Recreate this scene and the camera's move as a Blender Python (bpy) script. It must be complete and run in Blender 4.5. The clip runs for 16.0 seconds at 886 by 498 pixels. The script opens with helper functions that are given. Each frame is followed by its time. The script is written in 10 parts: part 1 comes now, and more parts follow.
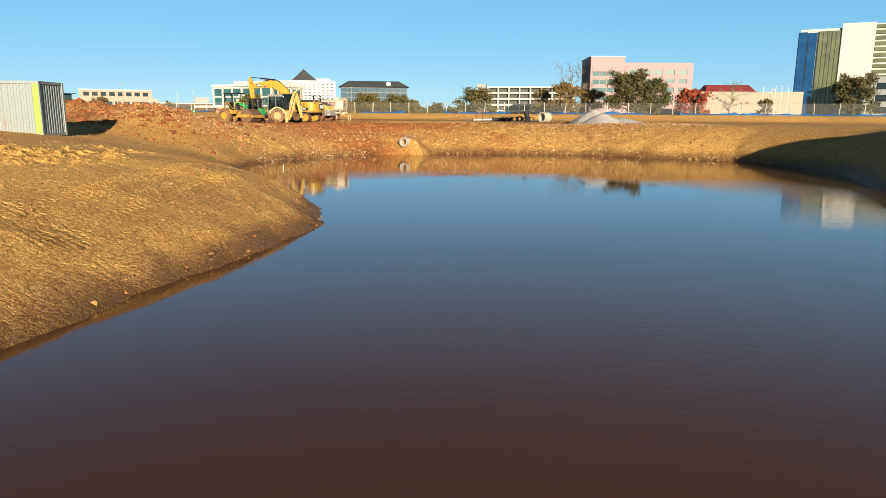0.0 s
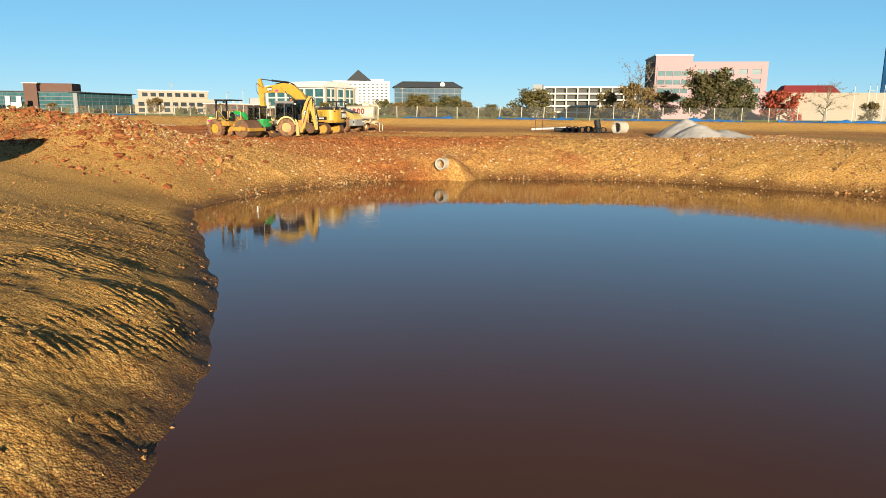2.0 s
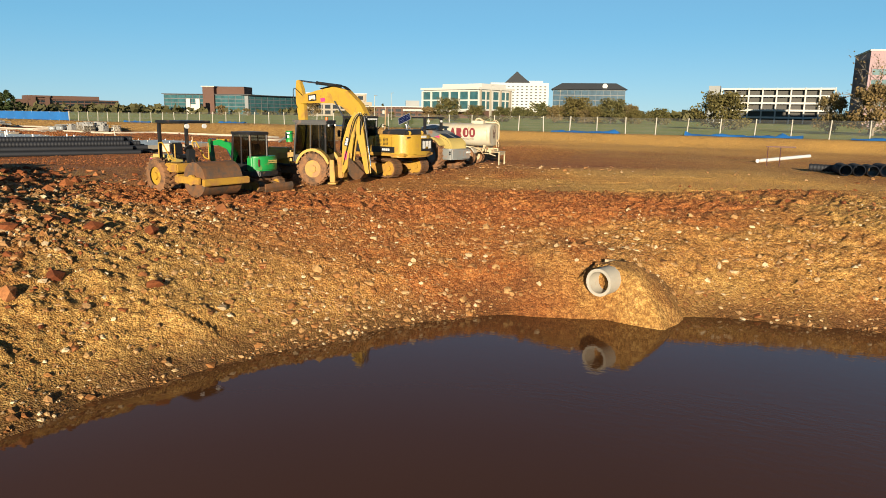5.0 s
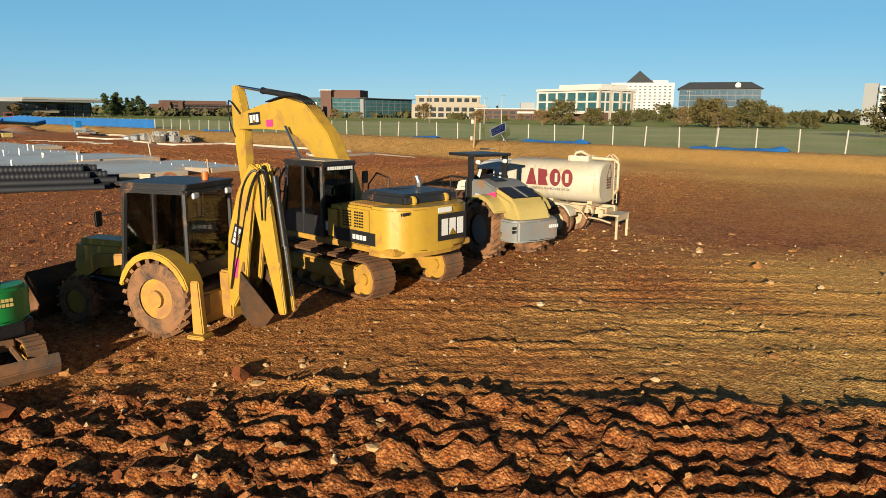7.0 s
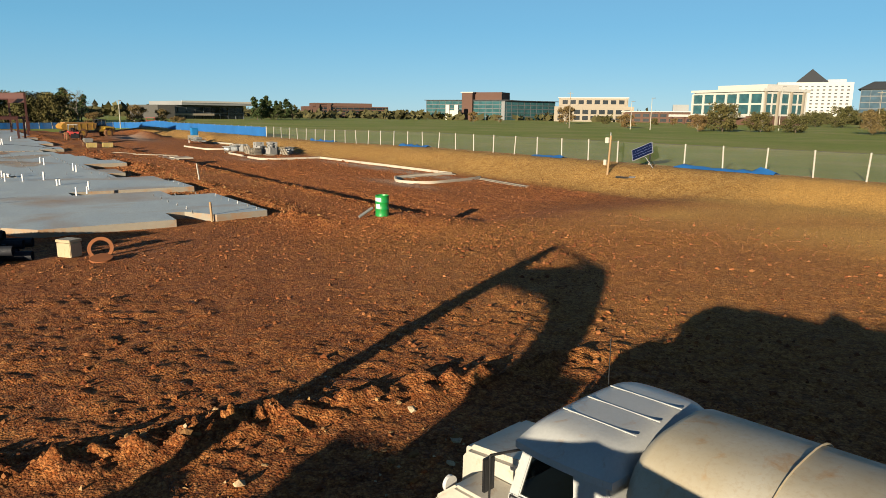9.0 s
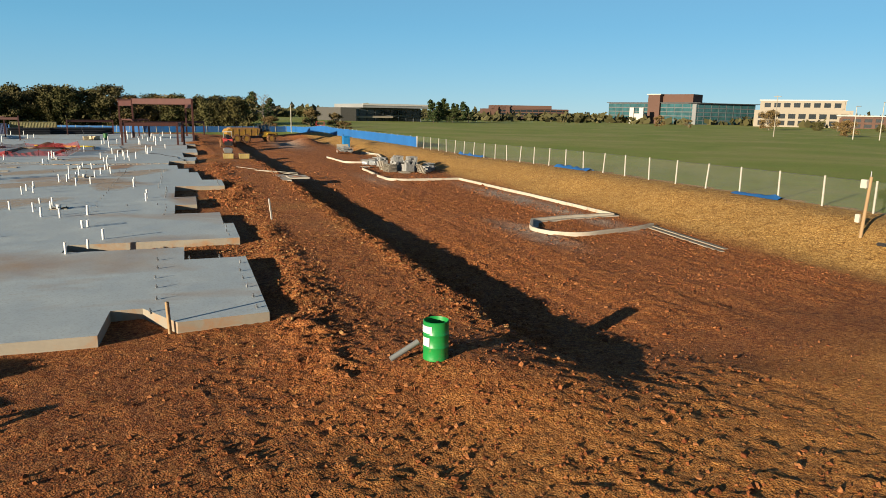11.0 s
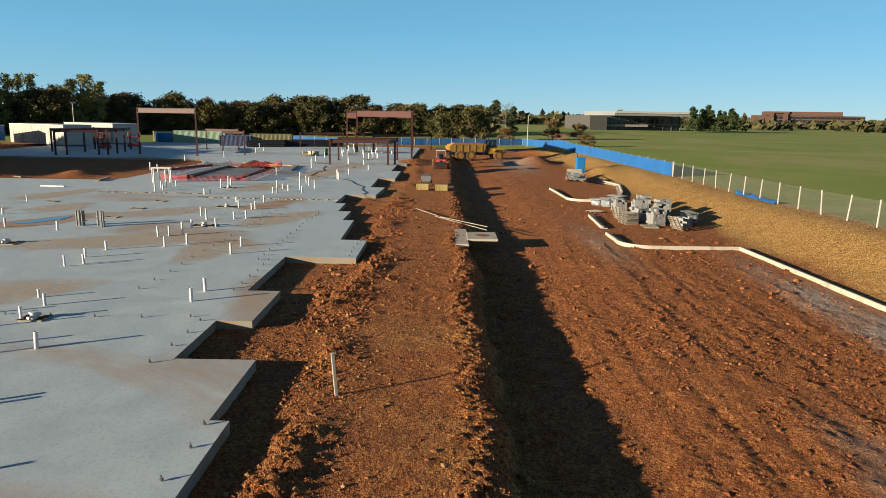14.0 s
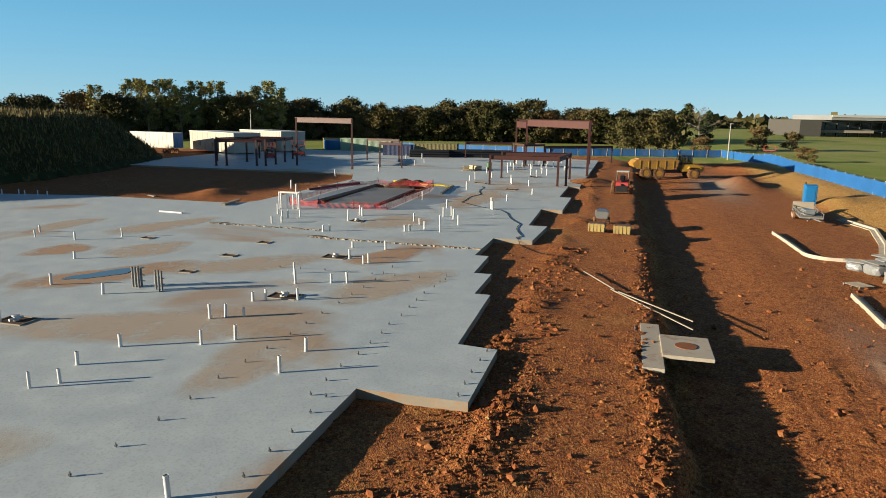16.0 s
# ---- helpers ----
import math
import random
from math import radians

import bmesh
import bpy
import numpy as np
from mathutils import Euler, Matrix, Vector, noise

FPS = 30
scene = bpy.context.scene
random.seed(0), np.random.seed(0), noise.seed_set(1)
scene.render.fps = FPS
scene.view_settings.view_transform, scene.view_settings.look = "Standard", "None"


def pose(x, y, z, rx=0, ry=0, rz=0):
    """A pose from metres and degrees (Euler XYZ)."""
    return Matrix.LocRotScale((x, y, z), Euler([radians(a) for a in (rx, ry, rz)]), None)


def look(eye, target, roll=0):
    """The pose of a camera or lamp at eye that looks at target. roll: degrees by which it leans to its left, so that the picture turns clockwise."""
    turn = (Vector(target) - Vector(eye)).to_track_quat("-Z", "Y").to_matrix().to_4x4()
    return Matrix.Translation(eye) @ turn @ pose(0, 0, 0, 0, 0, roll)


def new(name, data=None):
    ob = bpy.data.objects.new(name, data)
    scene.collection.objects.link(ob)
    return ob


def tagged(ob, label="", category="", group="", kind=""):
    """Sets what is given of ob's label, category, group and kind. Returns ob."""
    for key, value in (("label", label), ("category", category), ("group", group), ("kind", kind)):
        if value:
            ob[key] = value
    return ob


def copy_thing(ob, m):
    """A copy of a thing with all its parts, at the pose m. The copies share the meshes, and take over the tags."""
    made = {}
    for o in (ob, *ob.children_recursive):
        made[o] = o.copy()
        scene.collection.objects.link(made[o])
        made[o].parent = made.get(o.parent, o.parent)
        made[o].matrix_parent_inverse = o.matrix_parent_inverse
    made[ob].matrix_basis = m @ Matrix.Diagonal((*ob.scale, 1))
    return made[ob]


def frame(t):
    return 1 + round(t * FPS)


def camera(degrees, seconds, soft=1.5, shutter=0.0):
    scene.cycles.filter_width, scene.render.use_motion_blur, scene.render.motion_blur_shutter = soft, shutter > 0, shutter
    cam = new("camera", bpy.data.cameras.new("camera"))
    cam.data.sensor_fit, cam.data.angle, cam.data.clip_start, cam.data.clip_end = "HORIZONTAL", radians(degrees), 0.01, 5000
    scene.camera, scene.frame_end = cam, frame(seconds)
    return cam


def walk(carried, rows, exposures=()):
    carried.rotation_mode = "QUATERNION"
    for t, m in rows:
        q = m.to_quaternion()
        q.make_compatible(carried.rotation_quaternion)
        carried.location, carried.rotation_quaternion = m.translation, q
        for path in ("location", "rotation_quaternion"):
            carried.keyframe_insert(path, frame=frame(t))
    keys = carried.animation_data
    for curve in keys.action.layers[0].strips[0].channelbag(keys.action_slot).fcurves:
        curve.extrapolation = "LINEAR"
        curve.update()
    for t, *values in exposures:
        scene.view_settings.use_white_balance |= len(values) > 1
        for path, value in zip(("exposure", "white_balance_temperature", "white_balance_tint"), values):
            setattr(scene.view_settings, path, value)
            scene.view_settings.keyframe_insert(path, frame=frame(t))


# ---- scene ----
cam = camera(66.0, 16.0, 0.6)
PATH = [
    (0, (2.276, 1.302, 4.801), (2.134, 3.258, 4.413), 0.4),
    (0.5, (2.349, 4.412, 4.993), (2.2, 6.369, 4.605), 0.6),
    (1, (2.166, 7.935, 5.192), (1.966, 9.886, 4.803), 0.5),
    (1.5, (1.91, 11.564, 5.431), (1.657, 13.51, 5.042), 0.6),
    (2, (1.552, 15.228, 5.628), (1.257, 17.168, 5.239), 0.5),
    (2.5, (1.039, 19.02, 5.866), (0.7, 20.952, 5.478), 0.5),
    (3, (0.568, 23.135, 6.075), (0.172, 25.056, 5.686), 0.5),
    (3.5, (-0.055, 27.499, 6.295), (-0.533, 29.402, 5.908), 0.7),
    (6, (-4.97, 49.01, 7.146), (-5.839, 50.768, 6.756), 0.5),
    (6.5, (-6.357, 53.167, 7.389), (-7.297, 54.889, 7.0), 0.4),
    (7, (-7.834, 57.284, 7.64), (-8.853, 58.96, 7.252), 0.5),
    (7.5, (-9.519, 61.464, 7.913), (-10.627, 63.084, 7.525), 0.5),
    (8, (-11.326, 65.454, 8.161), (-12.518, 67.013, 7.772), 0.5),
    (8.5, (-13.12, 68.846, 8.452), (-14.381, 70.349, 8.064), 0.3),
    (9, (-15.17, 72.382, 8.747), (-16.512, 73.813, 8.359), 0.6),
    (11.5, (-28.174, 87.456, 10.235), (-29.896, 88.395, 9.846), 0.9),
    (12, (-31.581, 89.771, 10.487), (-33.353, 90.615, 10.1), 0.9),
    (12.5, (-35.088, 91.838, 10.674), (-36.906, 92.576, 10.287), 0.8),
    (13, (-38.663, 93.641, 10.935), (-40.521, 94.273, 10.546), 0.8),
    (13.5, (-42.033, 95.239, 11.129), (-43.927, 95.753, 10.743), 0.7),
    (14, (-45.697, 96.558, 11.377), (-47.621, 96.942, 10.991), 0.9),
    (14.5, (-49.495, 97.632, 11.634), (-51.442, 97.88, 11.246), 0.9),
    (15, (-53.311, 98.405, 11.977), (-55.27, 98.528, 11.589), 1.0),
    (15.5, (-57.27, 98.952, 12.297), (-59.231, 98.96, 11.908), 1.0),
    (16, (-61.038, 99.289, 12.721), (-62.996, 99.17, 12.331), 0.9),
]
walk(cam, [(t, look(eye, target, roll)) for t, eye, target, roll in PATH], [(0.0, 1.30), (3.5, 1.27), (6.0, 1.03), (9.0, 1.05), (11.5, 1.08), (16.0, 1.17)])

# ---- daylight: low sun behind the start of the flight, clear sky ----
SUN_AZ, SUN_EL = radians(16.5), radians(10.3)      # shadows run 16.5 degrees west of +y
world = bpy.data.worlds.new("sky")
scene.world = world
world.use_nodes = True
wn = world.node_tree
sky = wn.nodes.new("ShaderNodeTexSky")
sky.sky_type = "NISHITA"
sky.sun_disc = False
sky.sun_elevation = radians(17.0)
sky.sun_rotation = math.pi - SUN_AZ
sky.altitude = 1800
sky.air_density, sky.dust_density, sky.ozone_density = 0.9, 0.0, 2.5
wn.nodes["Background"].inputs["Strength"].default_value = 0.05
clear = wn.nodes.new("ShaderNodeMix")            # the even blue of clear, dry air over the texture's bright horizon
clear.data_type = "RGBA"
pale = wn.nodes.new("ShaderNodeMix")             # and its paler rim
pale.data_type = "RGBA"
pale.inputs[6].default_value, pale.inputs[7].default_value = (3.1, 7.0, 9.5, 1), (1.8, 6.3, 9.6, 1)
way, split, fade = wn.nodes.new("ShaderNodeTexCoord"), wn.nodes.new("ShaderNodeSeparateXYZ"), wn.nodes.new("ShaderNodeMapRange")
fade.inputs["From Min"].default_value, fade.inputs["From Max"].default_value = 0.10, 0.44
fade.inputs["To Min"].default_value, fade.inputs["To Max"].default_value = 0.64, 0.0
rim, deep = wn.nodes.new("ShaderNodeMapRange"), wn.nodes.new("ShaderNodeMapRange")
rim.inputs["From Min"].default_value, rim.inputs["From Max"].default_value = 0.0, 0.12
deep.inputs["From Min"].default_value, deep.inputs["From Max"].default_value = 0.30, 0.95
deep.inputs["To Min"].default_value, deep.inputs["To Max"].default_value = 0.81, 0.46
wn.links.new(split.outputs["Z"], rim.inputs["Value"])
wn.links.new(split.outputs["Z"], deep.inputs["Value"])
wn.links.new(rim.outputs[0], pale.inputs[0])
wn.links.new(pale.outputs[2], clear.inputs[7])
wn.links.new(way.outputs["Generated"], split.inputs[0])
wn.links.new(split.outputs["Z"], fade.inputs["Value"])
wn.links.new(fade.outputs[0], clear.inputs[0])
wn.links.new(sky.outputs["Color"], clear.inputs[6])
thin = wn.nodes.new("ShaderNodeMix")             # dry autumn air scatters less than the texture's
thin.data_type, thin.blend_type = "RGBA", "MULTIPLY"
thin.inputs[0].default_value = 1.0
wn.links.new(deep.outputs[0], thin.inputs[7])
wn.links.new(clear.outputs[2], thin.inputs[6])
wn.links.new(thin.outputs[2], wn.nodes["Background"].inputs["Color"])
sun = new("sun", bpy.data.lights.new("sun", "SUN"))
sun.data.energy, sun.data.angle, sun.data.color = 5.0, radians(0.55), (1.0, 0.85, 0.63)
sun.matrix_world = look((0, 0, 60), (-math.sin(SUN_AZ) * 60, math.cos(SUN_AZ) * 60, 60 - 60 * math.tan(SUN_EL)))


# ---- materials ----
def nodes_of(name):
    m = bpy.data.materials.new(name)
    m.use_nodes = True
    n = m.node_tree
    return m, n, n.nodes["Principled BSDF"]


def ramp(n, fac, stops):
    r = n.nodes.new("ShaderNodeValToRGB")
    e = r.color_ramp.elements
    while len(e) < len(stops):
        e.new(0.5)
    for k, (at, c) in zip(e, stops):
        k.position, k.color = at, (*c, 1) if len(c) == 3 else c
    n.links.new(fac, r.inputs["Fac"])
    return r.outputs["Color"]


def noise_node(n, scale, detail=4.0, rough=0.6, coord=None, dist=0.0):
    t = n.nodes.new("ShaderNodeTexNoise")
    t.inputs["Scale"].default_value, t.inputs["Detail"].default_value = scale, detail
    t.inputs["Roughness"].default_value, t.inputs["Distortion"].default_value = rough, dist
    if coord is not None:
        n.links.new(coord, t.inputs["Vector"])
    return t.outputs["Fac"]


def mixed(n, fac, a, b, kind="MIX"):
    m = n.nodes.new("ShaderNodeMix")
    m.data_type, m.blend_type = "RGBA", kind
    for value, slot in ((fac, 0), (a, 6), (b, 7)):
        if isinstance(value, (int, float)):
            m.inputs[slot].default_value = value
        elif isinstance(value, tuple):
            m.inputs[slot].default_value = (*value, 1)
        else:
            n.links.new(value, m.inputs[slot])
    return m.outputs[2]


def place_of(n):
    return n.nodes.new("ShaderNodeNewGeometry").outputs["Position"]


def object_coord(n):
    return n.nodes.new("ShaderNodeTexCoord").outputs["Object"]


def bumped(n, b, height, strength, distance):
    k = n.nodes.new("ShaderNodeBump")
    k.inputs["Strength"].default_value, k.inputs["Distance"].default_value = strength, distance
    n.links.new(height, k.inputs["Height"])
    n.links.new(k.outputs["Normal"], b.inputs["Normal"])
    return k


def surface(name, color, rough=0.6, metal=0.0, dark=0.75, scale=3.0, bump=0.15, dirt=0.0, dirt_color=(0.234, 0.109, 0.043), spec=0.5):
    """A worn paint, metal, concrete or plastic: two scales of variation, fine bump, and soil caked on in patches."""
    m, n, b = nodes_of(name)
    co = object_coord(n)
    big, fine = noise_node(n, scale * 0.35, 3, 0.55, co), noise_node(n, scale * 9, 5, 0.65, co)
    c = mixed(n, ramp(n, big, [(0.3, (0, 0, 0)), (0.75, (1, 1, 1))]), tuple(v * dark for v in color), color)
    c = mixed(n, ramp(n, fine, [(0.35, (0.35, 0.35, 0.35)), (0.65, (0, 0, 0))]), c, tuple(v * dark * 0.8 for v in color))
    if dirt:
        patch = noise_node(n, scale * 1.1, 6, 0.7, co, 0.6)
        c = mixed(n, ramp(n, patch, [(0.62 - 0.3 * dirt, (0, 0, 0)), (0.80 - 0.25 * dirt, (0.9, 0.9, 0.9))]), c, dirt_color)
    n.links.new(c, b.inputs["Base Color"])
    n.links.new(ramp(n, fine, [(0.3, (rough * 0.8,) * 3), (0.7, (min(1, rough * 1.25),) * 3)]), b.inputs["Roughness"])
    b.inputs["Metallic"].default_value = metal
    b.inputs["Specular IOR Level"].default_value = spec
    if bump:
        bumped(n, b, fine, bump, 0.01)
    return m


def soil_material():
    """Tan to rusty clay by the tints stored on the ground, broken into crumbs of their own tone, with small shadows
    painted dark into the gaps.
    """
    m, n, b = nodes_of("soil")
    pos = place_of(n)
    tint = n.nodes.new("ShaderNodeAttribute")
    tint.attribute_name = "soil"
    sep = n.nodes.new("ShaderNodeSeparateColor")
    n.links.new(tint.outputs["Color"], sep.inputs["Color"])
    red, gravel, damp, dry = sep.outputs[0], sep.outputs[1], sep.outputs[2], tint.outputs["Alpha"]
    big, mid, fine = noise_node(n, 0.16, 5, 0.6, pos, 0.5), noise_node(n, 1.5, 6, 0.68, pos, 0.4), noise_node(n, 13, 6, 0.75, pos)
    tan = ramp(n, mid, [(0.30, (0.45, 0.240, 0.052)), (0.48, (0.64, 0.385, 0.095)), (0.72, (0.77, 0.505, 0.160))])
    rust = ramp(n, mid, [(0.28, (0.29, 0.072, 0.013)), (0.50, (0.49, 0.145, 0.022)), (0.74, (0.64, 0.245, 0.048))])
    where = n.nodes.new("ShaderNodeMath")
    where.operation = "ADD"
    n.links.new(red, where.inputs[0])
    n.links.new(ramp(n, big, [(0.38, (0.0,) * 3), (0.74, (0.45,) * 3)]), where.inputs[1])
    c = mixed(n, ramp(n, where.outputs[0], [(0.42, (0, 0, 0)), (1.0, (1, 1, 1))]), tan, rust)
    c = mixed(n, dry, c, (0.76, 0.425, 0.105))
    heights = []
    for scale, dark, light in ((26.0, (0.58, 0.51, 0.47), 0.15), (9.0, (0.78, 0.72, 0.68), 0.05)):
        grain = n.nodes.new("ShaderNodeTexVoronoi")
        grain.inputs["Scale"].default_value = scale
        n.links.new(pos, grain.inputs["Vector"])
        shade = n.nodes.new("ShaderNodeSeparateColor")
        n.links.new(grain.outputs["Color"], shade.inputs["Color"])
        crumb_c = mixed(n, ramp(n, shade.outputs[0], [(0.05, (0, 0, 0)), (0.95, (1, 1, 1))]), mixed(n, 1.0, c, dark, "MULTIPLY"), mixed(n, light, c, (0.85, 0.62, 0.30)))
        # small shadows between the crumbs, painted in as darker soil
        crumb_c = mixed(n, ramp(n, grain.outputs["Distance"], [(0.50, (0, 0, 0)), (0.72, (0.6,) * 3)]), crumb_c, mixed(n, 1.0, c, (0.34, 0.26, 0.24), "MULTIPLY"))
        loose = mixed(n, 0.85, (1, 1, 1), ramp(n, dry, [(0, (1, 1, 1)), (1, (0.15,) * 3)]), "MULTIPLY")
        c = mixed(n, loose, c, crumb_c)
        heights.append(grain.outputs["Distance"])
    # fine dark specks painted like the small shadows of loose grains
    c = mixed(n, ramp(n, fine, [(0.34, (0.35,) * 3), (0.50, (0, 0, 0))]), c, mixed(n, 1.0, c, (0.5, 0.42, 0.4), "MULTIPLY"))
    c = mixed(n, gravel, c, ramp(n, noise_node(n, 14, 6, 0.8, pos), [(0.3, (0.20, 0.16, 0.12)), (0.7, (0.46, 0.41, 0.345))]))
    wet = mixed(n, 0.78, c, (0.066, 0.027, 0.009))
    c = mixed(n, damp, c, wet)
    n.links.new(c, b.inputs["Base Color"])
    n.links.new(ramp(n, damp, [(0.0, (0.93,) * 3), (1.0, (0.5,) * 3)]), b.inputs["Roughness"])
    b.inputs["Specular IOR Level"].default_value = 0.25
    h = mixed(n, 0.6, mid, fine)
    h = mixed(n, 0.35, h, heights[1], "SUBTRACT")
    h = mixed(n, 0.35, h, heights[0], "SUBTRACT")
    bumped(n, b, h, 1.0, 0.085)
    return m


def grass_material():
    m, n, b = nodes_of("grass")
    pos = place_of(n)
    big, mid, fine = noise_node(n, 0.035, 5, 0.6, pos, 0.8), noise_node(n, 0.35, 5, 0.65, pos), noise_node(n, 9, 4, 0.7, pos)
    c = ramp(n, big, [(0.30, (0.195, 0.273, 0.039)), (0.48, (0.273, 0.32, 0.066)), (0.66, (0.39, 0.359, 0.133))])
    c = mixed(n, ramp(n, mid, [(0.4, (0, 0, 0)), (0.7, (0.5,) * 3)]), c, (0.281, 0.242, 0.078))
    c = mixed(n, ramp(n, fine, [(0.35, (0.6,) * 3), (0.6, (0, 0, 0))]), c, (0.07, 0.109, 0.02))
    n.links.new(c, b.inputs["Base Color"])
    b.inputs["Roughness"].default_value = 0.9
    b.inputs["Specular IOR Level"].default_value = 0.15
    bumped(n, b, fine, 0.4, 0.05)
    return m


def water_material():
    m, n, b = nodes_of("pond_water")
    pos = place_of(n)
    c = ramp(n, noise_node(n, 0.06, 3, 0.5, pos), [(0.3, (0.066, 0.028, 0.011)), (0.7, (0.09, 0.039, 0.016))])
    n.links.new(c, b.inputs["Base Color"])
    b.inputs["Roughness"].default_value, b.inputs["IOR"].default_value = 0.02, 1.33
    patch = ramp(n, noise_node(n, 0.09, 2, 0.5, pos), [(0.45, (0.15,) * 3), (0.7, (1, 1, 1))])
    stretch = n.nodes.new("ShaderNodeMapping")
    stretch.inputs["Scale"].default_value = (1.0, 2.4, 1.0)
    stretch.inputs["Rotation"].default_value = (0, 0, 0.3)
    n.links.new(pos, stretch.inputs["Vector"])
    ripple = mixed(n, 1.0, noise_node(n, 3.2, 3, 0.55, stretch.outputs["Vector"]), patch, "MULTIPLY")
    bumped(n, b, ripple, 0.10, 0.05)
    return m


def leaf_material(name, dark, light, through=0.25):
    m, n, b = nodes_of(name)
    isl = n.nodes.new("ShaderNodeNewGeometry").outputs["Random Per Island"]
    info = n.nodes.new("ShaderNodeObjectInfo").outputs["Random"]
    c = ramp(n, isl, [(0.0, dark), (1.0, light)])
    c = mixed(n, ramp(n, info, [(0, (0, 0, 0)), (1, (0.45,) * 3)]), c, tuple(v * w for v, w in zip(light, (1.15, 0.85, 0.7))))
    n.links.new(c, b.inputs["Base Color"])
    b.inputs["Roughness"].default_value = 0.75
    b.inputs["Specular IOR Level"].default_value = 0.2
    return m


def glass_material(name, color, rough=0.06, metal=0.0):
    m, n, b = nodes_of(name)
    n.links.new(ramp(n, noise_node(n, 0.25, 2, 0.5, place_of(n)), [(0.3, tuple(v * 0.6 for v in color)), (0.7, color)]), b.inputs["Base Color"])
    b.inputs["Roughness"].default_value, b.inputs["Metallic"].default_value = rough, metal
    b.inputs["IOR"].default_value = 1.6
    return m


def slab_material():
    m, n, b = nodes_of("slab_concrete")
    pos = place_of(n)
    big, mid, fine = noise_node(n, 0.11, 5, 0.55, pos, 0.6), noise_node(n, 0.9, 5, 0.6, pos), noise_node(n, 14, 4, 0.65, pos)
    c = ramp(n, mid, [(0.25, (0.40, 0.452, 0.468)), (0.75, (0.50, 0.568, 0.578))])
    mud = ramp(n, big, [(0.55, (0, 0, 0)), (0.68, (0.8,) * 3)])
    c = mixed(n, mud, c, (0.39, 0.257, 0.148))
    c = mixed(n, ramp(n, fine, [(0.32, (0.35,) * 3), (0.5, (0, 0, 0))]), c, (0.203, 0.187, 0.172))
    n.links.new(c, b.inputs["Base Color"])
    n.links.new(ramp(n, mid, [(0.3, (0.45,) * 3), (0.7, (0.75,) * 3)]), b.inputs["Roughness"])
    bumped(n, b, fine, 0.12, 0.01)
    return m


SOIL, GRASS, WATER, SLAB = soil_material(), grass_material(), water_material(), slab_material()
CONCRETE = surface("pale_concrete", (0.468, 0.413, 0.328), 0.85, dark=0.8, scale=1.2, dirt=0.25)
PIPE_CONCRETE = surface("pipe_concrete", (0.39, 0.359, 0.296), 0.8, dark=0.8, scale=1.5, dirt=0.2)
YELLOW = surface("machine_yellow", (0.43, 0.265, 0.028), 0.42, dark=0.76, scale=1.6, dirt=0.33)
YELLOW_MUDDY = surface("muddy_yellow", (0.39, 0.218, 0.027), 0.55, dark=0.8, scale=1.6, dirt=0.55)
BLACK = surface("black_paint", (0.014, 0.014, 0.015), 0.45, dark=0.7, scale=2, dirt=0.12)
BLACK_PLASTIC = surface("black_plastic", (0.009, 0.009, 0.01), 0.38, dark=0.7, scale=2)
RUBBER = surface("muddy_rubber", (0.023, 0.022, 0.02), 0.9, dark=0.7, scale=2.2, dirt=1.0, dirt_color=(0.211, 0.098, 0.039))
STEEL_MUD = surface("muddy_steel", (0.125, 0.094, 0.07), 0.65, metal=0.4, dark=0.6, scale=2.2, dirt=0.85, dirt_color=(0.226, 0.101, 0.039))
CHROME = surface("chrome", (0.585, 0.585, 0.585), 0.15, metal=1.0, dark=0.95, bump=0.0)
STEEL = surface("grey_steel", (0.273, 0.273, 0.273), 0.4, metal=0.8, dark=0.8)
GREEN_PAINT = surface("green_paint", (0.009, 0.234, 0.047), 0.4, dark=0.85, dirt=0.12)
DARK_GREEN = surface("dark_green_paint", (0.008, 0.125, 0.023), 0.45, dark=0.8, dirt=0.3)
GREY_PAINT = surface("grey_paint", (0.179, 0.187, 0.183), 0.5, dark=0.8, dirt=0.3)
PALE_YELLOW = surface("pale_yellow_paint", (0.406, 0.312, 0.101), 0.45, dark=0.85, dirt=0.2)
WHITE_PAINT = surface("white_paint", (0.468, 0.437, 0.367), 0.4, dark=0.82, dirt=0.26, dirt_color=(0.328, 0.187, 0.078))
CAB_PAINT = surface("cab_white_paint", (0.42, 0.43, 0.42), 0.35, dark=0.88, dirt=0.08, dirt_color=(0.33, 0.21, 0.11))


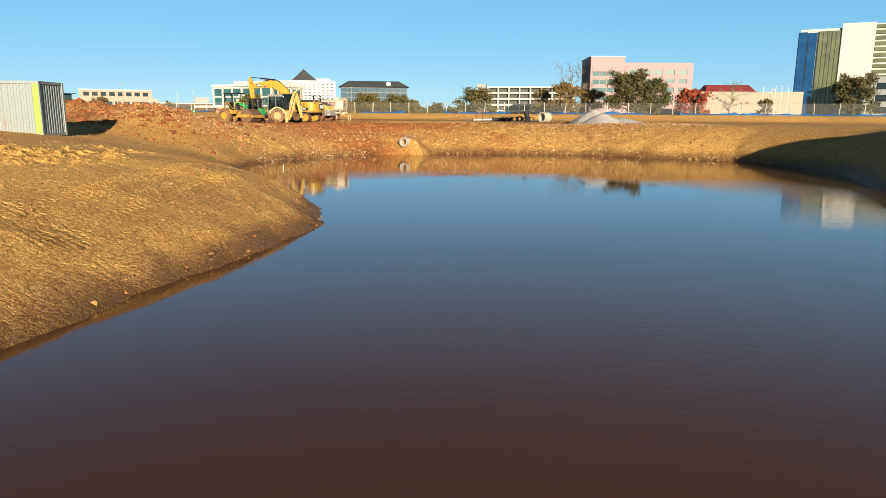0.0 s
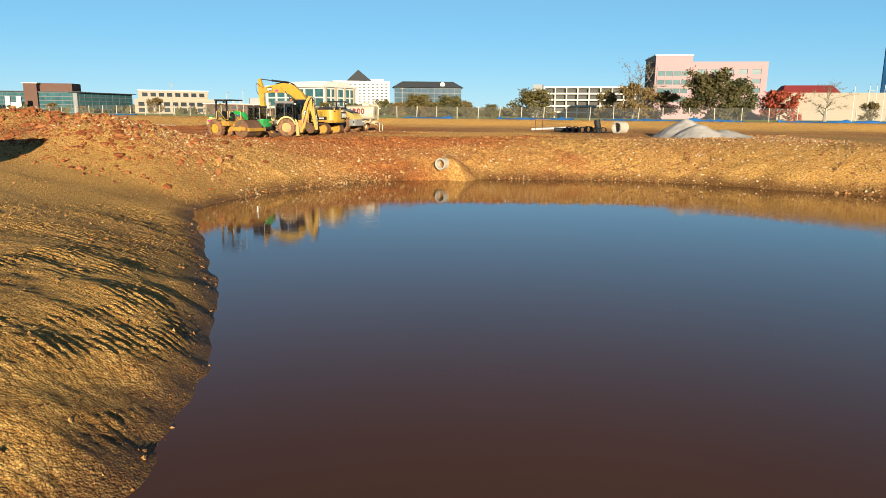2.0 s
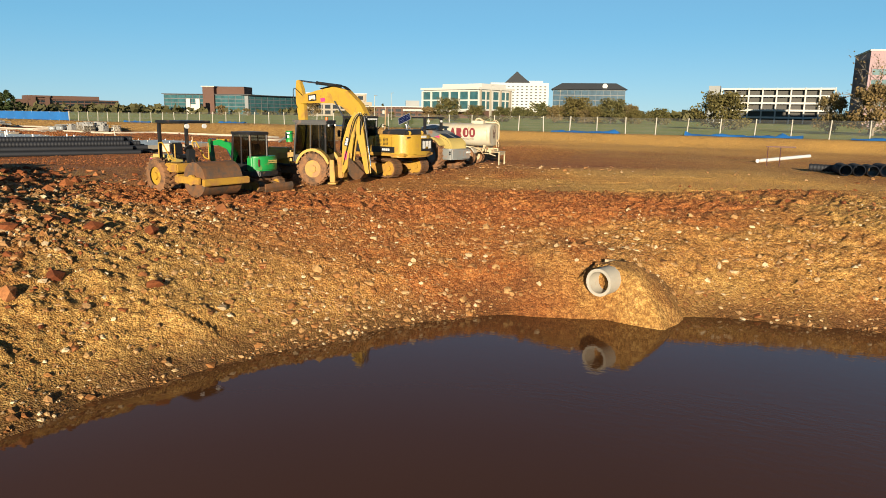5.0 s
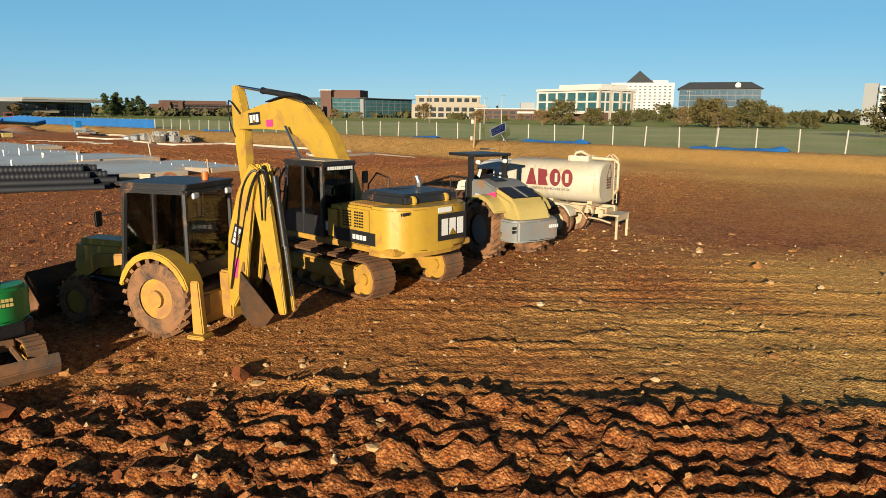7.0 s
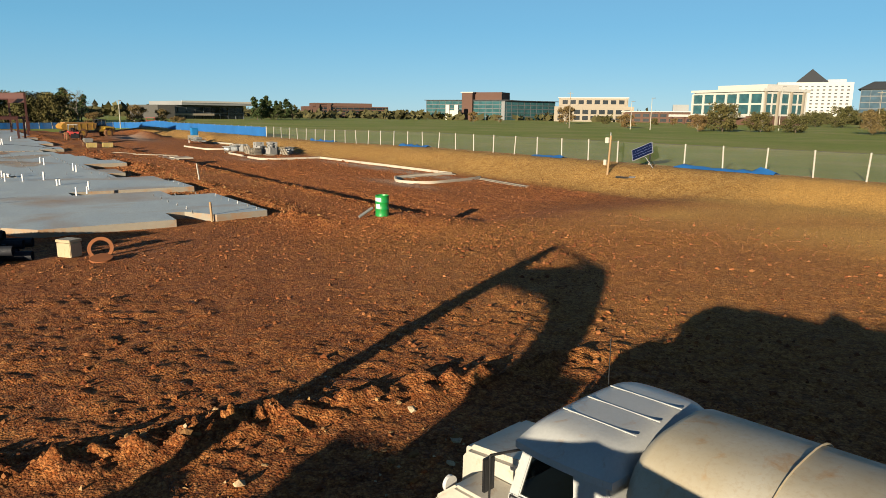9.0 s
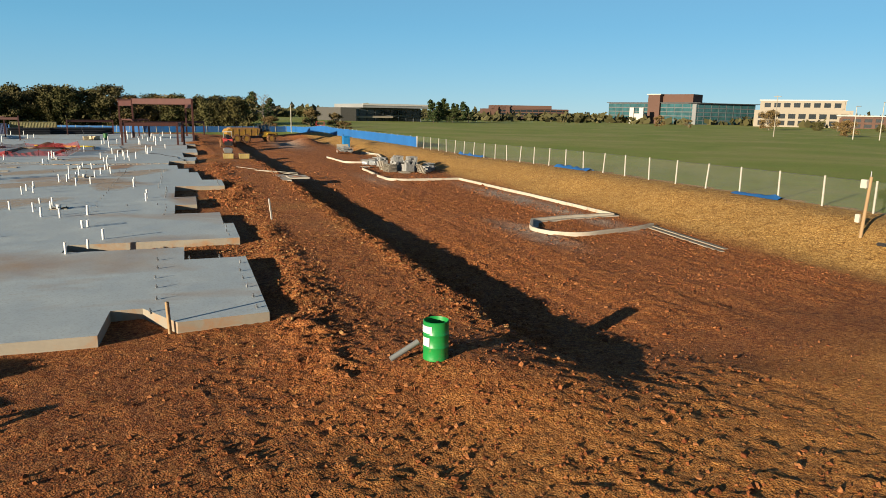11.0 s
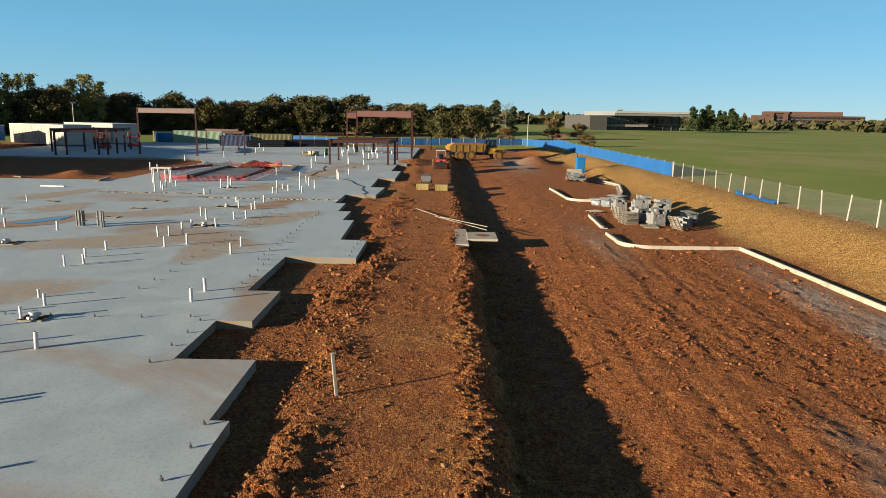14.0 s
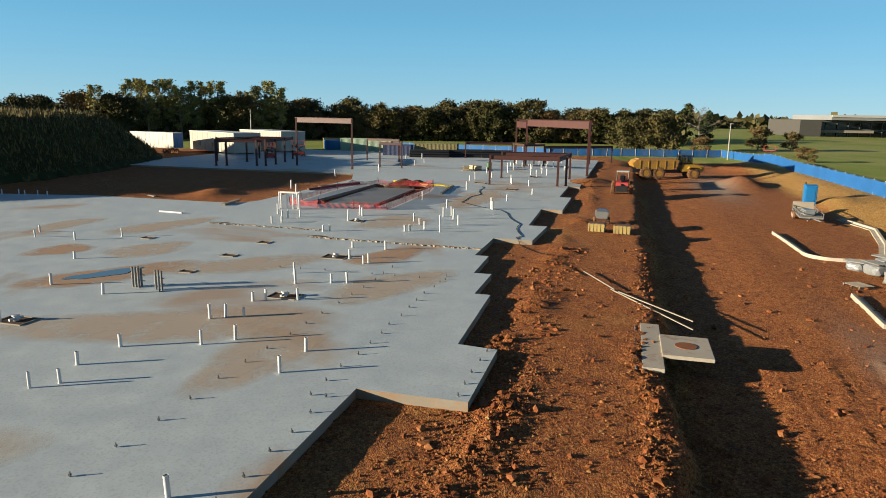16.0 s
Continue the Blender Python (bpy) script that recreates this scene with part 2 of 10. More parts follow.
def tank_material():
    """Chalky white paint with rust run down in streaks and dust in patches."""
    m, n, b = nodes_of("streaked_tank_paint")
    co = object_coord(n)
    runs = n.nodes.new("ShaderNodeMapping")
    runs.inputs["Scale"].default_value = (2.6, 2.6, 0.45)
    n.links.new(co, runs.inputs["Vector"])
    streak, patch, fine = noise_node(n, 1.3, 5, 0.62, runs.outputs["Vector"], 0.4), noise_node(n, 0.9, 5, 0.6, co), noise_node(n, 18, 4, 0.65, co)
    c = mixed(n, ramp(n, patch, [(0.35, (0, 0, 0)), (0.75, (1, 1, 1))]), (0.40, 0.375, 0.305), (0.34, 0.285, 0.185))
    c = mixed(n, ramp(n, streak, [(0.56, (0, 0, 0)), (0.70, (0.75,) * 3)]), c, (0.34, 0.19, 0.065))
    c = mixed(n, ramp(n, streak, [(0.68, (0, 0, 0)), (0.76, (0.85,) * 3)]), c, (0.20, 0.075, 0.022))
    c = mixed(n, ramp(n, fine, [(0.32, (0.4,) * 3), (0.5, (0, 0, 0))]), c, (0.30, 0.24, 0.16))
    n.links.new(c, b.inputs["Base Color"])
    n.links.new(ramp(n, patch, [(0.3, (0.4,) * 3), (0.7, (0.7,) * 3)]), b.inputs["Roughness"])
    bumped(n, b, fine, 0.12, 0.01)
    return m


TANK_PAINT = tank_material()
CREAM = surface("cream_paint", (0.437, 0.359, 0.226), 0.45, dark=0.8, dirt=0.3, dirt_color=(0.312, 0.156, 0.062))
RED = surface("red_lettering", (0.156, 0.014, 0.02), 0.5, dark=0.8)
PINK = surface("pink_sticker", (0.585, 0.039, 0.172), 0.5, dark=0.9)
WHITE = surface("white_plain", (0.546, 0.546, 0.53), 0.5, dark=0.92, bump=0.0)
RUST = surface("red_oxide_steel", (0.086, 0.028, 0.021), 0.6, dark=0.7, scale=1.5)
BLUE = surface("blue_plastic", (0.012, 0.172, 0.429), 0.4, dark=0.85)
BLUE_CLOTH = surface("blue_windscreen", (0.009, 0.117, 0.359), 0.7, dark=0.75, scale=1.0, bump=0.3)
WOOD = surface("raw_timber", (0.359, 0.234, 0.117), 0.8, dark=0.7, scale=2.5)
WEATHERED = surface("weathered_wood", (0.312, 0.273, 0.211), 0.85, dark=0.7, scale=2)
PVC = surface("white_pvc", (0.624, 0.624, 0.608), 0.4, dark=0.92, scale=3)
BLOCK = surface("concrete_block", (0.281, 0.277, 0.265), 0.9, dark=0.75, scale=2)
GRAVEL = surface("pale_gravel", (0.437, 0.413, 0.382), 0.95, dark=0.65, scale=5, bump=1.0)
NAVY_PIPE = surface("black_corrugated_plastic", (0.009, 0.011, 0.017), 0.7, dark=0.7)


def clear_glass(name, tint, gloss):
    m, n, b = nodes_of(name)
    tr, gl, mx = n.nodes.new("ShaderNodeBsdfTransparent"), n.nodes.new("ShaderNodeBsdfGlossy"), n.nodes.new("ShaderNodeMixShader")
    tr.inputs["Color"].default_value = (*tint, 1)
    gl.inputs["Roughness"].default_value = 0.04
    dust = ramp(n, noise_node(n, 2.0, 4, 0.6, object_coord(n)), [(0.35, (gloss * 0.7,) * 3), (0.7, (gloss * 1.3,) * 3)])
    n.links.new(dust, mx.inputs[0])
    n.links.new(tr.outputs[0], mx.inputs[1])
    n.links.new(gl.outputs[0], mx.inputs[2])
    n.links.new(mx.outputs[0], n.nodes["Material Output"].inputs["Surface"])
    return m


CAB_GLASS = clear_glass("cab_glass", (0.30, 0.33, 0.32), 0.10)
ORANGE_NET = surface("red_safety_net", (0.429, 0.047, 0.039), 0.7, dark=0.8)
ORANGE = surface("orange_plastic", (0.624, 0.125, 0.016), 0.4)
BARK = surface("bark", (0.094, 0.07, 0.051), 0.9, dark=0.6, scale=6, bump=0.6)


# ---- mesh helpers ----
def part(name, bm, material, parent=None, label="", smooth=False):
    """One mesh object out of a bmesh, under a thing or a part."""
    me = bpy.data.meshes.new(name)
    bmesh.ops.recalc_face_normals(bm, faces=bm.faces)
    bm.to_mesh(me)
    bm.free()
    for mm in material if isinstance(material, (list, tuple)) else (material,):
        me.materials.append(mm)
    if smooth:
        me.polygons.foreach_set("use_smooth", [True] * len(me.polygons))
        me.set_sharp_from_angle(angle=radians(38))
    ob = new(name, me)
    ob.parent = parent
    if label:
        ob["label"] = label
    return ob


def thing(name, label, category, x=0, y=0, z=0, rz=0, group="", kind=""):
    ob = new(name)
    ob.matrix_basis = pose(x, y, z, 0, 0, rz)
    return tagged(ob, label, category, group, kind)


def box(bm, c, s, rot=(0, 0, 0), bevel=0.0, taper=None):
    """A box by centre and size; taper scales its top in x and y."""
    g = bmesh.ops.create_cube(bm, size=1.0)["verts"]
    if taper:
        for v in g:
            if v.co.z > 0:
                v.co.x *= taper[0]
                v.co.y *= taper[1]
    bmesh.ops.transform(bm, verts=g, matrix=pose(*c, *rot) @ Matrix.Diagonal((*s, 1)))
    if bevel:
        es = list({e for v in g for e in v.link_edges})
        bmesh.ops.bevel(bm, geom=es, offset=bevel, segments=2, affect="EDGES", clamp_overlap=True)
    return g


def rod(bm, a, b, r, seg=8, r2=None, caps=True):
    a, b = Vector(a), Vector(b)
    d = b - a
    m = Matrix.Translation((a + b) / 2) @ d.to_track_quat("Z", "Y").to_matrix().to_4x4()
    bmesh.ops.create_cone(bm, cap_ends=caps, segments=seg, radius1=r, radius2=r if r2 is None else r2, depth=d.length, matrix=m)


def tube(bm, pts, r, seg=6):
    for a, b in zip(pts, pts[1:]):
        rod(bm, a, b, r, seg)


def prism(bm, outline, lo, hi, axis="y", bevel=0.0):
    """Extrudes a closed outline. axis y: outline in x, z; axis x: in y, z; axis z: in x, y."""
    put = {"y": lambda p, q, w: (p, w, q), "x": lambda p, q, w: (w, p, q), "z": lambda p, q, w: (p, q, w)}[axis]
    va = [bm.verts.new(put(p, q, lo)) for p, q in outline]
    vb = [bm.verts.new(put(p, q, hi)) for p, q in outline]
    fs = [bm.faces.new(va), bm.faces.new(vb[::-1])]
    for i in range(len(va)):
        j = (i + 1) % len(va)
        fs.append(bm.faces.new((va[j], va[i], vb[i], vb[j])))
    if bevel:
        es = list({e for f in fs for e in f.edges})
        bmesh.ops.bevel(bm, geom=es, offset=bevel, segments=2, affect="EDGES", clamp_overlap=True)


def wheel_mesh(bm, c, r, w, axis="y", seg=28, lug=0.0, lugs=18, shoulder=0.82):
    """A tyre with a rounded shoulder and, if asked, slanted lugs."""
    prof = [(r * 0.55, -w * 0.42), (r * shoulder, -w / 2), (r * 0.97, -w * 0.40), (r, -w * 0.15), (r, w * 0.15), (r * 0.97, w * 0.40), (r * shoulder, w / 2), (r * 0.55, w * 0.42)]
    put = (lambda a, q, s: (c[0] + a, c[1] + q, c[2] + s)) if axis == "y" else (lambda a, q, s: (c[0] + q, c[1] + a, c[2] + s))
    rings = []
    for k in range(seg):
        t = 2 * math.pi * k / seg
        rings.append([bm.verts.new(put(p * math.cos(t), q, p * math.sin(t))) for p, q in prof])
    for k in range(seg):
        a, b = rings[k], rings[(k + 1) % seg]
        for i in range(len(prof) - 1):
            bm.faces.new((a[i], a[i + 1], b[i + 1], b[i]))
    if lug:
        for k in range(lugs):
            t = 2 * math.pi * k / lugs
            for side in (-1, 1):
                t2 = t + (0.5 * math.pi / lugs if side > 0 else -0.5 * math.pi / lugs)
                q = side * w * 0.24
                p = r + lug * 0.3
                ctr = put(p * math.cos(t2), q, p * math.sin(t2))
                yaw = side * 28
                rot = (0, -math.degrees(t2), 0) if axis == "y" else (math.degrees(t2) - 90, 0, 0)
                if axis == "y":
                    m = Matrix.Translation(ctr) @ Euler((0, -t2, 0)).to_matrix().to_4x4() @ pose(0, 0, 0, yaw, 0, 0) @ Matrix.Diagonal((lug * 1.6, w * 0.48, r * 0.10, 1))
                else:
                    m = Matrix.Translation(ctr) @ Euler((t2, 0, 0)).to_matrix().to_4x4() @ pose(0, 0, 0, 0, -yaw, 0) @ Matrix.Diagonal((w * 0.48, lug * 1.6, r * 0.10, 1))
                g = bmesh.ops.create_cube(bm, size=1.0)["verts"]
                bmesh.ops.transform(bm, verts=g, matrix=m)


def lettering(name, text, size, m, material, parent, depth=0.006, label="", squeeze=1.0):
    """Raised letters in the built-in font, lying in the local x, y plane of m."""
    cu = bpy.data.curves.new(name, "FONT")
    cu.body, cu.size, cu.extrude, cu.align_x, cu.align_y = text, size, depth, "CENTER", "CENTER"
    cu.space_character = 1.02
    tmp = bpy.data.objects.new(name, cu)
    scene.collection.objects.link(tmp)
    me = bpy.data.meshes.new_from_object(tmp.evaluated_get(bpy.context.evaluated_depsgraph_get()))
    bpy.data.objects.remove(tmp)
    bpy.data.curves.remove(cu)
    me.materials.clear()
    me.materials.append(material)
    me.transform(m @ Matrix.Diagonal((squeeze, 1, 1, 1)))
    ob = new(name, me)
    ob.parent = parent
    if label:
        ob["label"] = label
    return ob


def upright(x, y, z, rz):
    """A pose for a plate or letters that stand upright; rz 0 faces -y."""
    return pose(x, y, z, 0, 0, rz) @ pose(0, 0, 0, 90, 0, 0)


# ---- the plan: u runs along the new slab, v across it towards the fence ----
TURN = radians(11.3)
ORIGIN = (-44.7, 91.0)


def at_uv(u, v):
    return (ORIGIN[0] - u * math.cos(TURN) + v * math.sin(TURN), ORIGIN[1] + u * math.sin(TURN) + v * math.cos(TURN))


UV_ROT = 180 - math.degrees(TURN)        # an object turned by this has its x along u
WATER_Z, SLAB_Z, FENCE_V = 1.45, 3.96, 33.0
SHORE = [(-6, 3), (-4.7, 8), (-4.4, 12.5), (-3.6, 17), (-2.9, 21.7), (-3.8, 25.2), (-6.0, 29.7), (-7.9, 33.3), (-9.7, 36.0),
         (-11.8, 39.4), (-13.0, 41.8), (-13.6, 43.6), (-13.5, 46), (-13.2, 48.5), (-12.3, 51), (-10.6, 54.2), (-7.8, 58.2), (-4.9, 59.5), (0.5, 60.2), (6, 60.8), (10.5, 60), (15.5, 57.2), (20, 54.6),
         (23, 49.5), (23, 43), (20.8, 36.5), (20.5, 32), (21.5, 22), (22, 8), (19, -8), (6, -14), (-5, -8)]


def vnoise(x, y, seed=0):
    """Smooth value noise in -1..1 for arrays."""
    xi, yi = np.floor(x).astype(np.int64), np.floor(y).astype(np.int64)
    fx, fy = x - xi, y - yi
    fx, fy = fx * fx * (3 - 2 * fx), fy * fy * (3 - 2 * fy)

    def rnd(i, j):
        k = (i * 374761393 + j * 668265263 + seed * 974634777) & 0xFFFFFFFF
        k = ((k ^ (k >> 13)) * 1274126177) & 0xFFFFFFFF
        return ((k ^ (k >> 16)) & 0xFFFF) / 32767.5 - 1

    a, b = rnd(xi, yi), rnd(xi + 1, yi)
    c, d = rnd(xi, yi + 1), rnd(xi + 1, yi + 1)
    return (a * (1 - fx) + b * fx) * (1 - fy) + (c * (1 - fx) + d * fx) * fy


def fbm(x, y, octaves, seed=0, gain=0.5):
    out, amp, tot = 0, 1.0, 0
    for k in range(octaves):
        out = out + amp * vnoise(x * 2 ** k + 17.3 * k, y * 2 ** k - 9.1 * k, seed + k)
        tot += amp
        amp *= gain
    return out / tot


def step(a, b, x):
    t = np.clip((x - a) / (b - a), 0, 1)
    return t * t * (3 - 2 * t)


def shore_distance(x, y):
    """Metres from the water's edge, negative over the water."""
    p = np.array(SHORE, float)
    best = np.full(x.shape, 1e9)
    inside = np.zeros(x.shape, bool)
    for (ax, ay), (bx, by) in zip(p, np.roll(p, -1, 0)):
        ex, ey = bx - ax, by - ay
        t = np.clip(((x - ax) * ex + (y - ay) * ey) / (ex * ex + ey * ey), 0, 1)
        best = np.minimum(best, np.hypot(x - ax - t * ex, y - ay - t * ey))
        cross = (ay > y) != (by > y)
        with np.errstate(divide="ignore", invalid="ignore"):
            inside ^= cross & (x < ex * (y - ay) / (by - ay if by != ay else 1e-9) + ax)
    return np.where(inside, -best, best)


def bump_at(x, y, cx, cy, rx, ry, turn=0.0, sharp=1.0):
    c, s = math.cos(turn), math.sin(turn)
    a, b = ((x - cx) * c + (y - cy) * s) / rx, (-(x - cx) * s + (y - cy) * c) / ry
    return np.exp(-((a * a + b * b) ** sharp))


def clods(x, y, scale, seed, lo=0.06, hi=0.34):
    """Lumps with steep sides and flat ground between them, 0..1."""
    f = fbm(x * scale, y * scale, 3, seed, 0.55)
    return step(lo, hi, f) * (0.75 + 0.5 * f)


def crumb(x, y, seed):
    """Fine crumbs, close to the size of the mesh, -1..1."""
    return 0.6 * vnoise(x * 6.7, y * 6.7, seed) + 0.6 * vnoise(x * 12.3 + 5, y * 12.3, seed + 1)


def cells(a, b, seed):
    """One random value in -1..1 for each unit cell of a, b."""
    return vnoise(np.floor(a), np.floor(b), seed)


def along_band(x, y):
    """Metres along and across the strip of clay that crawlers churned up beside the machines."""
    return (x + 11) * 0.875 + (y - 63.8) * 0.485, -(x + 11) * 0.485 + (y - 63.8) * 0.875


def ground(x, y, rough=True):
    """Height of the ground and its soil tints (red, gravel, damp) at arrays x, y."""
    x, y = np.asarray(x, float), np.asarray(y, float)
    dx, dy = x - ORIGIN[0], y - ORIGIN[1]
    u, v = -dx * math.cos(TURN) + dy * math.sin(TURN), dx * math.sin(TURN) + dy * math.cos(TURN)
    vw = v + 0.40 * fbm(u * 0.35, v * 0.1, 2, 5) + 0.30 * fbm(u * 1.5, v * 0.5, 3, 6)
    west = step(-9, -2, u + 0.8 * fbm(v * 0.4, u * 0.4, 2, 8)) * step(175, 150, u)
    near = 4.0 - 0.28 * step(-20, -4, u)
    road = near - west * (0.75 * step(6.6, 7.25, vw) - 0.30 * step(8.2, 15, vw))
    road = road - west * 0.10 * step(2.2, 0.0, v) * step(-60, -2, v)
    crest = 4.6 + (0.38 * step(66, 30, u) - 0.08) * step(62, 36, v)
    h = road + (crest - road) * step(25.0, 31.5, v + 0.5 * fbm(u * 0.2, v * 0.2, 2, 3))
    far = step(40, 260, v)
    h = h - 0.9 * far * step(-200, 60, u)
    # soil heaped up in the notch of the slab
    h = h + 0.9 * bump_at(x, y, -136, 61, 8, 3, 0.3) + 0.8 * bump_at(x, y, -141, 67, 6, 2.5) + 0.6 * bump_at(x, y, -133, 70, 3, 2)
    # spoil heaps west of the pond
    h = h + 1.5 * bump_at(x, y, -33, 56, 9.5, 3.6, -0.25) + 1.15 * bump_at(x, y, -22.5, 49.5, 4.6, 3.0, -0.6)
    # heap added east of the pond, mostly out of view, for its shadow
    h = h + 2.6 * bump_at(x, y, 30.5, 33, 5.0, 9.0, 0.25)
    h = h + 0.45 * bump_at(x, y, -37.6, 94.0, 3.4, 2.2, 0.4)
    # heaps at the far end of the road and behind the kerbs
    for cu, cv, ru, rv, hh in ((122, 21, 6, 2.5, 1.3), (99, 27, 5, 2.0, 0.8), (150, 26, 8, 3.5, 1.6), (112, 0, 5, 3, 0.6)):
        cx, cy = at_uv(cu, cv)
        h = h + hh * bump_at(x, y, cx, cy, ru, rv, math.pi - TURN)
    h = h - 0.22 * step(76, 64, y - 0.35 * (x + 8)) * step(-24, -16, x) * step(14, 8, x) * step(50, 56, y)
    sd = shore_distance(x, y)
    wob = sd + 0.35 * fbm(x * 0.5, y * 0.5, 3, 21)
    wide = 7.5 + 7.5 * step(-4, -14, x) * step(52, 40, y) - 1.0 * step(5, 20, x)
    t = np.clip(wob / wide, 0, 1)
    f = t * (2 - t)
    bank = WATER_Z + (h - WATER_Z) * f
    h = np.where(wob < wide, bank, h)
    h = np.where(wob < 0, WATER_Z + np.maximum(wob * 0.4, -2.2), h)
    h = h + 0.9 * bump_at(x, y, -5.8, 59.9, 2.3, 1.5, 0.4)      # soil packed over the drain pipe
    back, side = 0.375 * (x + 5.2) + 0.927 * (y - 58.25), 0.927 * (x + 5.2) - 0.375 * (y - 58.25)
    cover = 2.90 - 0.55 * side * side - 6.0 * np.maximum(0.50 - back, 0) - 0.4 * np.maximum(back - 1.3, 0) + 0.08 * fbm(x * 1.3, y * 1.3, 3, 232)
    h = np.maximum(h, np.where(np.abs(side) < 2.2, cover, -50))
    soilzone = step(36, 31.5, v)
    s, q = along_band(x, y)
    qw = q + 0.4 * fbm(x * 0.25, y * 0.25, 2, 133)
    live = step(-16, -11, s) * step(19, 13, s)
    band = step(-2.9, -2.3, qw) * step(1.7, 1.1, qw) * live
    flat = step(1.0, 1.8, qw) * step(13, 9, qw) * step(-6, -2, s) * step(22, 15, s)
    if rough:
        act = soilzone * (0.35 + 0.65 * step(0.2, 1.5, wob))
        lump = fbm(x * 0.9, y * 0.9, 4, 31, 0.6)
        calm = 1 - 0.75 * flat
        bankside = step(-3, -6, x) * step(46, 40, y) * step(16, 10, sd)
        act = act * (1 - 0.5 * bankside)
        churn = step(-0.15, 0.35, fbm(x * 0.13, y * 0.13, 3, 51))
        h = h + act * calm * (0.035 * lump + 0.03 * clods(x, y, 4.6, 41) * (0.3 + churn) + 0.011 * crumb(x, y, 71) * (0.5 + churn))
        # clay churned up by crawler tracks: ridges along the band, cut across by the cleats
        ridge = np.clip(1.4 * np.cos(q * 17.5 + 2.8 * fbm(x * 0.5, y * 0.5, 3, 61)), -0.8, 1)
        block = cells(s / 0.15 + 0.35 * fbm(x * 1.1, y * 1.1, 2, 62), q / 0.22 + 0.5 * fbm(x * 0.8, y * 0.8, 2, 63), 64)
        broken = step(-0.35, 0.2, fbm(x * 0.45, y * 0.45, 3, 65))
        h = h + act * band * ((0.042 * ridge + 0.060 * (block > 0.1)) * (0.25 + 0.75 * broken) + 0.10 * clods(x, y, 3.4, 67, 0.12, 0.30) * (1 - 0.4 * broken) + 0.05 * clods(x, y, 6.0, 69) + 0.016 * crumb(x, y, 70))
        # stony slope between the band and the pond
        slope = step(-2.0, -3.2, qw) * step(-18, -14, s) * step(20, 15, s) * step(0.3, 1.5, wob) * step(47, 49, y)
        rocky = 0.35 + 0.65 * step(-0.2, 0.3, fbm(x * 0.22, y * 0.22, 2, 113) + 0.4 * step(-3, -8, qw))
        h = h + slope * rocky * (0.06 * clods(x, y, 1.9, 111) + 0.075 * clods(x, y, 4.6, 115) + 0.026 * crumb(x, y, 117))
        # flat clay beyond the band: faint rolled lines, and broken lips of dried mud
        h = h + flat * soilzone * 0.010 * np.sin(q * 19 + 1.5 * fbm(x * 0.3, y * 0.3, 2, 119)) * step(-0.1, 0.2, fbm(x * 0.4, y * 0.4, 2, 121))
        for k, (c, deep, s0, s1) in enumerate(((1.9, 0.13, -4, 12), (2.6, 0.06, -2, 14), (3.5, 0.05, -3, 12), (4.4, 0.07, -2, 14), (5.6, 0.055, 0, 14), (6.2, 0.04, 1, 14), (7.0, 0.05, 1, 14), (7.9, 0.04, 0, 14), (-4.9, 0.13, 0, 10), (-7.8, 0.14, -7, 8), (-6.3, 0.09, -12, -2), (-9.4, 0.14, -9, 2))):
            off = q - c - 0.45 * fbm(s * 0.25 + 3.1 * k, s * 0.02, 3, 130 + k) - 0.12 * fbm(s * 2.4, 1.7 * k + 0 * s, 2, 150 + k)
            seen = step(0.0, 0.2, fbm(s * 0.5 + 7 * k, 0.5 * k + 0 * s, 2, 170 + k)) * step(s0, s0 + 1, s) * step(s1, s1 - 1, s)
            h = h + soilzone * seen * deep * (0.6 + 0.6 * clods(x, y, 3.0, 190)) * np.where(off < 0, np.exp(np.minimum(off, 0) / 0.20), 0)
        lane = np.clip(1.6 * np.sin(q * 7.5 + 1.2 * fbm(x * 0.2, y * 0.2, 2, 250)), 0, 1) * step(-0.1, 0.25, fbm(s * 0.15, q * 0.5, 2, 252)) * step(10, 6, s) * step(-4, -1, s)
        bar = 0.5 + 0.5 * np.clip(2 * np.sin(s * 24 + 5 * q), -1, 1)
        h = h + flat * soilzone * (0.030 * lane * (0.3 + 0.7 * bar) + 0.022 * clods(x, y, 5.5, 254) * step(9, 4, s))
        # crumbs of the pad, and the windrow of clods pushed up along it
        pad = step(-12, -18, x) * step(64, 68, y) * step(0, -2, u) * (1 - flat) * (v < 26)
        h = h + pad * (0.016 * clods(x, y, 6.2, 201) + 0.010 * crumb(x, y, 203) * (0.5 + churn))
        wy = np.clip((y - 72) / 12, 0, 1)
        wrow = np.exp(-((x + 26.0 - 4.2 * wy - 0.4 * fbm(y * 0.5, x * 0.05, 2, 205)) / 0.42) ** 2) * step(71, 73, y) * step(86, 83, y)
        h = h + wrow * (0.08 + 0.16 * clods(x, y, 3.4, 207) + 0.10 * clods(x, y, 6.0, 209))
        # tyre ruts pressed along the road, the clay between them torn into clods
        road_bed = west * step(8.4, 10, v) * step(25, 23, v)
        rut = fbm(u * 0.16, v * 2.6 + 0.5 * fbm(u * 0.07, v * 0.3, 2, 81), 3, 83)
        lug = cells(u / 0.24 + 0.4 * fbm(x * 0.6, y * 0.6, 2, 84), v / 0.20 + 0.6 * fbm(u * 0.2, v * 0.5, 2, 85), 87)
        torn = step(-0.1, 0.25, fbm(u * 0.10, v * 1.1, 3, 88))
        h = h + road_bed * (0.045 * rut + torn * 0.026 * (lug > 0.35) + 0.022 * torn * clods(u * 0.7, v * 1.3, 5.0, 86) + 0.012 * crumb(x, y, 90))
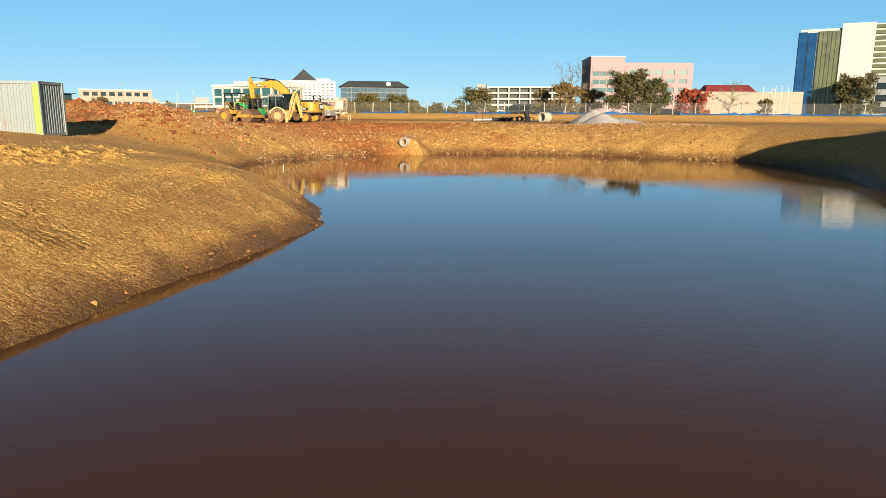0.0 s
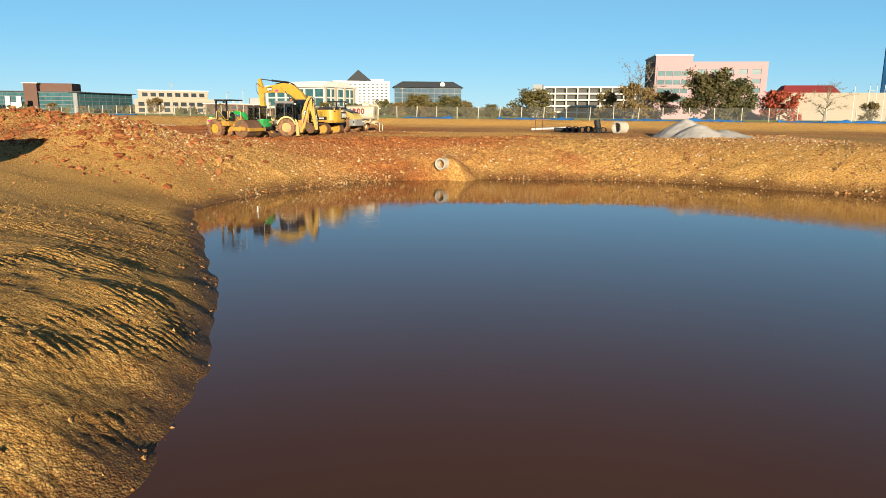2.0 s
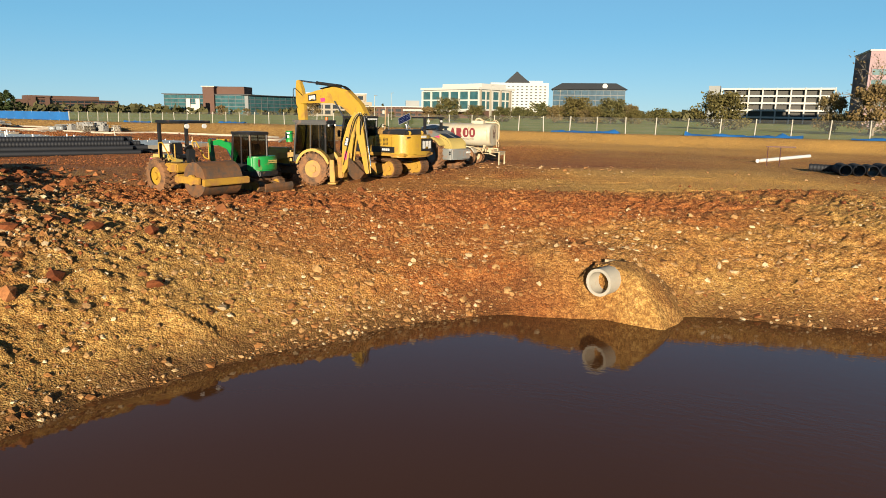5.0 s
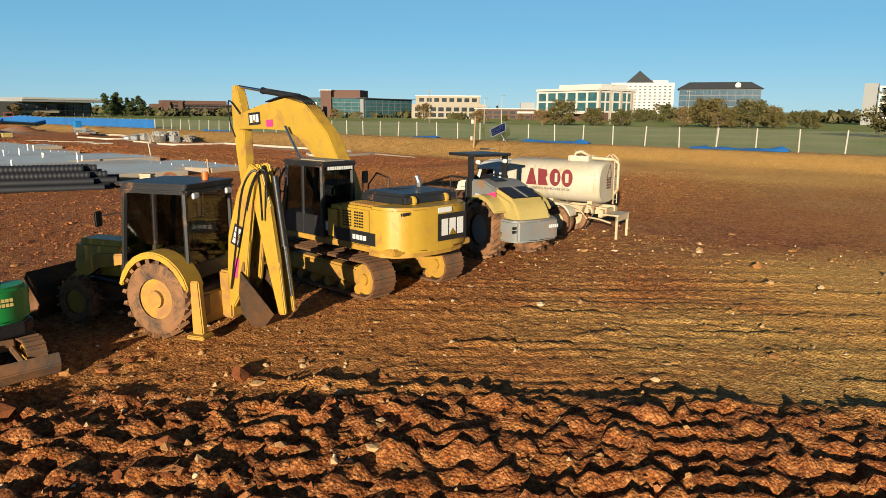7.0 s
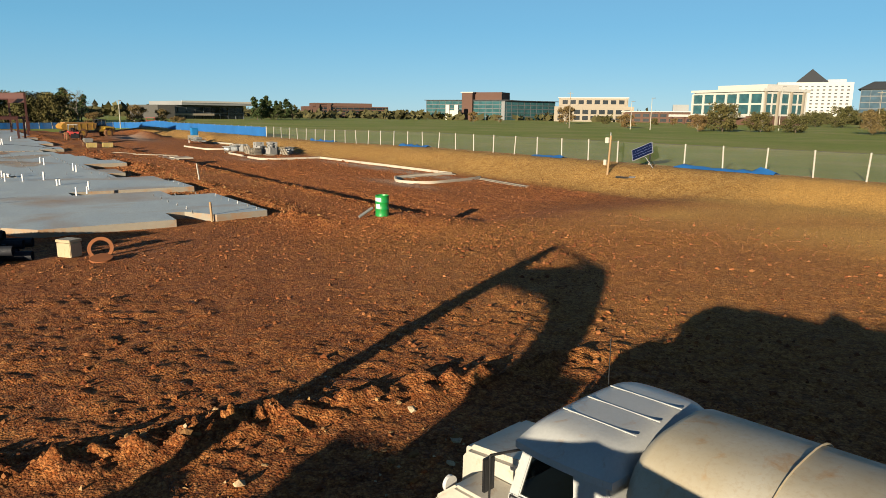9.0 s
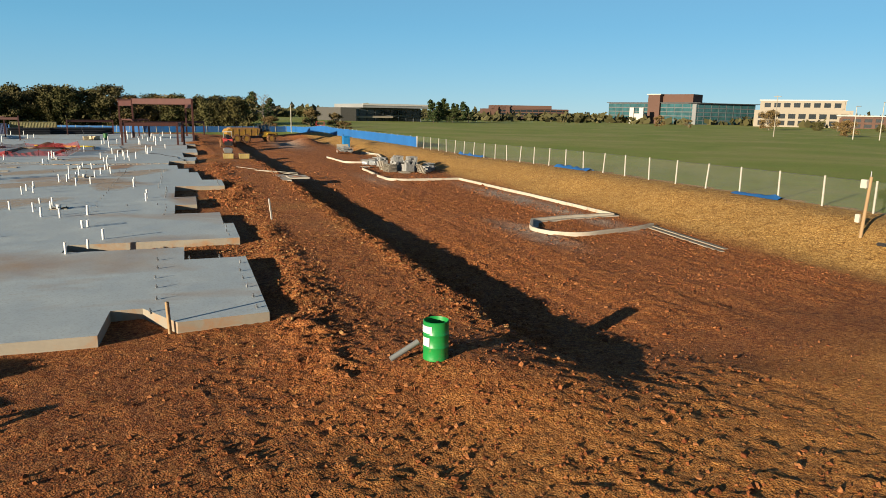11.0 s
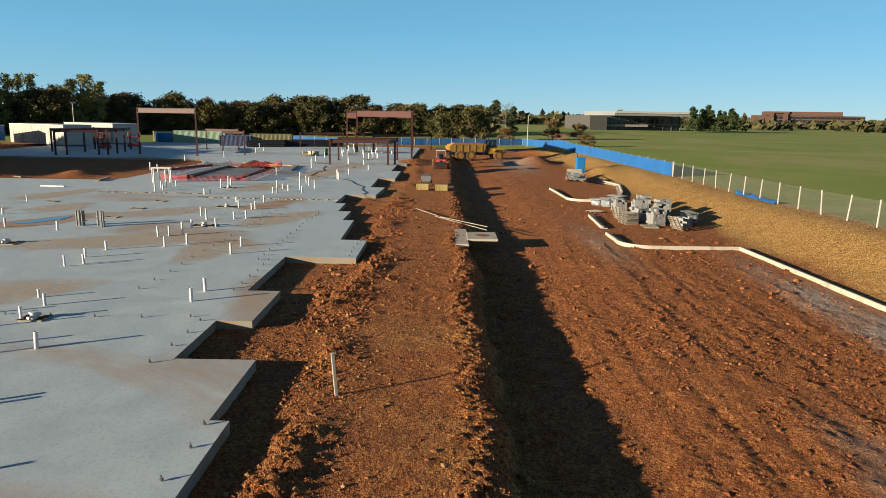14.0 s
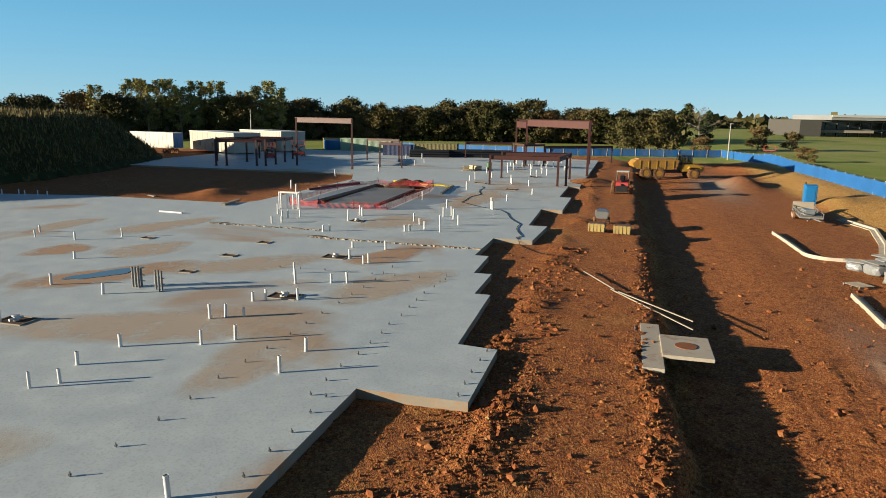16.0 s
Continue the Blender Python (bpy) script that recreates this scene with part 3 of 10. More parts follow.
        # bench beside the slab: rubble against the concrete and along the lip of the cut
        onbench = west * step(6.9, 6.3, vw)
        heaped = onbench * np.exp(-((v - 1.0 - 0.6 * fbm(u * 0.25, 0 * v, 2, 93)) / 1.0) ** 2) * step(-0.4, 0.2, fbm(u * 0.3, v * 0.3, 2, 92))
        lip = onbench * np.exp(-((vw - 6.1) / 0.45) ** 2)
        h = h + 0.10 * heaped + heaped * (0.10 * clods(x, y, 2.4, 94) + 0.11 * clods(x, y, 5.0, 96) + 0.04 * crumb(x, y, 97)) + lip * (0.10 * clods(x, y, 3.2, 98) + 0.08 * clods(x, y, 6, 100))
        h = h + onbench * step(0, 2, v) * (0.016 * clods(x, y, 5.4, 102) * churn + 0.009 * crumb(x, y, 104))
        h = h + west * step(6.9, 7.4, vw) * step(9.5, 8, vw) * (0.09 * clods(x, y, 2.0, 106) + 0.04 * clods(x, y, 4.5, 108))
        # crawler marks on the west bank, rows square to the shore
        row = np.sin((y + 0.16 * x) * 31 + 1.2 * fbm(x * 0.4, y * 0.4, 2, 87))
        marked = step(-0.15, 0.2, fbm(x * 0.6, y * 0.4, 2, 89)) * step(0.05, 0.6, wob) * step(6, 3.5, wob) * step(-2, -3, x) * step(48, 44, y)
        h = h + 0.020 * np.clip(1.5 * row, -0.5, 1) * marked * (0.65 + 0.35 * np.sign(np.sin(x * 5 + 3 * lump))) + 0.016 * crumb(x, y, 105) * marked
        tossed = step(4.5, 7, wob) * step(20, 14, wob) * step(-7, -9, x) * step(16, 20, y) * step(44, 40, y)
        h = h + tossed * (0.10 * clods(x, y, 2.2, 220) + 0.10 * clods(x, y, 4.6, 222) + 0.03 * crumb(x, y, 223)) * step(-0.2, 0.25, fbm(x * 0.2, y * 0.2, 2, 224))
        h = h + 0.34 * soilzone * (0.5 * np.abs(lump) + 0.6 * clods(x, y, 1.3, 226)) * (bump_at(x, y, -33, 56, 10, 4.5, -0.25) + bump_at(x, y, -22.5, 49.5, 5, 3.5, -0.6))
        # gullies washed down the far bank
        gully = step(-1, 3, x) * step(0.4, 1.5, wob) * step(8, 5, wob) * step(45, 50, y)
        h = h - 0.09 * gully * step(0.15, 0.5, fbm(x * 1.5 + 0.3 * y, y * 0.12, 3, 228))
        h = h + 0.03 * (1 - soilzone) * fbm(x * 1.3, y * 1.3, 3, 91)
    roadred = west * step(7, 9, v) * step(26, 22, v)
    red = 0.06 + 0.42 * bump_at(x, y, -9, 62.5, 17, 4.5, 0.0, 1.5) + 0.16 * bump_at(x, y, -9, 58, 14, 6) + 0.55 * step(60, 75, y - 0.25 * x) * step(-2, 3, sd - 5) + 0.35 * roadred
    red = red + 0.45 * bump_at(x, y, -12, 64, 14, 4.5) + 0.5 * bump_at(x, y, -28, 50, 9, 3.2, -0.2) + 0.45 * bump_at(x, y, -28, 85, 20, 8)
    red = red + 0.45 * bump_at(x, y, -5.0, 72, 6, 2.2, -0.2) - 0.85 * step(24, 30, v) * west - 0.55 * step(20, 30, v) * (1 - west)
    red = red - 0.45 * bump_at(x, y, -2, 69, 12, 3.6, 0.15, 1.4) + 0.2 * west * step(6.8, 5.5, v) * (fbm(x * 0.2, y * 0.2, 2, 95) + 0.3) + 0.35 * bump_at(x, y, -14, 57, 6, 5)
    red = red * (1 - 0.45 * step(-2.2, -3.4, qw) * step(14, 10, sd) * (y > 40)) + 0.34 * band - 0.40 * flat * step(3, 8, s) + 0.12 * flat * step(6, 2, s) + 0.34 * roadred + 0.28 * west * step(7.2, 6.6, v) + 0.42 * step(-14, -19, x) * step(64, 69, y) * step(2, -3, u) * step(25, 20, v) + 0.3 * step(0.1, 0.45, fbm(x * 0.35, y * 0.35, 3, 230)) * soilzone * (sd < 14) * (y > 47) + 0.45 * bump_at(x, y, -13.5, 58, 6, 4)
    gu = np.maximum(bump_at(u, v, 27, 22.6, 14, 1.5, 0.0, 2), bump_at(u, v, 14, 16.2, 4.5, 1.2, 0, 1.5))
    gu = np.maximum(gu, 0.6 * bump_at(u, v, 46, 15.6, 6, 1.0))
    gravel = np.clip(gu * (0.7 + 0.5 * fbm(x * 0.8, y * 0.8, 2, 97)), 0, 1) * soilzone
    gravel = np.maximum(gravel, 0.8 * bump_at(u, v, 118, 17, 14, 2.5) * soilzone)
    damp = step(1.1, 0.0, wob + 0.25 * fbm(x * 1.1, y * 1.1, 2, 99)) * step(-6, -4, sd)
    damp = np.maximum(damp, 0.25 * step(0.1, 0.5, fbm(x * 0.25, y * 0.25, 2, 101)) * step(5, 2, sd) * step(-2, -6, x))
    damp = damp * (1 - 0.85 * bump_at(x, y, -5.1, 58.4, 2.8, 1.6, 0.3, 2))
    dry = 0.70 * flat * step(0.9, 1.8, qw) * step(2.8, 7.5, s)
    dry = np.maximum(dry, (0.40 + 0.40 * step(-3, -7, x) * step(48, 42, y)) * step(18, 10, sd) * (1 - band) * (1 - 0.6 * bump_at(x, y, -22.5, 49.5, 7, 5)) * (0.75 + 0.4 * fbm(x * 0.3, y * 0.3, 3, 240)))
    east = step(-5, -12, u) * step(34, 30, v)
    dry = dry * (1 - 0.72 * step(-1.6, -2.6, qw) * step(47, 50, y) * step(7, 3, x))
    dry = np.maximum(dry, east * (0.42 * step(-6, 2, v) + 0.45 * step(11, 17, v)) * (0.8 + 0.5 * fbm(x * 0.12, y * 0.12, 3, 242)))
    dry = dry * (1 - damp)
    return h, np.clip(red, 0, 1), gravel, damp, v, np.clip(dry, 0, 1)


def ground_z(x, y):
    return float(ground(np.array([x]), np.array([y]), False)[0][0])


def axis_lines(lo, hi, fine, out, growth=1.16):
    mid = list(np.arange(lo, hi, fine))
    left, right, s = [], [], fine
    p, q = lo, mid[-1]
    while p > -out or q < out:
        s *= growth
        p, q = p - s, q + s
        left.append(p)
        right.append(q)
    return np.array(left[::-1] + mid + right)


# stretches of the ground that the flight passes near, and how many times finer they are
FINE = ((-26, 8, 48, 78, 7), (8, 22, 53, 70, 4), (-88, -38, 88, 121, 4), (-14, -2, 13, 47, 9), (-38, -26, 66, 100, 4), (-26, -12, 78, 100, 4), (-50, -38, 74, 88, 3))


def build_ground():
    xs, ys = axis_lines(-112, 26, 0.5, 4200), axis_lines(6, 126, 0.5, 4200)
    xs = np.concatenate([xs[xs < -185], np.arange(-184, -112, 0.7), xs[xs >= -112]])
    ys = np.concatenate([ys[ys < 126], np.arange(126, 158, 0.8), ys[ys > 158]])
    gx, gy = np.meshgrid(xs, ys)
    coarse = ground(gx.ravel(), gy.ravel())
    nx, ny = len(xs), len(ys)
    i = np.arange(nx * ny).reshape(ny, nx)
    keep = np.ones((ny - 1, nx - 1), bool)
    sheets, quads, base = [np.stack([gx.ravel(), gy.ravel(), *coarse], 1)], [], nx * ny
    for x0, x1, y0, y1, k in FINE:
        a0, a1, b0, b1 = (int(np.argmin(np.abs(g - c))) for g, c in ((xs, x0), (xs, x1), (ys, y0), (ys, y1)))
        keep[b0:b1, a0:a1] = False
        px = np.interp(np.arange((a1 - a0) * k + 1) / k, np.arange(a1 - a0 + 1), xs[a0:a1 + 1])
        py = np.interp(np.arange((b1 - b0) * k + 1) / k, np.arange(b1 - b0 + 1), ys[b0:b1 + 1])
        mx, my = np.meshgrid(px, py)
        fine = np.stack([mx.ravel(), my.ravel(), *ground(mx.ravel(), my.ravel())], 1)
        net = fine[:, 2].reshape(mx.shape)
        rim = coarse[0].reshape(ny, nx)
        for edge, old in ((net[0], rim[b0, a0:a1 + 1]), (net[-1], rim[b1, a0:a1 + 1]), (net[:, 0], rim[b0:b1 + 1, a0]), (net[:, -1], rim[b0:b1 + 1, a1])):
            edge[:] = np.interp(np.arange(len(edge)) / k, np.arange(len(old)), old)      # meets the coarse sheet without a gap
        fine[:, 2] = net.ravel()
        j = base + np.arange(fine.shape[0]).reshape(mx.shape)
        quads.append(np.stack([j[:-1, :-1], j[:-1, 1:], j[1:, 1:], j[1:, :-1]], -1).reshape(-1, 4))
        sheets.append(fine)
        base += len(fine)
    quads.insert(0, np.stack([i[:-1, :-1], i[:-1, 1:], i[1:, 1:], i[1:, :-1]], -1)[keep])
    quads, table = np.concatenate(quads), np.concatenate(sheets)
    co, v = table[:, :3], table[:, 6]
    me = bpy.data.meshes.new("ground")
    me.vertices.add(len(co))
    me.vertices.foreach_set("co", co.ravel())
    me.loops.add(quads.size)
    me.loops.foreach_set("vertex_index", quads.ravel())
    me.polygons.add(len(quads))
    me.polygons.foreach_set("loop_start", np.arange(0, quads.size, 4))
    mats = ((v[quads].mean(1) > FENCE_V + 0.9) | (np.hypot(co[quads, 0].mean(1) + 60, co[quads, 1].mean(1) - 60) > 165)).astype(np.int32)
    me.polygons.foreach_set("material_index", mats)
    me.polygons.foreach_set("use_smooth", np.ones(len(quads), bool))
    me.update(calc_edges=True)
    col = me.color_attributes.new("soil", "FLOAT_COLOR", "POINT")
    col.data.foreach_set("color", np.concatenate([table[:, 3:6], table[:, 7:8]], 1).ravel().astype(np.float32))
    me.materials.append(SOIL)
    me.materials.append(GRASS)
    return tagged(new("ground", me), "bare tan and red churned soil giving way to a green field", "ground", kind="structure")


build_ground()

bm = bmesh.new()
bmesh.ops.create_grid(bm, x_segments=1, y_segments=1, size=1.0, matrix=Matrix.Translation((4, 24, WATER_Z)) @ Matrix.Diagonal((30, 46, 1, 1)))
tagged(part("water", bm, WATER), "still muddy brown pond reflecting the sky", "pond", kind="structure")


from mathutils.geometry import tessellate_polygon


SLAB_EDGE = surface("muddy_slab_edge", (0.328, 0.289, 0.226), 0.9, dark=0.7, scale=0.8, dirt=0.5, dirt_color=(0.312, 0.156, 0.062))


# ---- the poured slab, in four pours round the open pit ----
def build_slab():
    bm = bmesh.new()
    lo, hi = -0.75, 0.0
    pours = [
        [(0, 0), (8.5, 0), (8.5, -2.4), (11.2, -2.4), (11.3, -7.2), (13, -7.2), (13, 0.1), (17.6, 0.1), (17.6, -0.4), (21.8, -0.4), (21.8, -2.9), (25.7, -2.9),
         (25.7, -1.6), (30, -1.6), (30, -3), (37, -3), (37, 0.7), (42, 0.7), (42.2, -0.9), (49.8, -1.1), (49.8, -1.9), (54.2, -1.9), (54.2, -2.9), (59, -3),
         (59, -3.9), (65.3, -3.9), (65.3, -1.1), (72, -0.8), (72, -2.3), (78, -2.4), (78, -30), (75.5, -31), (75.5, -47), (73, -58), (73, -64), (0.6, -64),
         (0.5, -11.2), (-0.8, -10), (-0.9, -4.6), (1.5, -4.5), (1.5, -3.6), (-0.3, -2.6)],
        [(78, -2.4), (82, -2.5), (82, -0.5), (92.5, -0.5), (92.5, -1.8), (98, -1.8), (98, -17.5), (78, -17.5)],
        [(78, -25), (98, -25), (98, -30), (78, -30)],
        [(98, -1.8), (104.5, -1.8), (104.5, -0.4), (158, -0.3), (165, -25), (165, -76), (110, -76), (110, -33), (102, -30), (98, -30)],
    ]
    for outline in pours:
        ring = [[bm.verts.new((*at_uv(u, v), SLAB_Z + z)) for u, v in outline] for z in (lo, hi)]
        for tri in tessellate_polygon([[Vector((*at_uv(u, v), 0)) for u, v in outline]]):
            bm.faces.new([ring[1][i] for i in tri])
        for i in range(len(outline)):
            j = (i + 1) % len(outline)
            bm.faces.new((ring[0][i], ring[0][j], ring[1][j], ring[1][i])).material_index = 1
    ob = part("slab", bm, (SLAB, SLAB_EDGE))
    return tagged(ob, "grey mud-stained concrete building slab with stepped edge", "slab", kind="structure")


build_slab()


def uv_loft(bm, line, profile):
    """Sweeps a profile (across, up) along a line of (u, v) points, resting on base heights."""
    rows = []
    for i, (u, v, zb) in enumerate(line):
        a, b = line[max(i - 1, 0)], line[min(i + 1, len(line) - 1)]
        dx, dy = b[0] - a[0], b[1] - a[1]
        k = math.hypot(dx, dy) or 1
        n = (-dy / k, dx / k)
        row = []
        for p, q in profile:
            x, y = at_uv(u + n[0] * p, v + n[1] * p)
            row.append(bm.verts.new((x, y, zb + q)))
        rows.append(row)
    m = len(profile)
    for a, b in zip(rows, rows[1:]):
        for i in range(m):
            bm.faces.new((a[i], a[(i + 1) % m], b[(i + 1) % m], b[i]))
    bm.faces.new(rows[0])
    bm.faces.new(rows[-1][::-1])


def arc(cu, cv, r, a0, a1, n=7):
    return [(cu + r * math.cos(radians(a0 + (a1 - a0) * k / n)), cv + r * math.sin(radians(a0 + (a1 - a0) * k / n))) for k in range(n + 1)]


KERB = [(-0.10, -0.25), (0.45, -0.25), (0.45, 0.03), (0.12, 0.05), (0.09, 0.20), (-0.08, 0.22), (-0.10, 0.20)]


def kerb(points, label):
    bm = bmesh.new()
    line = []
    for u, v in points:
        x, y = at_uv(u, v)
        line.append((u, v, ground_z(x, y) + 0.02))
    zs = [p[2] for p in line]
    line = [(u, v, sum(zs) / len(zs) * 0.5 + z * 0.5) for u, v, z in line]
    uv_loft(bm, line, KERB)
    return tagged(part("kerb", bm, CONCRETE, smooth=True), label, "kerb", "road kerbs", "structure")


kerb([(13.9, 24.6), (13.0, 22.5)] + arc(14.3, 18.8, 2.1, 150, 300) + [(17.5, 18.2), (18.2, 21), (18.4, 24.8), (30, 24.6), (44.3, 24.0), (44.3, 22)] + arc(46.2, 18.6, 1.9, 180, 285) + [(49.2, 16.7)],
     "pale new concrete kerb with rounded island ends")
kerb([(52, 17.0), (58, 17.3)], "short run of pale concrete kerb")
kerb([(90, 25.2), (83.5, 26.2), (76, 24.6), (68.3, 22.2)] + arc(70.2, 19.5, 2.0, 200, 275, 5) + [(74.5, 17.4), (79, 17.2)], "curved pale concrete kerb round a planting island")


# ---- site fence ----
def alpha_sheet(name, color, cover, scale):
    m, n, b = nodes_of(name)
    b.inputs["Base Color"].default_value = (*color, 1)
    b.inputs["Roughness"].default_value = 0.7
    tr, mx = n.nodes.new("ShaderNodeBsdfTransparent"), n.nodes.new("ShaderNodeMixShader")
    fac = ramp(n, noise_node(n, scale, 2, 0.5, place_of(n)), [(0.35, (cover * 0.7,) * 3), (0.65, (cover,) * 3)])
    n.links.new(fac, mx.inputs[0])
    n.links.new(tr.outputs[0], mx.inputs[1])
    n.links.new(b.outputs[0], mx.inputs[2])
    n.links.new(mx.outputs[0], n.nodes["Material Output"].inputs["Surface"])
    return m


CHAIN = alpha_sheet("chain_link", (0.234, 0.242, 0.226), 0.13, 0.8)
NET = alpha_sheet("red_netting", (0.39, 0.035, 0.039), 0.6, 2.0)
POST = surface("pale_fence_post", (0.39, 0.367, 0.304), 0.6, dark=0.8)


def fence_run(name, label, uv0, uv1, gap, cloth, seed, group="site fence"):
    """Posts, top rail and mesh between two plan points; cloth: blue windscreen tied all over it."""
    rnd = random.Random(seed)
    fence = thing(name, label, "fence", group=group)
    n = max(1, round(math.dist(uv0, uv1) / gap))
    pts = []
    for k in range(n + 1):
        f = k / n
        x, y = at_uv(uv0[0] + (uv1[0] - uv0[0]) * f, uv0[1] + (uv1[1] - uv0[1]) * f)
        pts.append(Vector((x, y, ground_z(x, y) - 0.05)))
    tops = []
    bmp = bmesh.new()
    rod(bmp, (0, 0, -0.2), (0, 0, 1.86), 0.062, 8)
    first = part("post", bmp, POST, fence)
    for k, p in enumerate(pts):
        post = first if k == 0 else new("post", first.data)
        post.parent = fence
        lean = (rnd.uniform(-3, 3), rnd.uniform(-3, 5), 0)
        post.matrix_basis = pose(*p, *lean)
        tops.append(post.matrix_basis @ Vector((0, 0, 1.78)))
    for a, b in zip(tops, tops[1:]):
        bmr = bmesh.new()
        rod(bmr, a, b, 0.011, 5)
        part("top_wire", bmr, STEEL, fence)
    bms = bmesh.new()
    lo = [bms.verts.new(p + Vector((0, 0.03, 0.08))) for p in pts]
    mid = [bms.verts.new((p + t) / 2 + Vector((rnd.uniform(-0.05, 0.05), 0.03, 0))) for p, t in zip(pts, tops)]
    hi = [bms.verts.new(t + Vector((0, 0.03, -0.02))) for t in tops]
    for a, b in ((lo, mid), (mid, hi)):
        for i in range(n):
            bms.faces.new((a[i], a[i + 1], b[i + 1], b[i]))
    part("mesh", bms, CHAIN, fence)
    if cloth:
        for i in range(n):
            bmc = bmesh.new()
            m = 4
            cols = []
            for j in range(m + 1):
                f = j / m
                p, t = pts[i].lerp(pts[i + 1], f), tops[i].lerp(tops[i + 1], f)
                sag = 0.10 * math.sin(math.pi * f) * rnd.uniform(0.5, 1)
                out = Vector((0.06 * math.sin(math.pi * f) * rnd.uniform(-1, 1), -0.05, 0))
                cols.append([bmc.verts.new(p + out + Vector((0, 0, 0.1))), bmc.verts.new((p + t) / 2 + out * 1.6), bmc.verts.new(t + out - Vector((0, 0, 0.03 + sag)))])
            for a, b in zip(cols, cols[1:]):
                for q in (0, 1):
                    bmc.faces.new((a[q], b[q], b[q + 1], a[q + 1]))
            part("windscreen", bmc, BLUE_CLOTH, fence, "blue woven windscreen", True)
    return fence


fence_run("fence", "chain-link site fence with leaning pale posts", (-118, 33.6), (-20, 33.2), 3.3, False, 1)
fence_run("fence", "chain-link site fence with leaning pale posts", (-20, 33.2), (84, 32.6), 3.3, False, 2)
fence_run("fence", "site fence covered with blue windscreen", (84, 32.6), (150, 30.5), 3.3, True, 3)
fence_run("fence", "site fence covered with blue windscreen", (150, 30.5), (188, 26), 3.3, True, 4)
fence_run("fence", "site fence covered with blue windscreen", (186, 26), (176, -12), 3.3, True, 5)
fence_run("fence", "site fence covered with blue windscreen", (176, -12), (186, -70), 3.3, True, 6)


def fallen_cloth(u0, u1, seed):
    """Windscreen that slid down and lies crumpled along the foot of the fence."""
    rnd = random.Random(seed)
    bm = bmesh.new()
    n = int((u1 - u0) / 0.6)
    rows = []
    for k in range(n + 1):
        u = u0 + (u1 - u0) * k / n
        hgt = 0.16 + 0.28 * rnd.random() ** 2 * (1 + 0.6 * math.sin(u * 0.7))
        row = []
        for q, (dv, f) in enumerate(((-0.45, 0.0), (-0.25, 0.7), (0.0, 1.0), (0.25, 0.5), (0.4, 0.0))):
            x, y = at_uv(u, 33.1 - 0.2 + dv + rnd.uniform(-0.1, 0.1))
            row.append(bm.verts.new((x, y, ground_z(x, y) + 0.03 + hgt * f * rnd.uniform(0.6, 1))))
        rows.append(row)
    for a, b in zip(rows, rows[1:]):
        for i in range(4):
            bm.faces.new((a[i], a[i + 1], b[i + 1], b[i]))
    tagged(part("fallen_windscreen", bm, BLUE_CLOTH, smooth=True), "crumpled blue windscreen lying along the fence foot", "tarpaulin", "fallen windscreen")


for k, (a, b) in enumerate(((-112, -70), (-66, -48), (-44, -33), (-26, -18), (-8, 0), (12, 16), (34, 40), (58, 66))):
    fallen_cloth(a, b, 40 + k)


# ---- loose stones and clods on the soil ----
def lump_material(name, stops, rough=0.95):
    m, n, b = nodes_of(name)
    isl = n.nodes.new("ShaderNodeNewGeometry").outputs["Random Per Island"]
    pos = place_of(n)
    fine = noise_node(n, 16, 4, 0.7, pos)
    c = ramp(n, isl, stops)
    c = mixed(n, ramp(n, fine, [(0.35, (0.6,) * 3), (0.6, (0, 0, 0))]), c, mixed(n, 0.55, c, (0.05, 0.02, 0.01)))
    n.links.new(c, b.inputs["Base Color"])
    b.inputs["Roughness"].default_value = rough
    b.inputs["Specular IOR Level"].default_value = 0.2
    bumped(n, b, fine, 0.5, 0.03)
    return m


STONE = lump_material("loose_stone", [(0.0, (0.16, 0.072, 0.026)), (0.35, (0.25, 0.125, 0.045)), (0.65, (0.36, 0.22, 0.10)), (0.85, (0.44, 0.31, 0.17)), (1.0, (0.54, 0.43, 0.28))])
TAN_CLOD = lump_material("tan_clod", [(0.0, (0.18, 0.066, 0.020)), (0.5, (0.28, 0.13, 0.042)), (1.0, (0.38, 0.23, 0.095))])
RED_CLOD = lump_material("red_clod", [(0.0, (0.13, 0.035, 0.012)), (0.5, (0.23, 0.074, 0.024)), (1.0, (0.32, 0.135, 0.05))])


def ico():
    bm = bmesh.new()
    bmesh.ops.create_icosphere(bm, subdivisions=1, radius=1.0)
    v = np.array([p.co[:] for p in bm.verts])
    f = np.array([[p.index for p in q.verts] for q in bm.faces])
    bm.free()
    return v, f


ICO_V, ICO_F = ico()
OCT_V = np.array([(1, 0, 0), (-1, 0, 0), (0, 1, 0), (0, -1, 0), (0, 0, 1), (0, 0, -1)], float) * 1.2
OCT_F = np.array([(a, b, c) if (a + b // 2 + c) % 2 else (b, a, c) for a in (0, 1) for b in (2, 3) for c in (4, 5)])


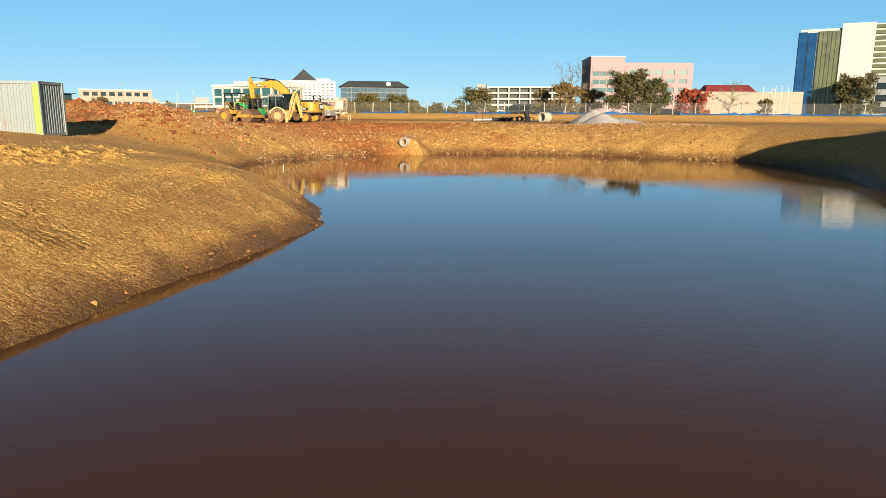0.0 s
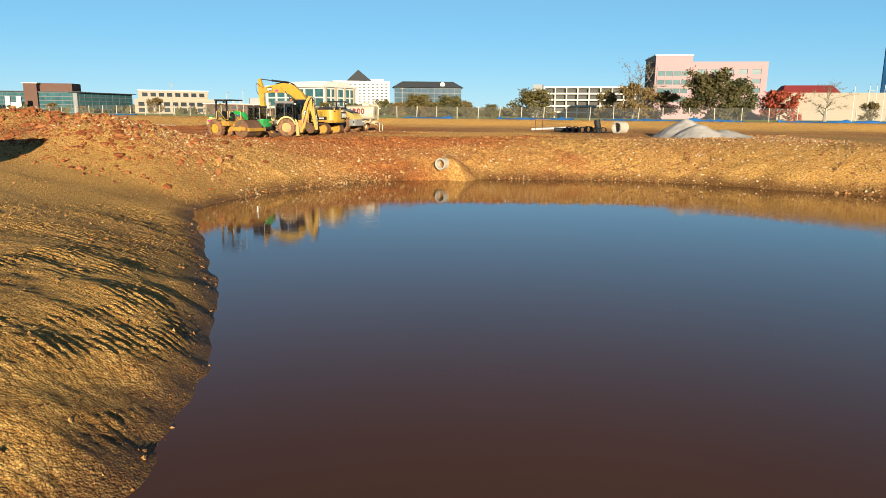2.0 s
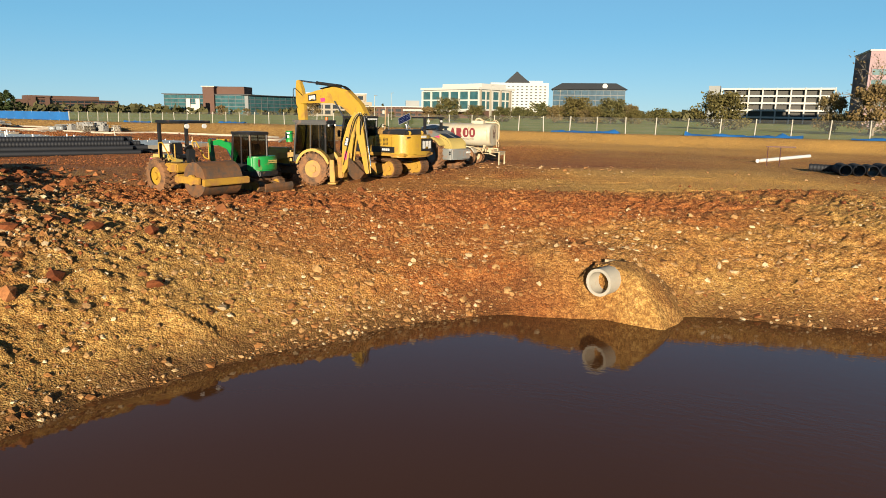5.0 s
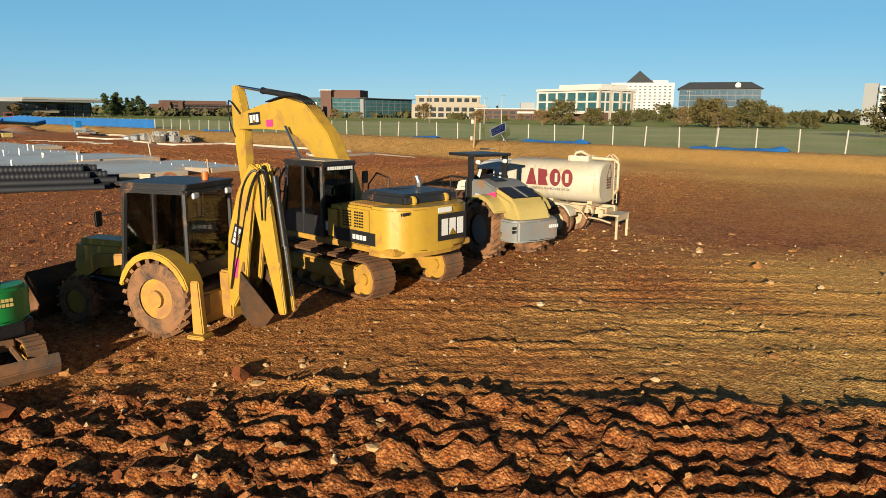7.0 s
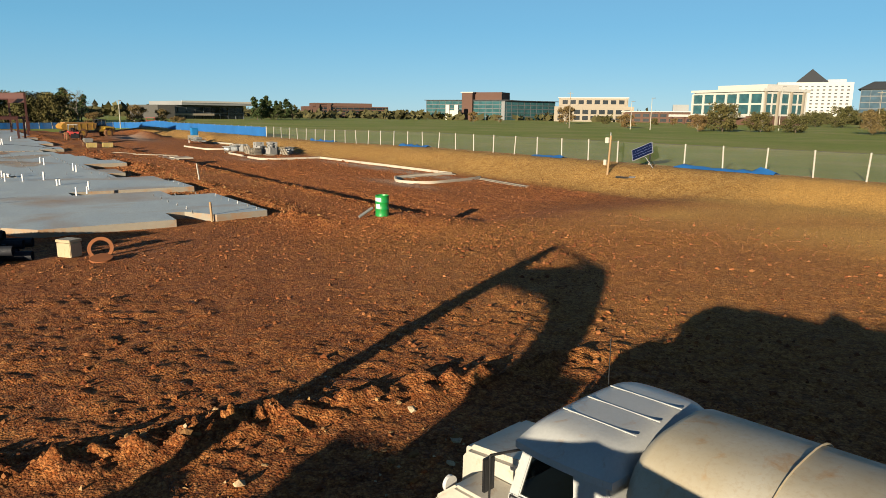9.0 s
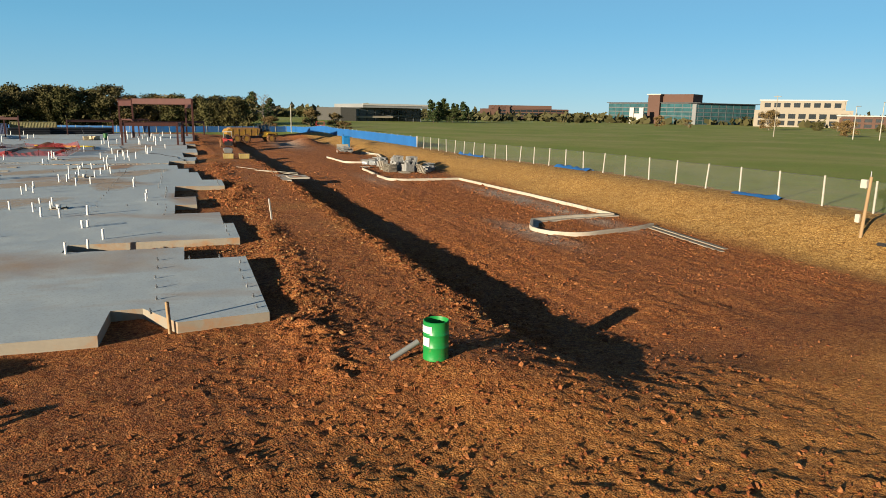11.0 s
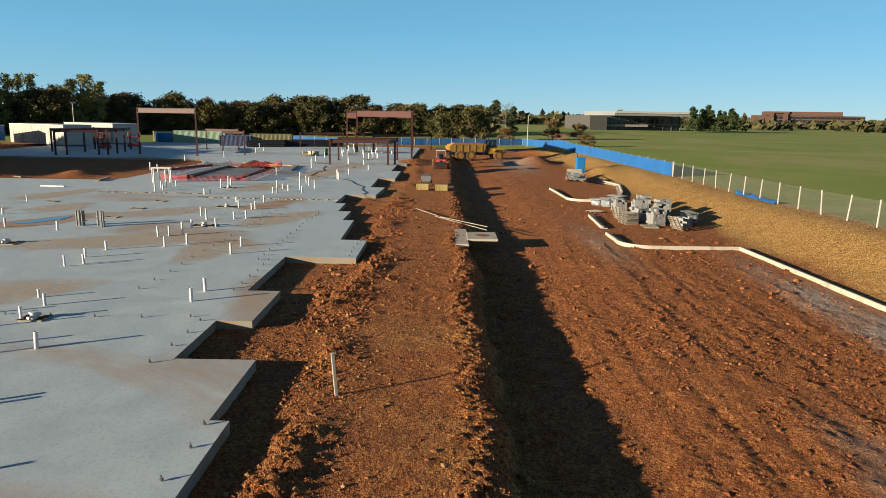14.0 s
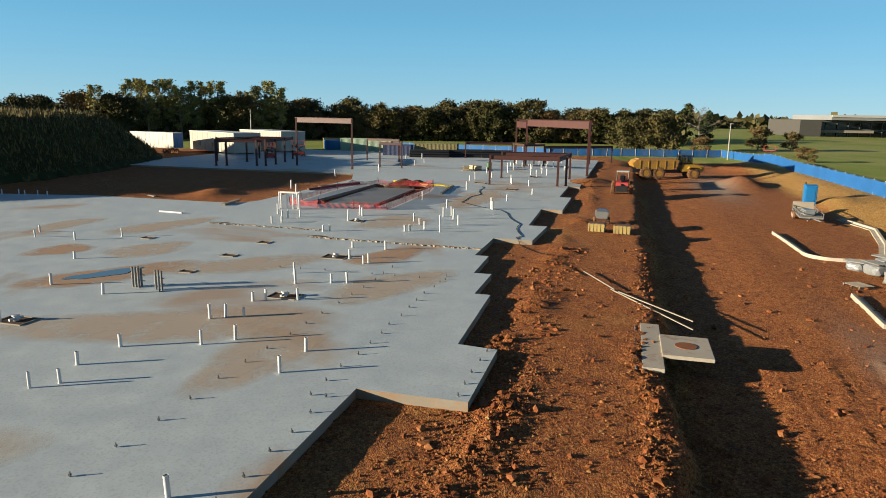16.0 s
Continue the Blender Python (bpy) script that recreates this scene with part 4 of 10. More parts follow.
def lumps(name, label, x, y, size, material, rng, flat=0.75, sink=0.75):
    """Many uneven lumps resting on the ground, joined in one mesh; the small ones are simpler."""
    z = ground(x, y)[0]
    cos, tris, base = [], [], 0
    for pick, rv, rf in ((size >= 0.04, ICO_V, ICO_F), (size < 0.04, OCT_V, OCT_F)):
        co, tri = lump_shapes(x[pick], y[pick], z[pick], size[pick], rng, flat, sink, rv, rf)
        cos.append(co)
        tris.append(tri + base)
        base += len(co)
    co, tri = np.concatenate(cos), np.concatenate(tris)
    me = bpy.data.meshes.new(name)
    me.vertices.add(len(co))
    me.vertices.foreach_set("co", co.ravel())
    me.loops.add(tri.size)
    me.loops.foreach_set("vertex_index", tri.ravel().astype(np.int32))
    me.polygons.add(len(tri))
    me.polygons.foreach_set("loop_start", np.arange(0, tri.size, 3))
    me.polygons.foreach_set("use_smooth", np.zeros(len(tri), bool))
    me.update(calc_edges=True)
    me.materials.append(material)
    return tagged(new(name, me), label, name, kind="stuff")


def lump_shapes(x, y, z, size, rng, flat, sink, ICO_V, ICO_F):
    n = len(x)
    shape = ICO_V[None] * (1 + 0.30 * rng.standard_normal((n, len(ICO_V), 1)).clip(-1.5, 1.5))
    shape = shape * rng.uniform(0.65, 1.25, (n, 1, 3)) * np.array([1, 1, flat])
    a = rng.uniform(0, 2 * np.pi, n)
    c, s = np.cos(a)[:, None], np.sin(a)[:, None]
    px, py = shape[..., 0] * c - shape[..., 1] * s, shape[..., 0] * s + shape[..., 1] * c
    co = np.stack([px * size[:, None] + x[:, None], py * size[:, None] + y[:, None], shape[..., 2] * size[:, None] + (z + size * (flat - sink) * 0.6)[:, None]], -1).reshape(-1, 3)
    tri = (ICO_F[None] + (np.arange(n) * len(ICO_V))[:, None, None]).reshape(-1, 3)
    return co, tri


def on_slab(u, v):
    """Whether a plan point lies on the concrete."""
    main = (u > -1) & (v < -3.1) & ~((u > 11) & (u < 13.2) & (v > -7.4)) & ((u < 76) | (v > -31) | (u > 110)) & (u < 165) & ~((u > 78) & (u < 98) & (v > -25) & (v < -17.5))
    teeth = (v <= 0.75) & (v >= -3.2) & (((u > -0.4) & (u < 8.6)) | ((u > 13) & (u < 21.9)) | ((u > 36.9) & (u < 42.2)) | ((u > 65.2) & (u < 72)) | ((u > 25.7) & (u < 30) & (v < -1.5)) | ((u > 42) & (u < 54.3) & (v < -1)) | (u > 72) & (v < -0.4))
    return main | teeth


def scatter(count, seed, weight, size_lo, size_pow, size_max, area=(-108, 24, 9, 124)):
    """Random plan points with the given weight, and lump sizes with few large ones."""
    rng = np.random.default_rng(seed)
    x, y = rng.uniform(area[0], area[1], count * 6), rng.uniform(area[2], area[3], count * 6)
    dx, dy = x - ORIGIN[0], y - ORIGIN[1]
    u, v = -dx * math.cos(TURN) + dy * math.sin(TURN), dx * math.sin(TURN) + dy * math.cos(TURN)
    sd = shore_distance(x, y)
    ok = (v < 31.5) & (sd > -0.15) & ~on_slab(u, v)
    w = np.where(ok, weight(x, y, u, v, sd), 0)
    keep = np.flatnonzero(rng.random(len(x)) < w * 0.5)[:count]
    size = np.minimum(size_lo * (1 - rng.random(len(keep))) ** (-1 / size_pow), size_max)
    return x[keep], y[keep], size, rng


def clump(x, y, seed):
    return step(-0.1, 0.4, fbm(x * 0.22, y * 0.22, 3, seed))


def edge_lines(u, v):
    """Rubble along the slab's edge, the cut beside the road and round the drum."""
    bench = np.exp(-((v - 6.3) / 0.5) ** 2) * step(-6, 0, u) + np.exp(-((v - 1.2) / 1.2) ** 2) * step(-3, 2, u) * 1.2
    return bench + ((u > 11) & (u < 13.3) & (v < 0) & (v > -7)) * 2.0


def stony(x, y):
    """1 on the stony slope above the pond, falling off over the churned band and the flat clay."""
    q = along_band(x, y)[1] + 0.5 * fbm(x * 0.3, y * 0.3, 2, 207)
    return step(-1.6, -3.4, q) + 0.05 * step(-3.4, -1.6, q)


CLOSE = (-25, 22, 47, 80)
x, y, size, rng = scatter(60000, 1, lambda x, y, u, v, sd: stony(x, y) * (0.3 + 0.7 * step(-6, -10, x)) * (0.25 + 0.9 * clump(x, y, 201) + 0.6 * clump(x * 0.4, y * 0.4, 203)), 0.022, 2.2, 0.095, CLOSE)
lumps("stones", "pale loose stones lying on the bare soil", x, y, size, STONE, rng)
x, y, size, rng = scatter(24000, 2, lambda x, y, u, v, sd: stony(x, y) * (0.1 + 0.9 * clump(x, y, 211)), 0.020, 2.2, 0.12, CLOSE)
lumps("tan_clods", "tan clods of dried soil on the banks", x, y, size, TAN_CLOD, rng)
x, y, size, rng = scatter(12000, 5, lambda x, y, u, v, sd: (0.04 + 0.9 * clump(x, y, 241)) * (0.15 + bump_at(x, y, -10, 63.2, 17, 3.0, 0.5, 1.5)), 0.018, 2.3, 0.10, CLOSE)
lumps("red_clods", "red clay clods among the stones of the bank", x, y, size, RED_CLOD, rng)
x, y, size, rng = scatter(11000, 4, lambda x, y, u, v, sd: 0.1 + 0.3 * step(3, 0, sd) + 0.5 * clump(x, y, 251), 0.012, 2.8, 0.05, (-22, 1, 11, 51))
lumps("stones", "small tan stones scattered on the west bank", x, y, size, TAN_CLOD, rng)
x, y, size, rng = scatter(9000, 7, lambda x, y, u, v, sd: 0.05 + 1.2 * bump_at(x, y, -33, 56, 10, 4.5, -0.25) + 1.2 * bump_at(x, y, -22.5, 49.5, 5, 3.5, -0.6), 0.04, 2.2, 0.22, (-46, -14, 42, 64))
lumps("red_clods", "coarse red clods on the spoil heaps", x, y, size, RED_CLOD, rng)
# crumbs of the road, the bench and the pad west of the machines
NEAR_ROAD = (-86, -40, 86, 126)
x, y, size, rng = scatter(30000, 3, lambda x, y, u, v, sd: ((0.25 + 0.75 * clump(x, y, 221)) * (v < 25) * (v > 7) + 1.6 * edge_lines(u, v) + 0.3 * (v < 7)) * step(62, 30, u) * (u > -1), 0.018, 2.6, 0.07, NEAR_ROAD)
lumps("red_clods", "red clay crumbs pressed into the dirt road", x, y, size, RED_CLOD, rng)
x, y, size, rng = scatter(14000, 6, lambda x, y, u, v, sd: (1.5 * edge_lines(u, v) + 0.2 * (v < 6.6) * (v > -3)) * step(62, 30, u) * (u > -3), 0.020, 2.6, 0.075, NEAR_ROAD)
lumps("tan_clods", "tan rubble along the slab edge and the cut", x, y, size, TAN_CLOD, rng)
x, y, size, rng = scatter(16000, 8, lambda x, y, u, v, sd: (0.3 + 0.7 * clump(x, y, 261)) * (v < 20) + 1.0 * bump_at(x, y, -36, 92, 9, 6), 0.020, 2.6, 0.07, (-46, -16, 66, 104))
lumps("red_clods", "red clay crumbs on the churned pad", x, y, size, RED_CLOD, rng)
x, y, size, rng = scatter(9000, 9, lambda x, y, u, v, sd: 0.1 * (v < 24) + edge_lines(u, v), 0.035, 2.3, 0.16, (-108, -70, 86, 132))
lumps("red_clods", "red clods along the far road", x, y, size, RED_CLOD, rng)
# ridged, tracked clay east of the trench, in streaks along the road
x, y, size, rng = scatter(7000, 10, lambda x, y, u, v, sd: (v > 9.5) * (v < 24) * step(66, 40, u) * (u > 0) * (0.12 + 0.9 * step(-0.05, 0.35, fbm(u * 0.12, v * 1.1, 3, 277))), 0.03, 2.9, 0.10, NEAR_ROAD)
lumps("red_clods", "red clay clods churned up in tracks along the road", x, y, size, RED_CLOD, rng, 0.6)


# ---- machines: x ahead, y to the machine's left, z up; built in metres, then set on the ground ----
def machine(name, label, category, x, y, rz, scale, lift=0.0):
    ob = thing(name, label, category, group="parked construction machines")
    ob.matrix_basis = pose(x, y, ground_z(x, y) + 0.03 + lift, 0, 0, rz) @ Matrix.Diagonal((*scale, 1))
    return ob


def cab_shell(parent, x0, x1, y0, y1, z0, z1, lean=0.12, post=0.08, frame=None, roof=None, glass=None, belt=0.35):
    """A cab of corner posts, sills and roof with a pane in each side. lean: how far the front leans back at the top."""
    frame, roof, glass = frame or BLACK, roof or BLACK, glass or CAB_GLASS
    top = (x1 - lean)
    bm = bmesh.new()
    for y in (y0, y1):
        rod(bm, (x0, y, z0), (x0, y, z1), post, 6)
        rod(bm, (x1, y, z0), (top, y, z1), post, 6)
        rod(bm, (x0 + (x1 - x0) * 0.48, y, z0), (x0 + (x1 - x0) * 0.45, y, z1), post * 0.7, 6)
    box(bm, ((x0 + x1) / 2, (y0 + y1) / 2, z0 + belt / 2), (x1 - x0 + 0.05, y1 - y0 + 0.05, belt), bevel=0.02)
    part("cab_frame", bm, frame, parent)
    bm = bmesh.new()
    box(bm, ((x0 + top) / 2, (y0 + y1) / 2, z1 + 0.05), (top - x0 + 0.22, y1 - y0 + 0.18, 0.13), bevel=0.05)
    part("cab_roof", bm, roof, parent)
    zb, zt = z0 + belt, z1 - 0.02
    for tag, quad in (("rear_window", [(x0, y0), (x0, y1)]), ("windscreen", [(x1, y0), (x1, y1)])):
        bm = bmesh.new()
        xa = quad[0][0]
        xt = xa if tag == "rear_window" else top
        xm = xa + (xt - xa) * belt / (z1 - z0)
        vs = [bm.verts.new(p) for p in ((xm, y0 + post, zb), (xm, y1 - post, zb), (xt, y1 - post, zt), (xt, y0 + post, zt))]
        f = bm.faces.new(vs)
        bmesh.ops.solidify(bm, geom=[f], thickness=0.015)
        part(tag, bm, glass, parent)
    for y in (y0, y1):
        for a, b in ((0.03, 0.45), (0.51, 0.96)):
            bm = bmesh.new()
            xa, xb = x0 + (x1 - x0) * a, x0 + (x1 - x0) * b
            xt = x0 + (top - x0) * b
            vs = [bm.verts.new(p) for p in ((xa, y, zb), (xb, y, zb), (xt, y, zt), (xa, y, zt))]
            f = bm.faces.new(vs)
            bmesh.ops.solidify(bm, geom=[f], thickness=0.015)
            part("side_window", bm, glass, parent)
    bm = bmesh.new()
    cx, cy = x0 + (x1 - x0) * 0.35, (y0 + y1) / 2
    box(bm, (cx, cy, z0 + belt + 0.12), (0.5, 0.5, 0.14), bevel=0.04)
    box(bm, (cx - 0.25, cy, z0 + belt + 0.5), (0.14, 0.48, 0.7), bevel=0.05)
    part("seat", bm, BLACK_PLASTIC, parent)


def track(parent, y, half, r, width, shoes=40):
    """A crawler: oblong belt of ribbed shoes round frame, sprocket, idler and rollers."""
    bm = bmesh.new()
    flat = 2 * (half - r)
    loop = 2 * flat + 2 * math.pi * r
    line = [(half - r - 0.05, r * 2 - 0.08), (-(half - r), r * 2 - 0.08), (-half + 0.1, r), (-(half - r), 0.08), (half - r, 0.08), (half - 0.1, r)]
    for a, b in zip(line, line[1:] + line[:1]):
        rod(bm, (a[0], y, a[1]), (b[0], y, b[1]), 0.07, 6)
    belt = part("track", bm, STEEL_MUD, parent, "mud-caked steel crawler track")
    bm = bmesh.new()
    box(bm, (0, 0, 0), (loop / shoes * 0.93, width, 0.05))
    box(bm, (0, 0, 0.035), (0.03, width, 0.05))
    shoe = None
    for k in range(shoes):
        s = loop * k / shoes
        if s < flat:
            p, a = (half - r - s, 2 * r - 0.035), 0
        elif s < flat + math.pi * r:
            t = (s - flat) / r
            p, a = (-(half - r) - (r - 0.035) * math.sin(t), r + (r - 0.035) * math.cos(t)), t
        elif s < 2 * flat + math.pi * r:
            p, a = (-(half - r) + s - flat - math.pi * r, 0.035), math.pi
        else:
            t = (s - 2 * flat - math.pi * r) / r
            p, a = (half - r + (r - 0.035) * math.sin(t), r - (r - 0.035) * math.cos(t)), math.pi + t
        ob = new("shoe", shoe.data) if shoe else part("shoe", bm, STEEL_MUD, belt)
        shoe = ob
        ob.parent = belt
        ob.matrix_basis = pose(p[0], y, p[1], 0, -math.degrees(a), 0)
    bm = bmesh.new()
    box(bm, (0, y, r), (2 * (half - r), width * 0.5, r * 0.9), bevel=0.05)
    for x in (-(half - r), half - r):
        rod(bm, (x, y - width * 0.35, r), (x, y + width * 0.35, r), r * 0.78, 18)
        rod(bm, (x, y - width * 0.45, r), (x, y + width * 0.45, r), r * 0.3, 12)
    for k in range(6):
        x = -(half - r) + 2 * (half - r) * (k + 0.5) / 6
        rod(bm, (x, y - width * 0.32, 0.16), (x, y + width * 0.32, 0.16), 0.12, 10)
    part("track_frame", bm, YELLOW_MUDDY, parent)


def plate(parent, name, m, w, h, material, label="", t=0.012):
    bm = bmesh.new()
    box(bm, (0, 0, 0), (w, h, t), bevel=0.004)
    bmesh.ops.transform(bm, verts=bm.verts, matrix=m)
    return part(name, bm, material, parent, label)


def maker_mark(parent, m, w, h):
    """A black panel with three plain white blocks and a small yellow wedge: the maker's sign without letters."""
    panel = plate(parent, "sign_panel", m, w, h, BLACK, "black panel with plain white blocks")
    bm = bmesh.new()
    for k in (-1, 0, 1):
        box(bm, (k * w * 0.27, 0, 0.010), (w * 0.22, h * 0.62, 0.008), bevel=0.003)
    bmesh.ops.transform(bm, verts=bm.verts, matrix=m)
    part("white_blocks", bm, WHITE, panel)
    bm = bmesh.new()
    vs = [bm.verts.new(p) for p in ((-w * 0.13, -h * 0.31, 0.02), (w * 0.13, -h * 0.31, 0.02), (0, -h * 0.05, 0.02))]
    f = bm.faces.new(vs)
    bmesh.ops.solidify(bm, geom=[f], thickness=0.004)
    bmesh.ops.transform(bm, verts=bm.verts, matrix=m)
    part("yellow_wedge", bm, YELLOW, panel)


def word_bars(parent, name, m, w, h, n, material, rows=1):
    """Unreadable or private writing as plain bars."""
    bm = bmesh.new()
    for r in range(rows):
        for k in range(n):
            box(bm, ((k - (n - 1) / 2) * w / n, (r - (rows - 1) / 2) * h / rows, 0.004), (w / n * 0.78, h / rows * 0.72, 0.006))
    bmesh.ops.transform(bm, verts=bm.verts, matrix=m)
    return part(name, bm, material, parent)


def side_m(x, y, z, left=True, tilt=0.0):
    """Plate pose on the machine's left or right side, reading the right way round."""
    return pose(x, y, z, 0, 0, 180 if left else 0) @ pose(0, 0, 0, 90, 0, 0) @ pose(0, 0, 0, 0, 0, tilt)


def rear_m(x, y, z, tilt=0.0):
    return pose(x, y, z, 0, 0, -90) @ pose(0, 0, 0, 90 + tilt, 0, 0)


def arm(bm, line, halves, y, w):
    """A box-section arm along points in x, z: half depth at each point, width w."""
    up, dn = [], []
    for i, (x, z) in enumerate(line):
        a, b = line[max(i - 1, 0)], line[min(i + 1, len(line) - 1)]
        dx, dz = b[0] - a[0], b[1] - a[1]
        k = math.hypot(dx, dz)
        n = (-dz / k, dx / k)
        up.append((x + n[0] * halves[i], z + n[1] * halves[i]))
        dn.append((x - n[0] * halves[i], z - n[1] * halves[i]))
    prism(bm, up + dn[::-1], y - w / 2, y + w / 2, "y", 0.025)


def ram(parent, a, b, r, split=0.58):
    """A hydraulic ram: painted barrel, chrome rod."""
    a, b = Vector(a), Vector(b)
    m = a.lerp(b, split)
    bm = bmesh.new()
    rod(bm, a, m, r, 12)
    rod(bm, m - (b - a).normalized() * 0.05, m, r * 1.2, 12)
    barrel = part("ram_barrel", bm, BLACK if r > 0.05 else YELLOW, parent, smooth=True)
    bm = bmesh.new()
    rod(bm, m, b, r * 0.55, 12)
    part("ram_rod", bm, CHROME, barrel, "chrome rod", True)


def hoses(parent, lines, r=0.022):
    for pts in lines:
        bm = bmesh.new()
        sm = []
        for i in range(len(pts) - 1):
            p0, p1, p2, p3 = (Vector(pts[max(0, min(len(pts) - 1, i + k))]) for k in (-1, 0, 1, 2))
            for k in range(5):
                t = k / 5
                sm.append(0.5 * ((2 * p1) + (p2 - p0) * t + (2 * p0 - 5 * p1 + 4 * p2 - p3) * t * t + (3 * p1 - p0 - 3 * p2 + p3) * t ** 3))
        sm.append(Vector(pts[-1]))
        tube(bm, sm, r, 6)
        part("hose", bm, BLACK_PLASTIC, parent)


def bucket(parent, outline, y0, y1, teeth, material=None, at=None):
    """A bucket of curved back plate, side plates and teeth. outline: x, z of the shell from lip to hinge."""
    bm = bmesh.new()
    n = len(outline)
    rows = [[bm.verts.new((x, y, z)) for x, z in outline] for y in (y0, y1)]
    fs = [bm.faces.new((rows[0][i], rows[0][i + 1], rows[1][i + 1], rows[1][i])) for i in range(n - 1)]
    fs += [bm.faces.new(rows[0]), bm.faces.new(rows[1][::-1])]
    bmesh.ops.solidify(bm, geom=fs, thickness=0.03)
    b = part("bucket", bm, material or STEEL_MUD, parent, "worn steel bucket with soil")
    bm = bmesh.new()
    lx, lz = outline[0]
    dx, dz = lx - outline[1][0], lz - outline[1][1]
    k = math.hypot(dx, dz)
    for i in range(teeth):
        y = y0 + (y1 - y0) * (i + 0.5) / teeth
        rod(bm, (lx, y, lz), (lx + dx / k * 0.18, y, lz + dz / k * 0.18), 0.05, 4, 0.015)
    part("tooth", bm, STEEL_MUD, b)


def build_excavator():
    e = machine("excavator", "yellow crawler excavator with raised boom and black engine hood", "excavator", -17.26, 69.3, 168, (0.88, 0.86, 0.88))
    for y in (-1.19, 1.19):
        track(e, y, 2.15, 0.45, 0.66, 44)
    bm = bmesh.new()
    box(bm, (0, 0, 0.62), (1.6, 1.9, 0.45), bevel=0.08)
    rod(bm, (0, 0, 0.8), (0, 0, 1.08), 0.62, 24)
    part("undercarriage", bm, STEEL_MUD, e)
    bm = bmesh.new()
    box(bm, (-0.45, 0, 1.14), (4.2, 2.6, 0.16), bevel=0.03)
    part("deck", bm, YELLOW_MUDDY, e)
    # counterweight: rounded in plan
    plan = [(-1.75, -1.34), (-2.15, -1.34), (-2.48, -1.18), (-2.68, -0.85), (-2.76, -0.4), (-2.78, 0), (-2.76, 0.4), (-2.68, 0.85), (-2.48, 1.18), (-2.15, 1.34), (-1.75, 1.34)]
    bm = bmesh.new()
    prism(bm, plan, 1.1, 2.12, "z", 0.06)
    part("counterweight", bm, YELLOW, e, smooth=True)
    bm = bmesh.new()
    prism(bm, [(x * 0.985, y * 0.985) for x, y in plan], 1.0, 1.12, "z", 0.02)
    part("counterweight_skirt", bm, YELLOW_MUDDY, e)
    maker_mark(e, rear_m(-2.795, -0.35, 1.62), 0.98, 0.62)
    plate(e, "sticker", rear_m(-2.79, -0.1, 2.02, 0), 0.46, 0.12, WHITE)
    word_bars(e, "lettering", rear_m(-2.62, 1.0, 2.0) @ pose(0, 0, 0.03), 0.36, 0.09, 7, BLACK)
    # engine house and hood
    bm = bmesh.new()
    box(bm, (-1.25, 0.95, 1.62), (1.15, 0.76, 0.92), bevel=0.06)
    box(bm, (-1.25, -0.95, 1.62), (1.15, 0.76, 0.92), bevel=0.06)
    box(bm, (-1.25, 0, 1.6), (1.1, 1.3, 0.85))
    part("engine_house", bm, YELLOW, e, smooth=True)
    bm = bmesh.new()
    box(bm, (-1.42, -0.32, 2.21), (1.62, 1.95, 0.28), bevel=0.07, taper=(0.92, 0.95))
    hood = part("engine_hood", bm, BLACK, e, "black engine hood", True)
    bm = bmesh.new()
    for k in range(9):
        box(bm, (-1.05, -0.62 + k * 0.075, 2.345), (0.34, 0.03, 0.03))
    part("hood_grille", bm, BLACK_PLASTIC, hood)
    bm = bmesh.new()
    for k in range(11):
        box(bm, (-1.72 + k * 0.09, 0.92, 2.10), (0.045, 0.52, 0.045))
    for k in range(3):
        box(bm, (-1.27, 0.70 + k * 0.22, 2.095), (0.95, 0.03, 0.05))
    part("radiator_grille", bm, YELLOW_MUDDY, e)
    for k in (0, 1):
        bm = bmesh.new()
        x = -1.55 + k * 0.42
        for i in range(6):
            for j in range(4):
                box(bm, (x + j * 0.085, 1.338, 1.62 + i * 0.065), (0.05, 0.02, 0.035))
        part("side_grille", bm, BLACK_PLASTIC, e)
    plate(e, "side_stripe", side_m(-1.25, 1.335, 1.38), 1.5, 0.30, BLACK)
    word_bars(e, "lettering", side_m(-1.45, 1.346, 1.38), 0.5, 0.15, 4, WHITE)
    maker_mark(e, side_m(-0.35, 1.31, 1.5), 0.52, 0.34)
    for y in (-0.75, 0.35):
        bm = bmesh.new()
        bmesh.ops.create_cone(bm, segments=10, radius1=0.11, radius2=0.11, depth=0.05, cap_ends=True, matrix=pose(-2.2, y, 2.20, 90, 0, 0))
        box(bm, (-2.2, y, 2.13), (0.16, 0.06, 0.08))
        part("lifting_eye", bm, YELLOW, e)
    bm = bmesh.new()
    rod(bm, (-1.05, -1.0, 2.2), (-1.05, -1.0, 2.48), 0.07, 10)
    rod(bm, (-1.05, -1.0, 2.45), (-1.0, -0.96, 2.62), 0.07, 10)
    part("exhaust", bm, STEEL, e)
    # right side tank and tool box
    bm = bmesh.new()
    box(bm, (0.0, -0.95, 1.62), (1.15, 0.74, 0.86), bevel=0.06)
    box(bm, (0.95, -1.0, 1.35), (0.7, 0.62, 0.4), bevel=0.05)
    part("fuel_tank", bm, YELLOW, e)
    bm = bmesh.new()
    rod(bm, (-0.1, -0.85, 2.05), (-0.1, -0.85, 2.16), 0.08, 10)
    part("filler_cap", bm, YELLOW, e)
    bm = bmesh.new()
    tube(bm, [(0.4, -1.3, 1.3), (0.4, -1.3, 2.45), (0.9, -1.3, 2.55), (1.25, -1.3, 2.2), (1.3, -1.3, 1.4)], 0.022, 6)
    tube(bm, [(1.4, -1.2, 1.5), (1.45, -1.28, 2.35)], 0.016, 6)
    part("handrail", bm, BLACK, e)
    bm = bmesh.new()
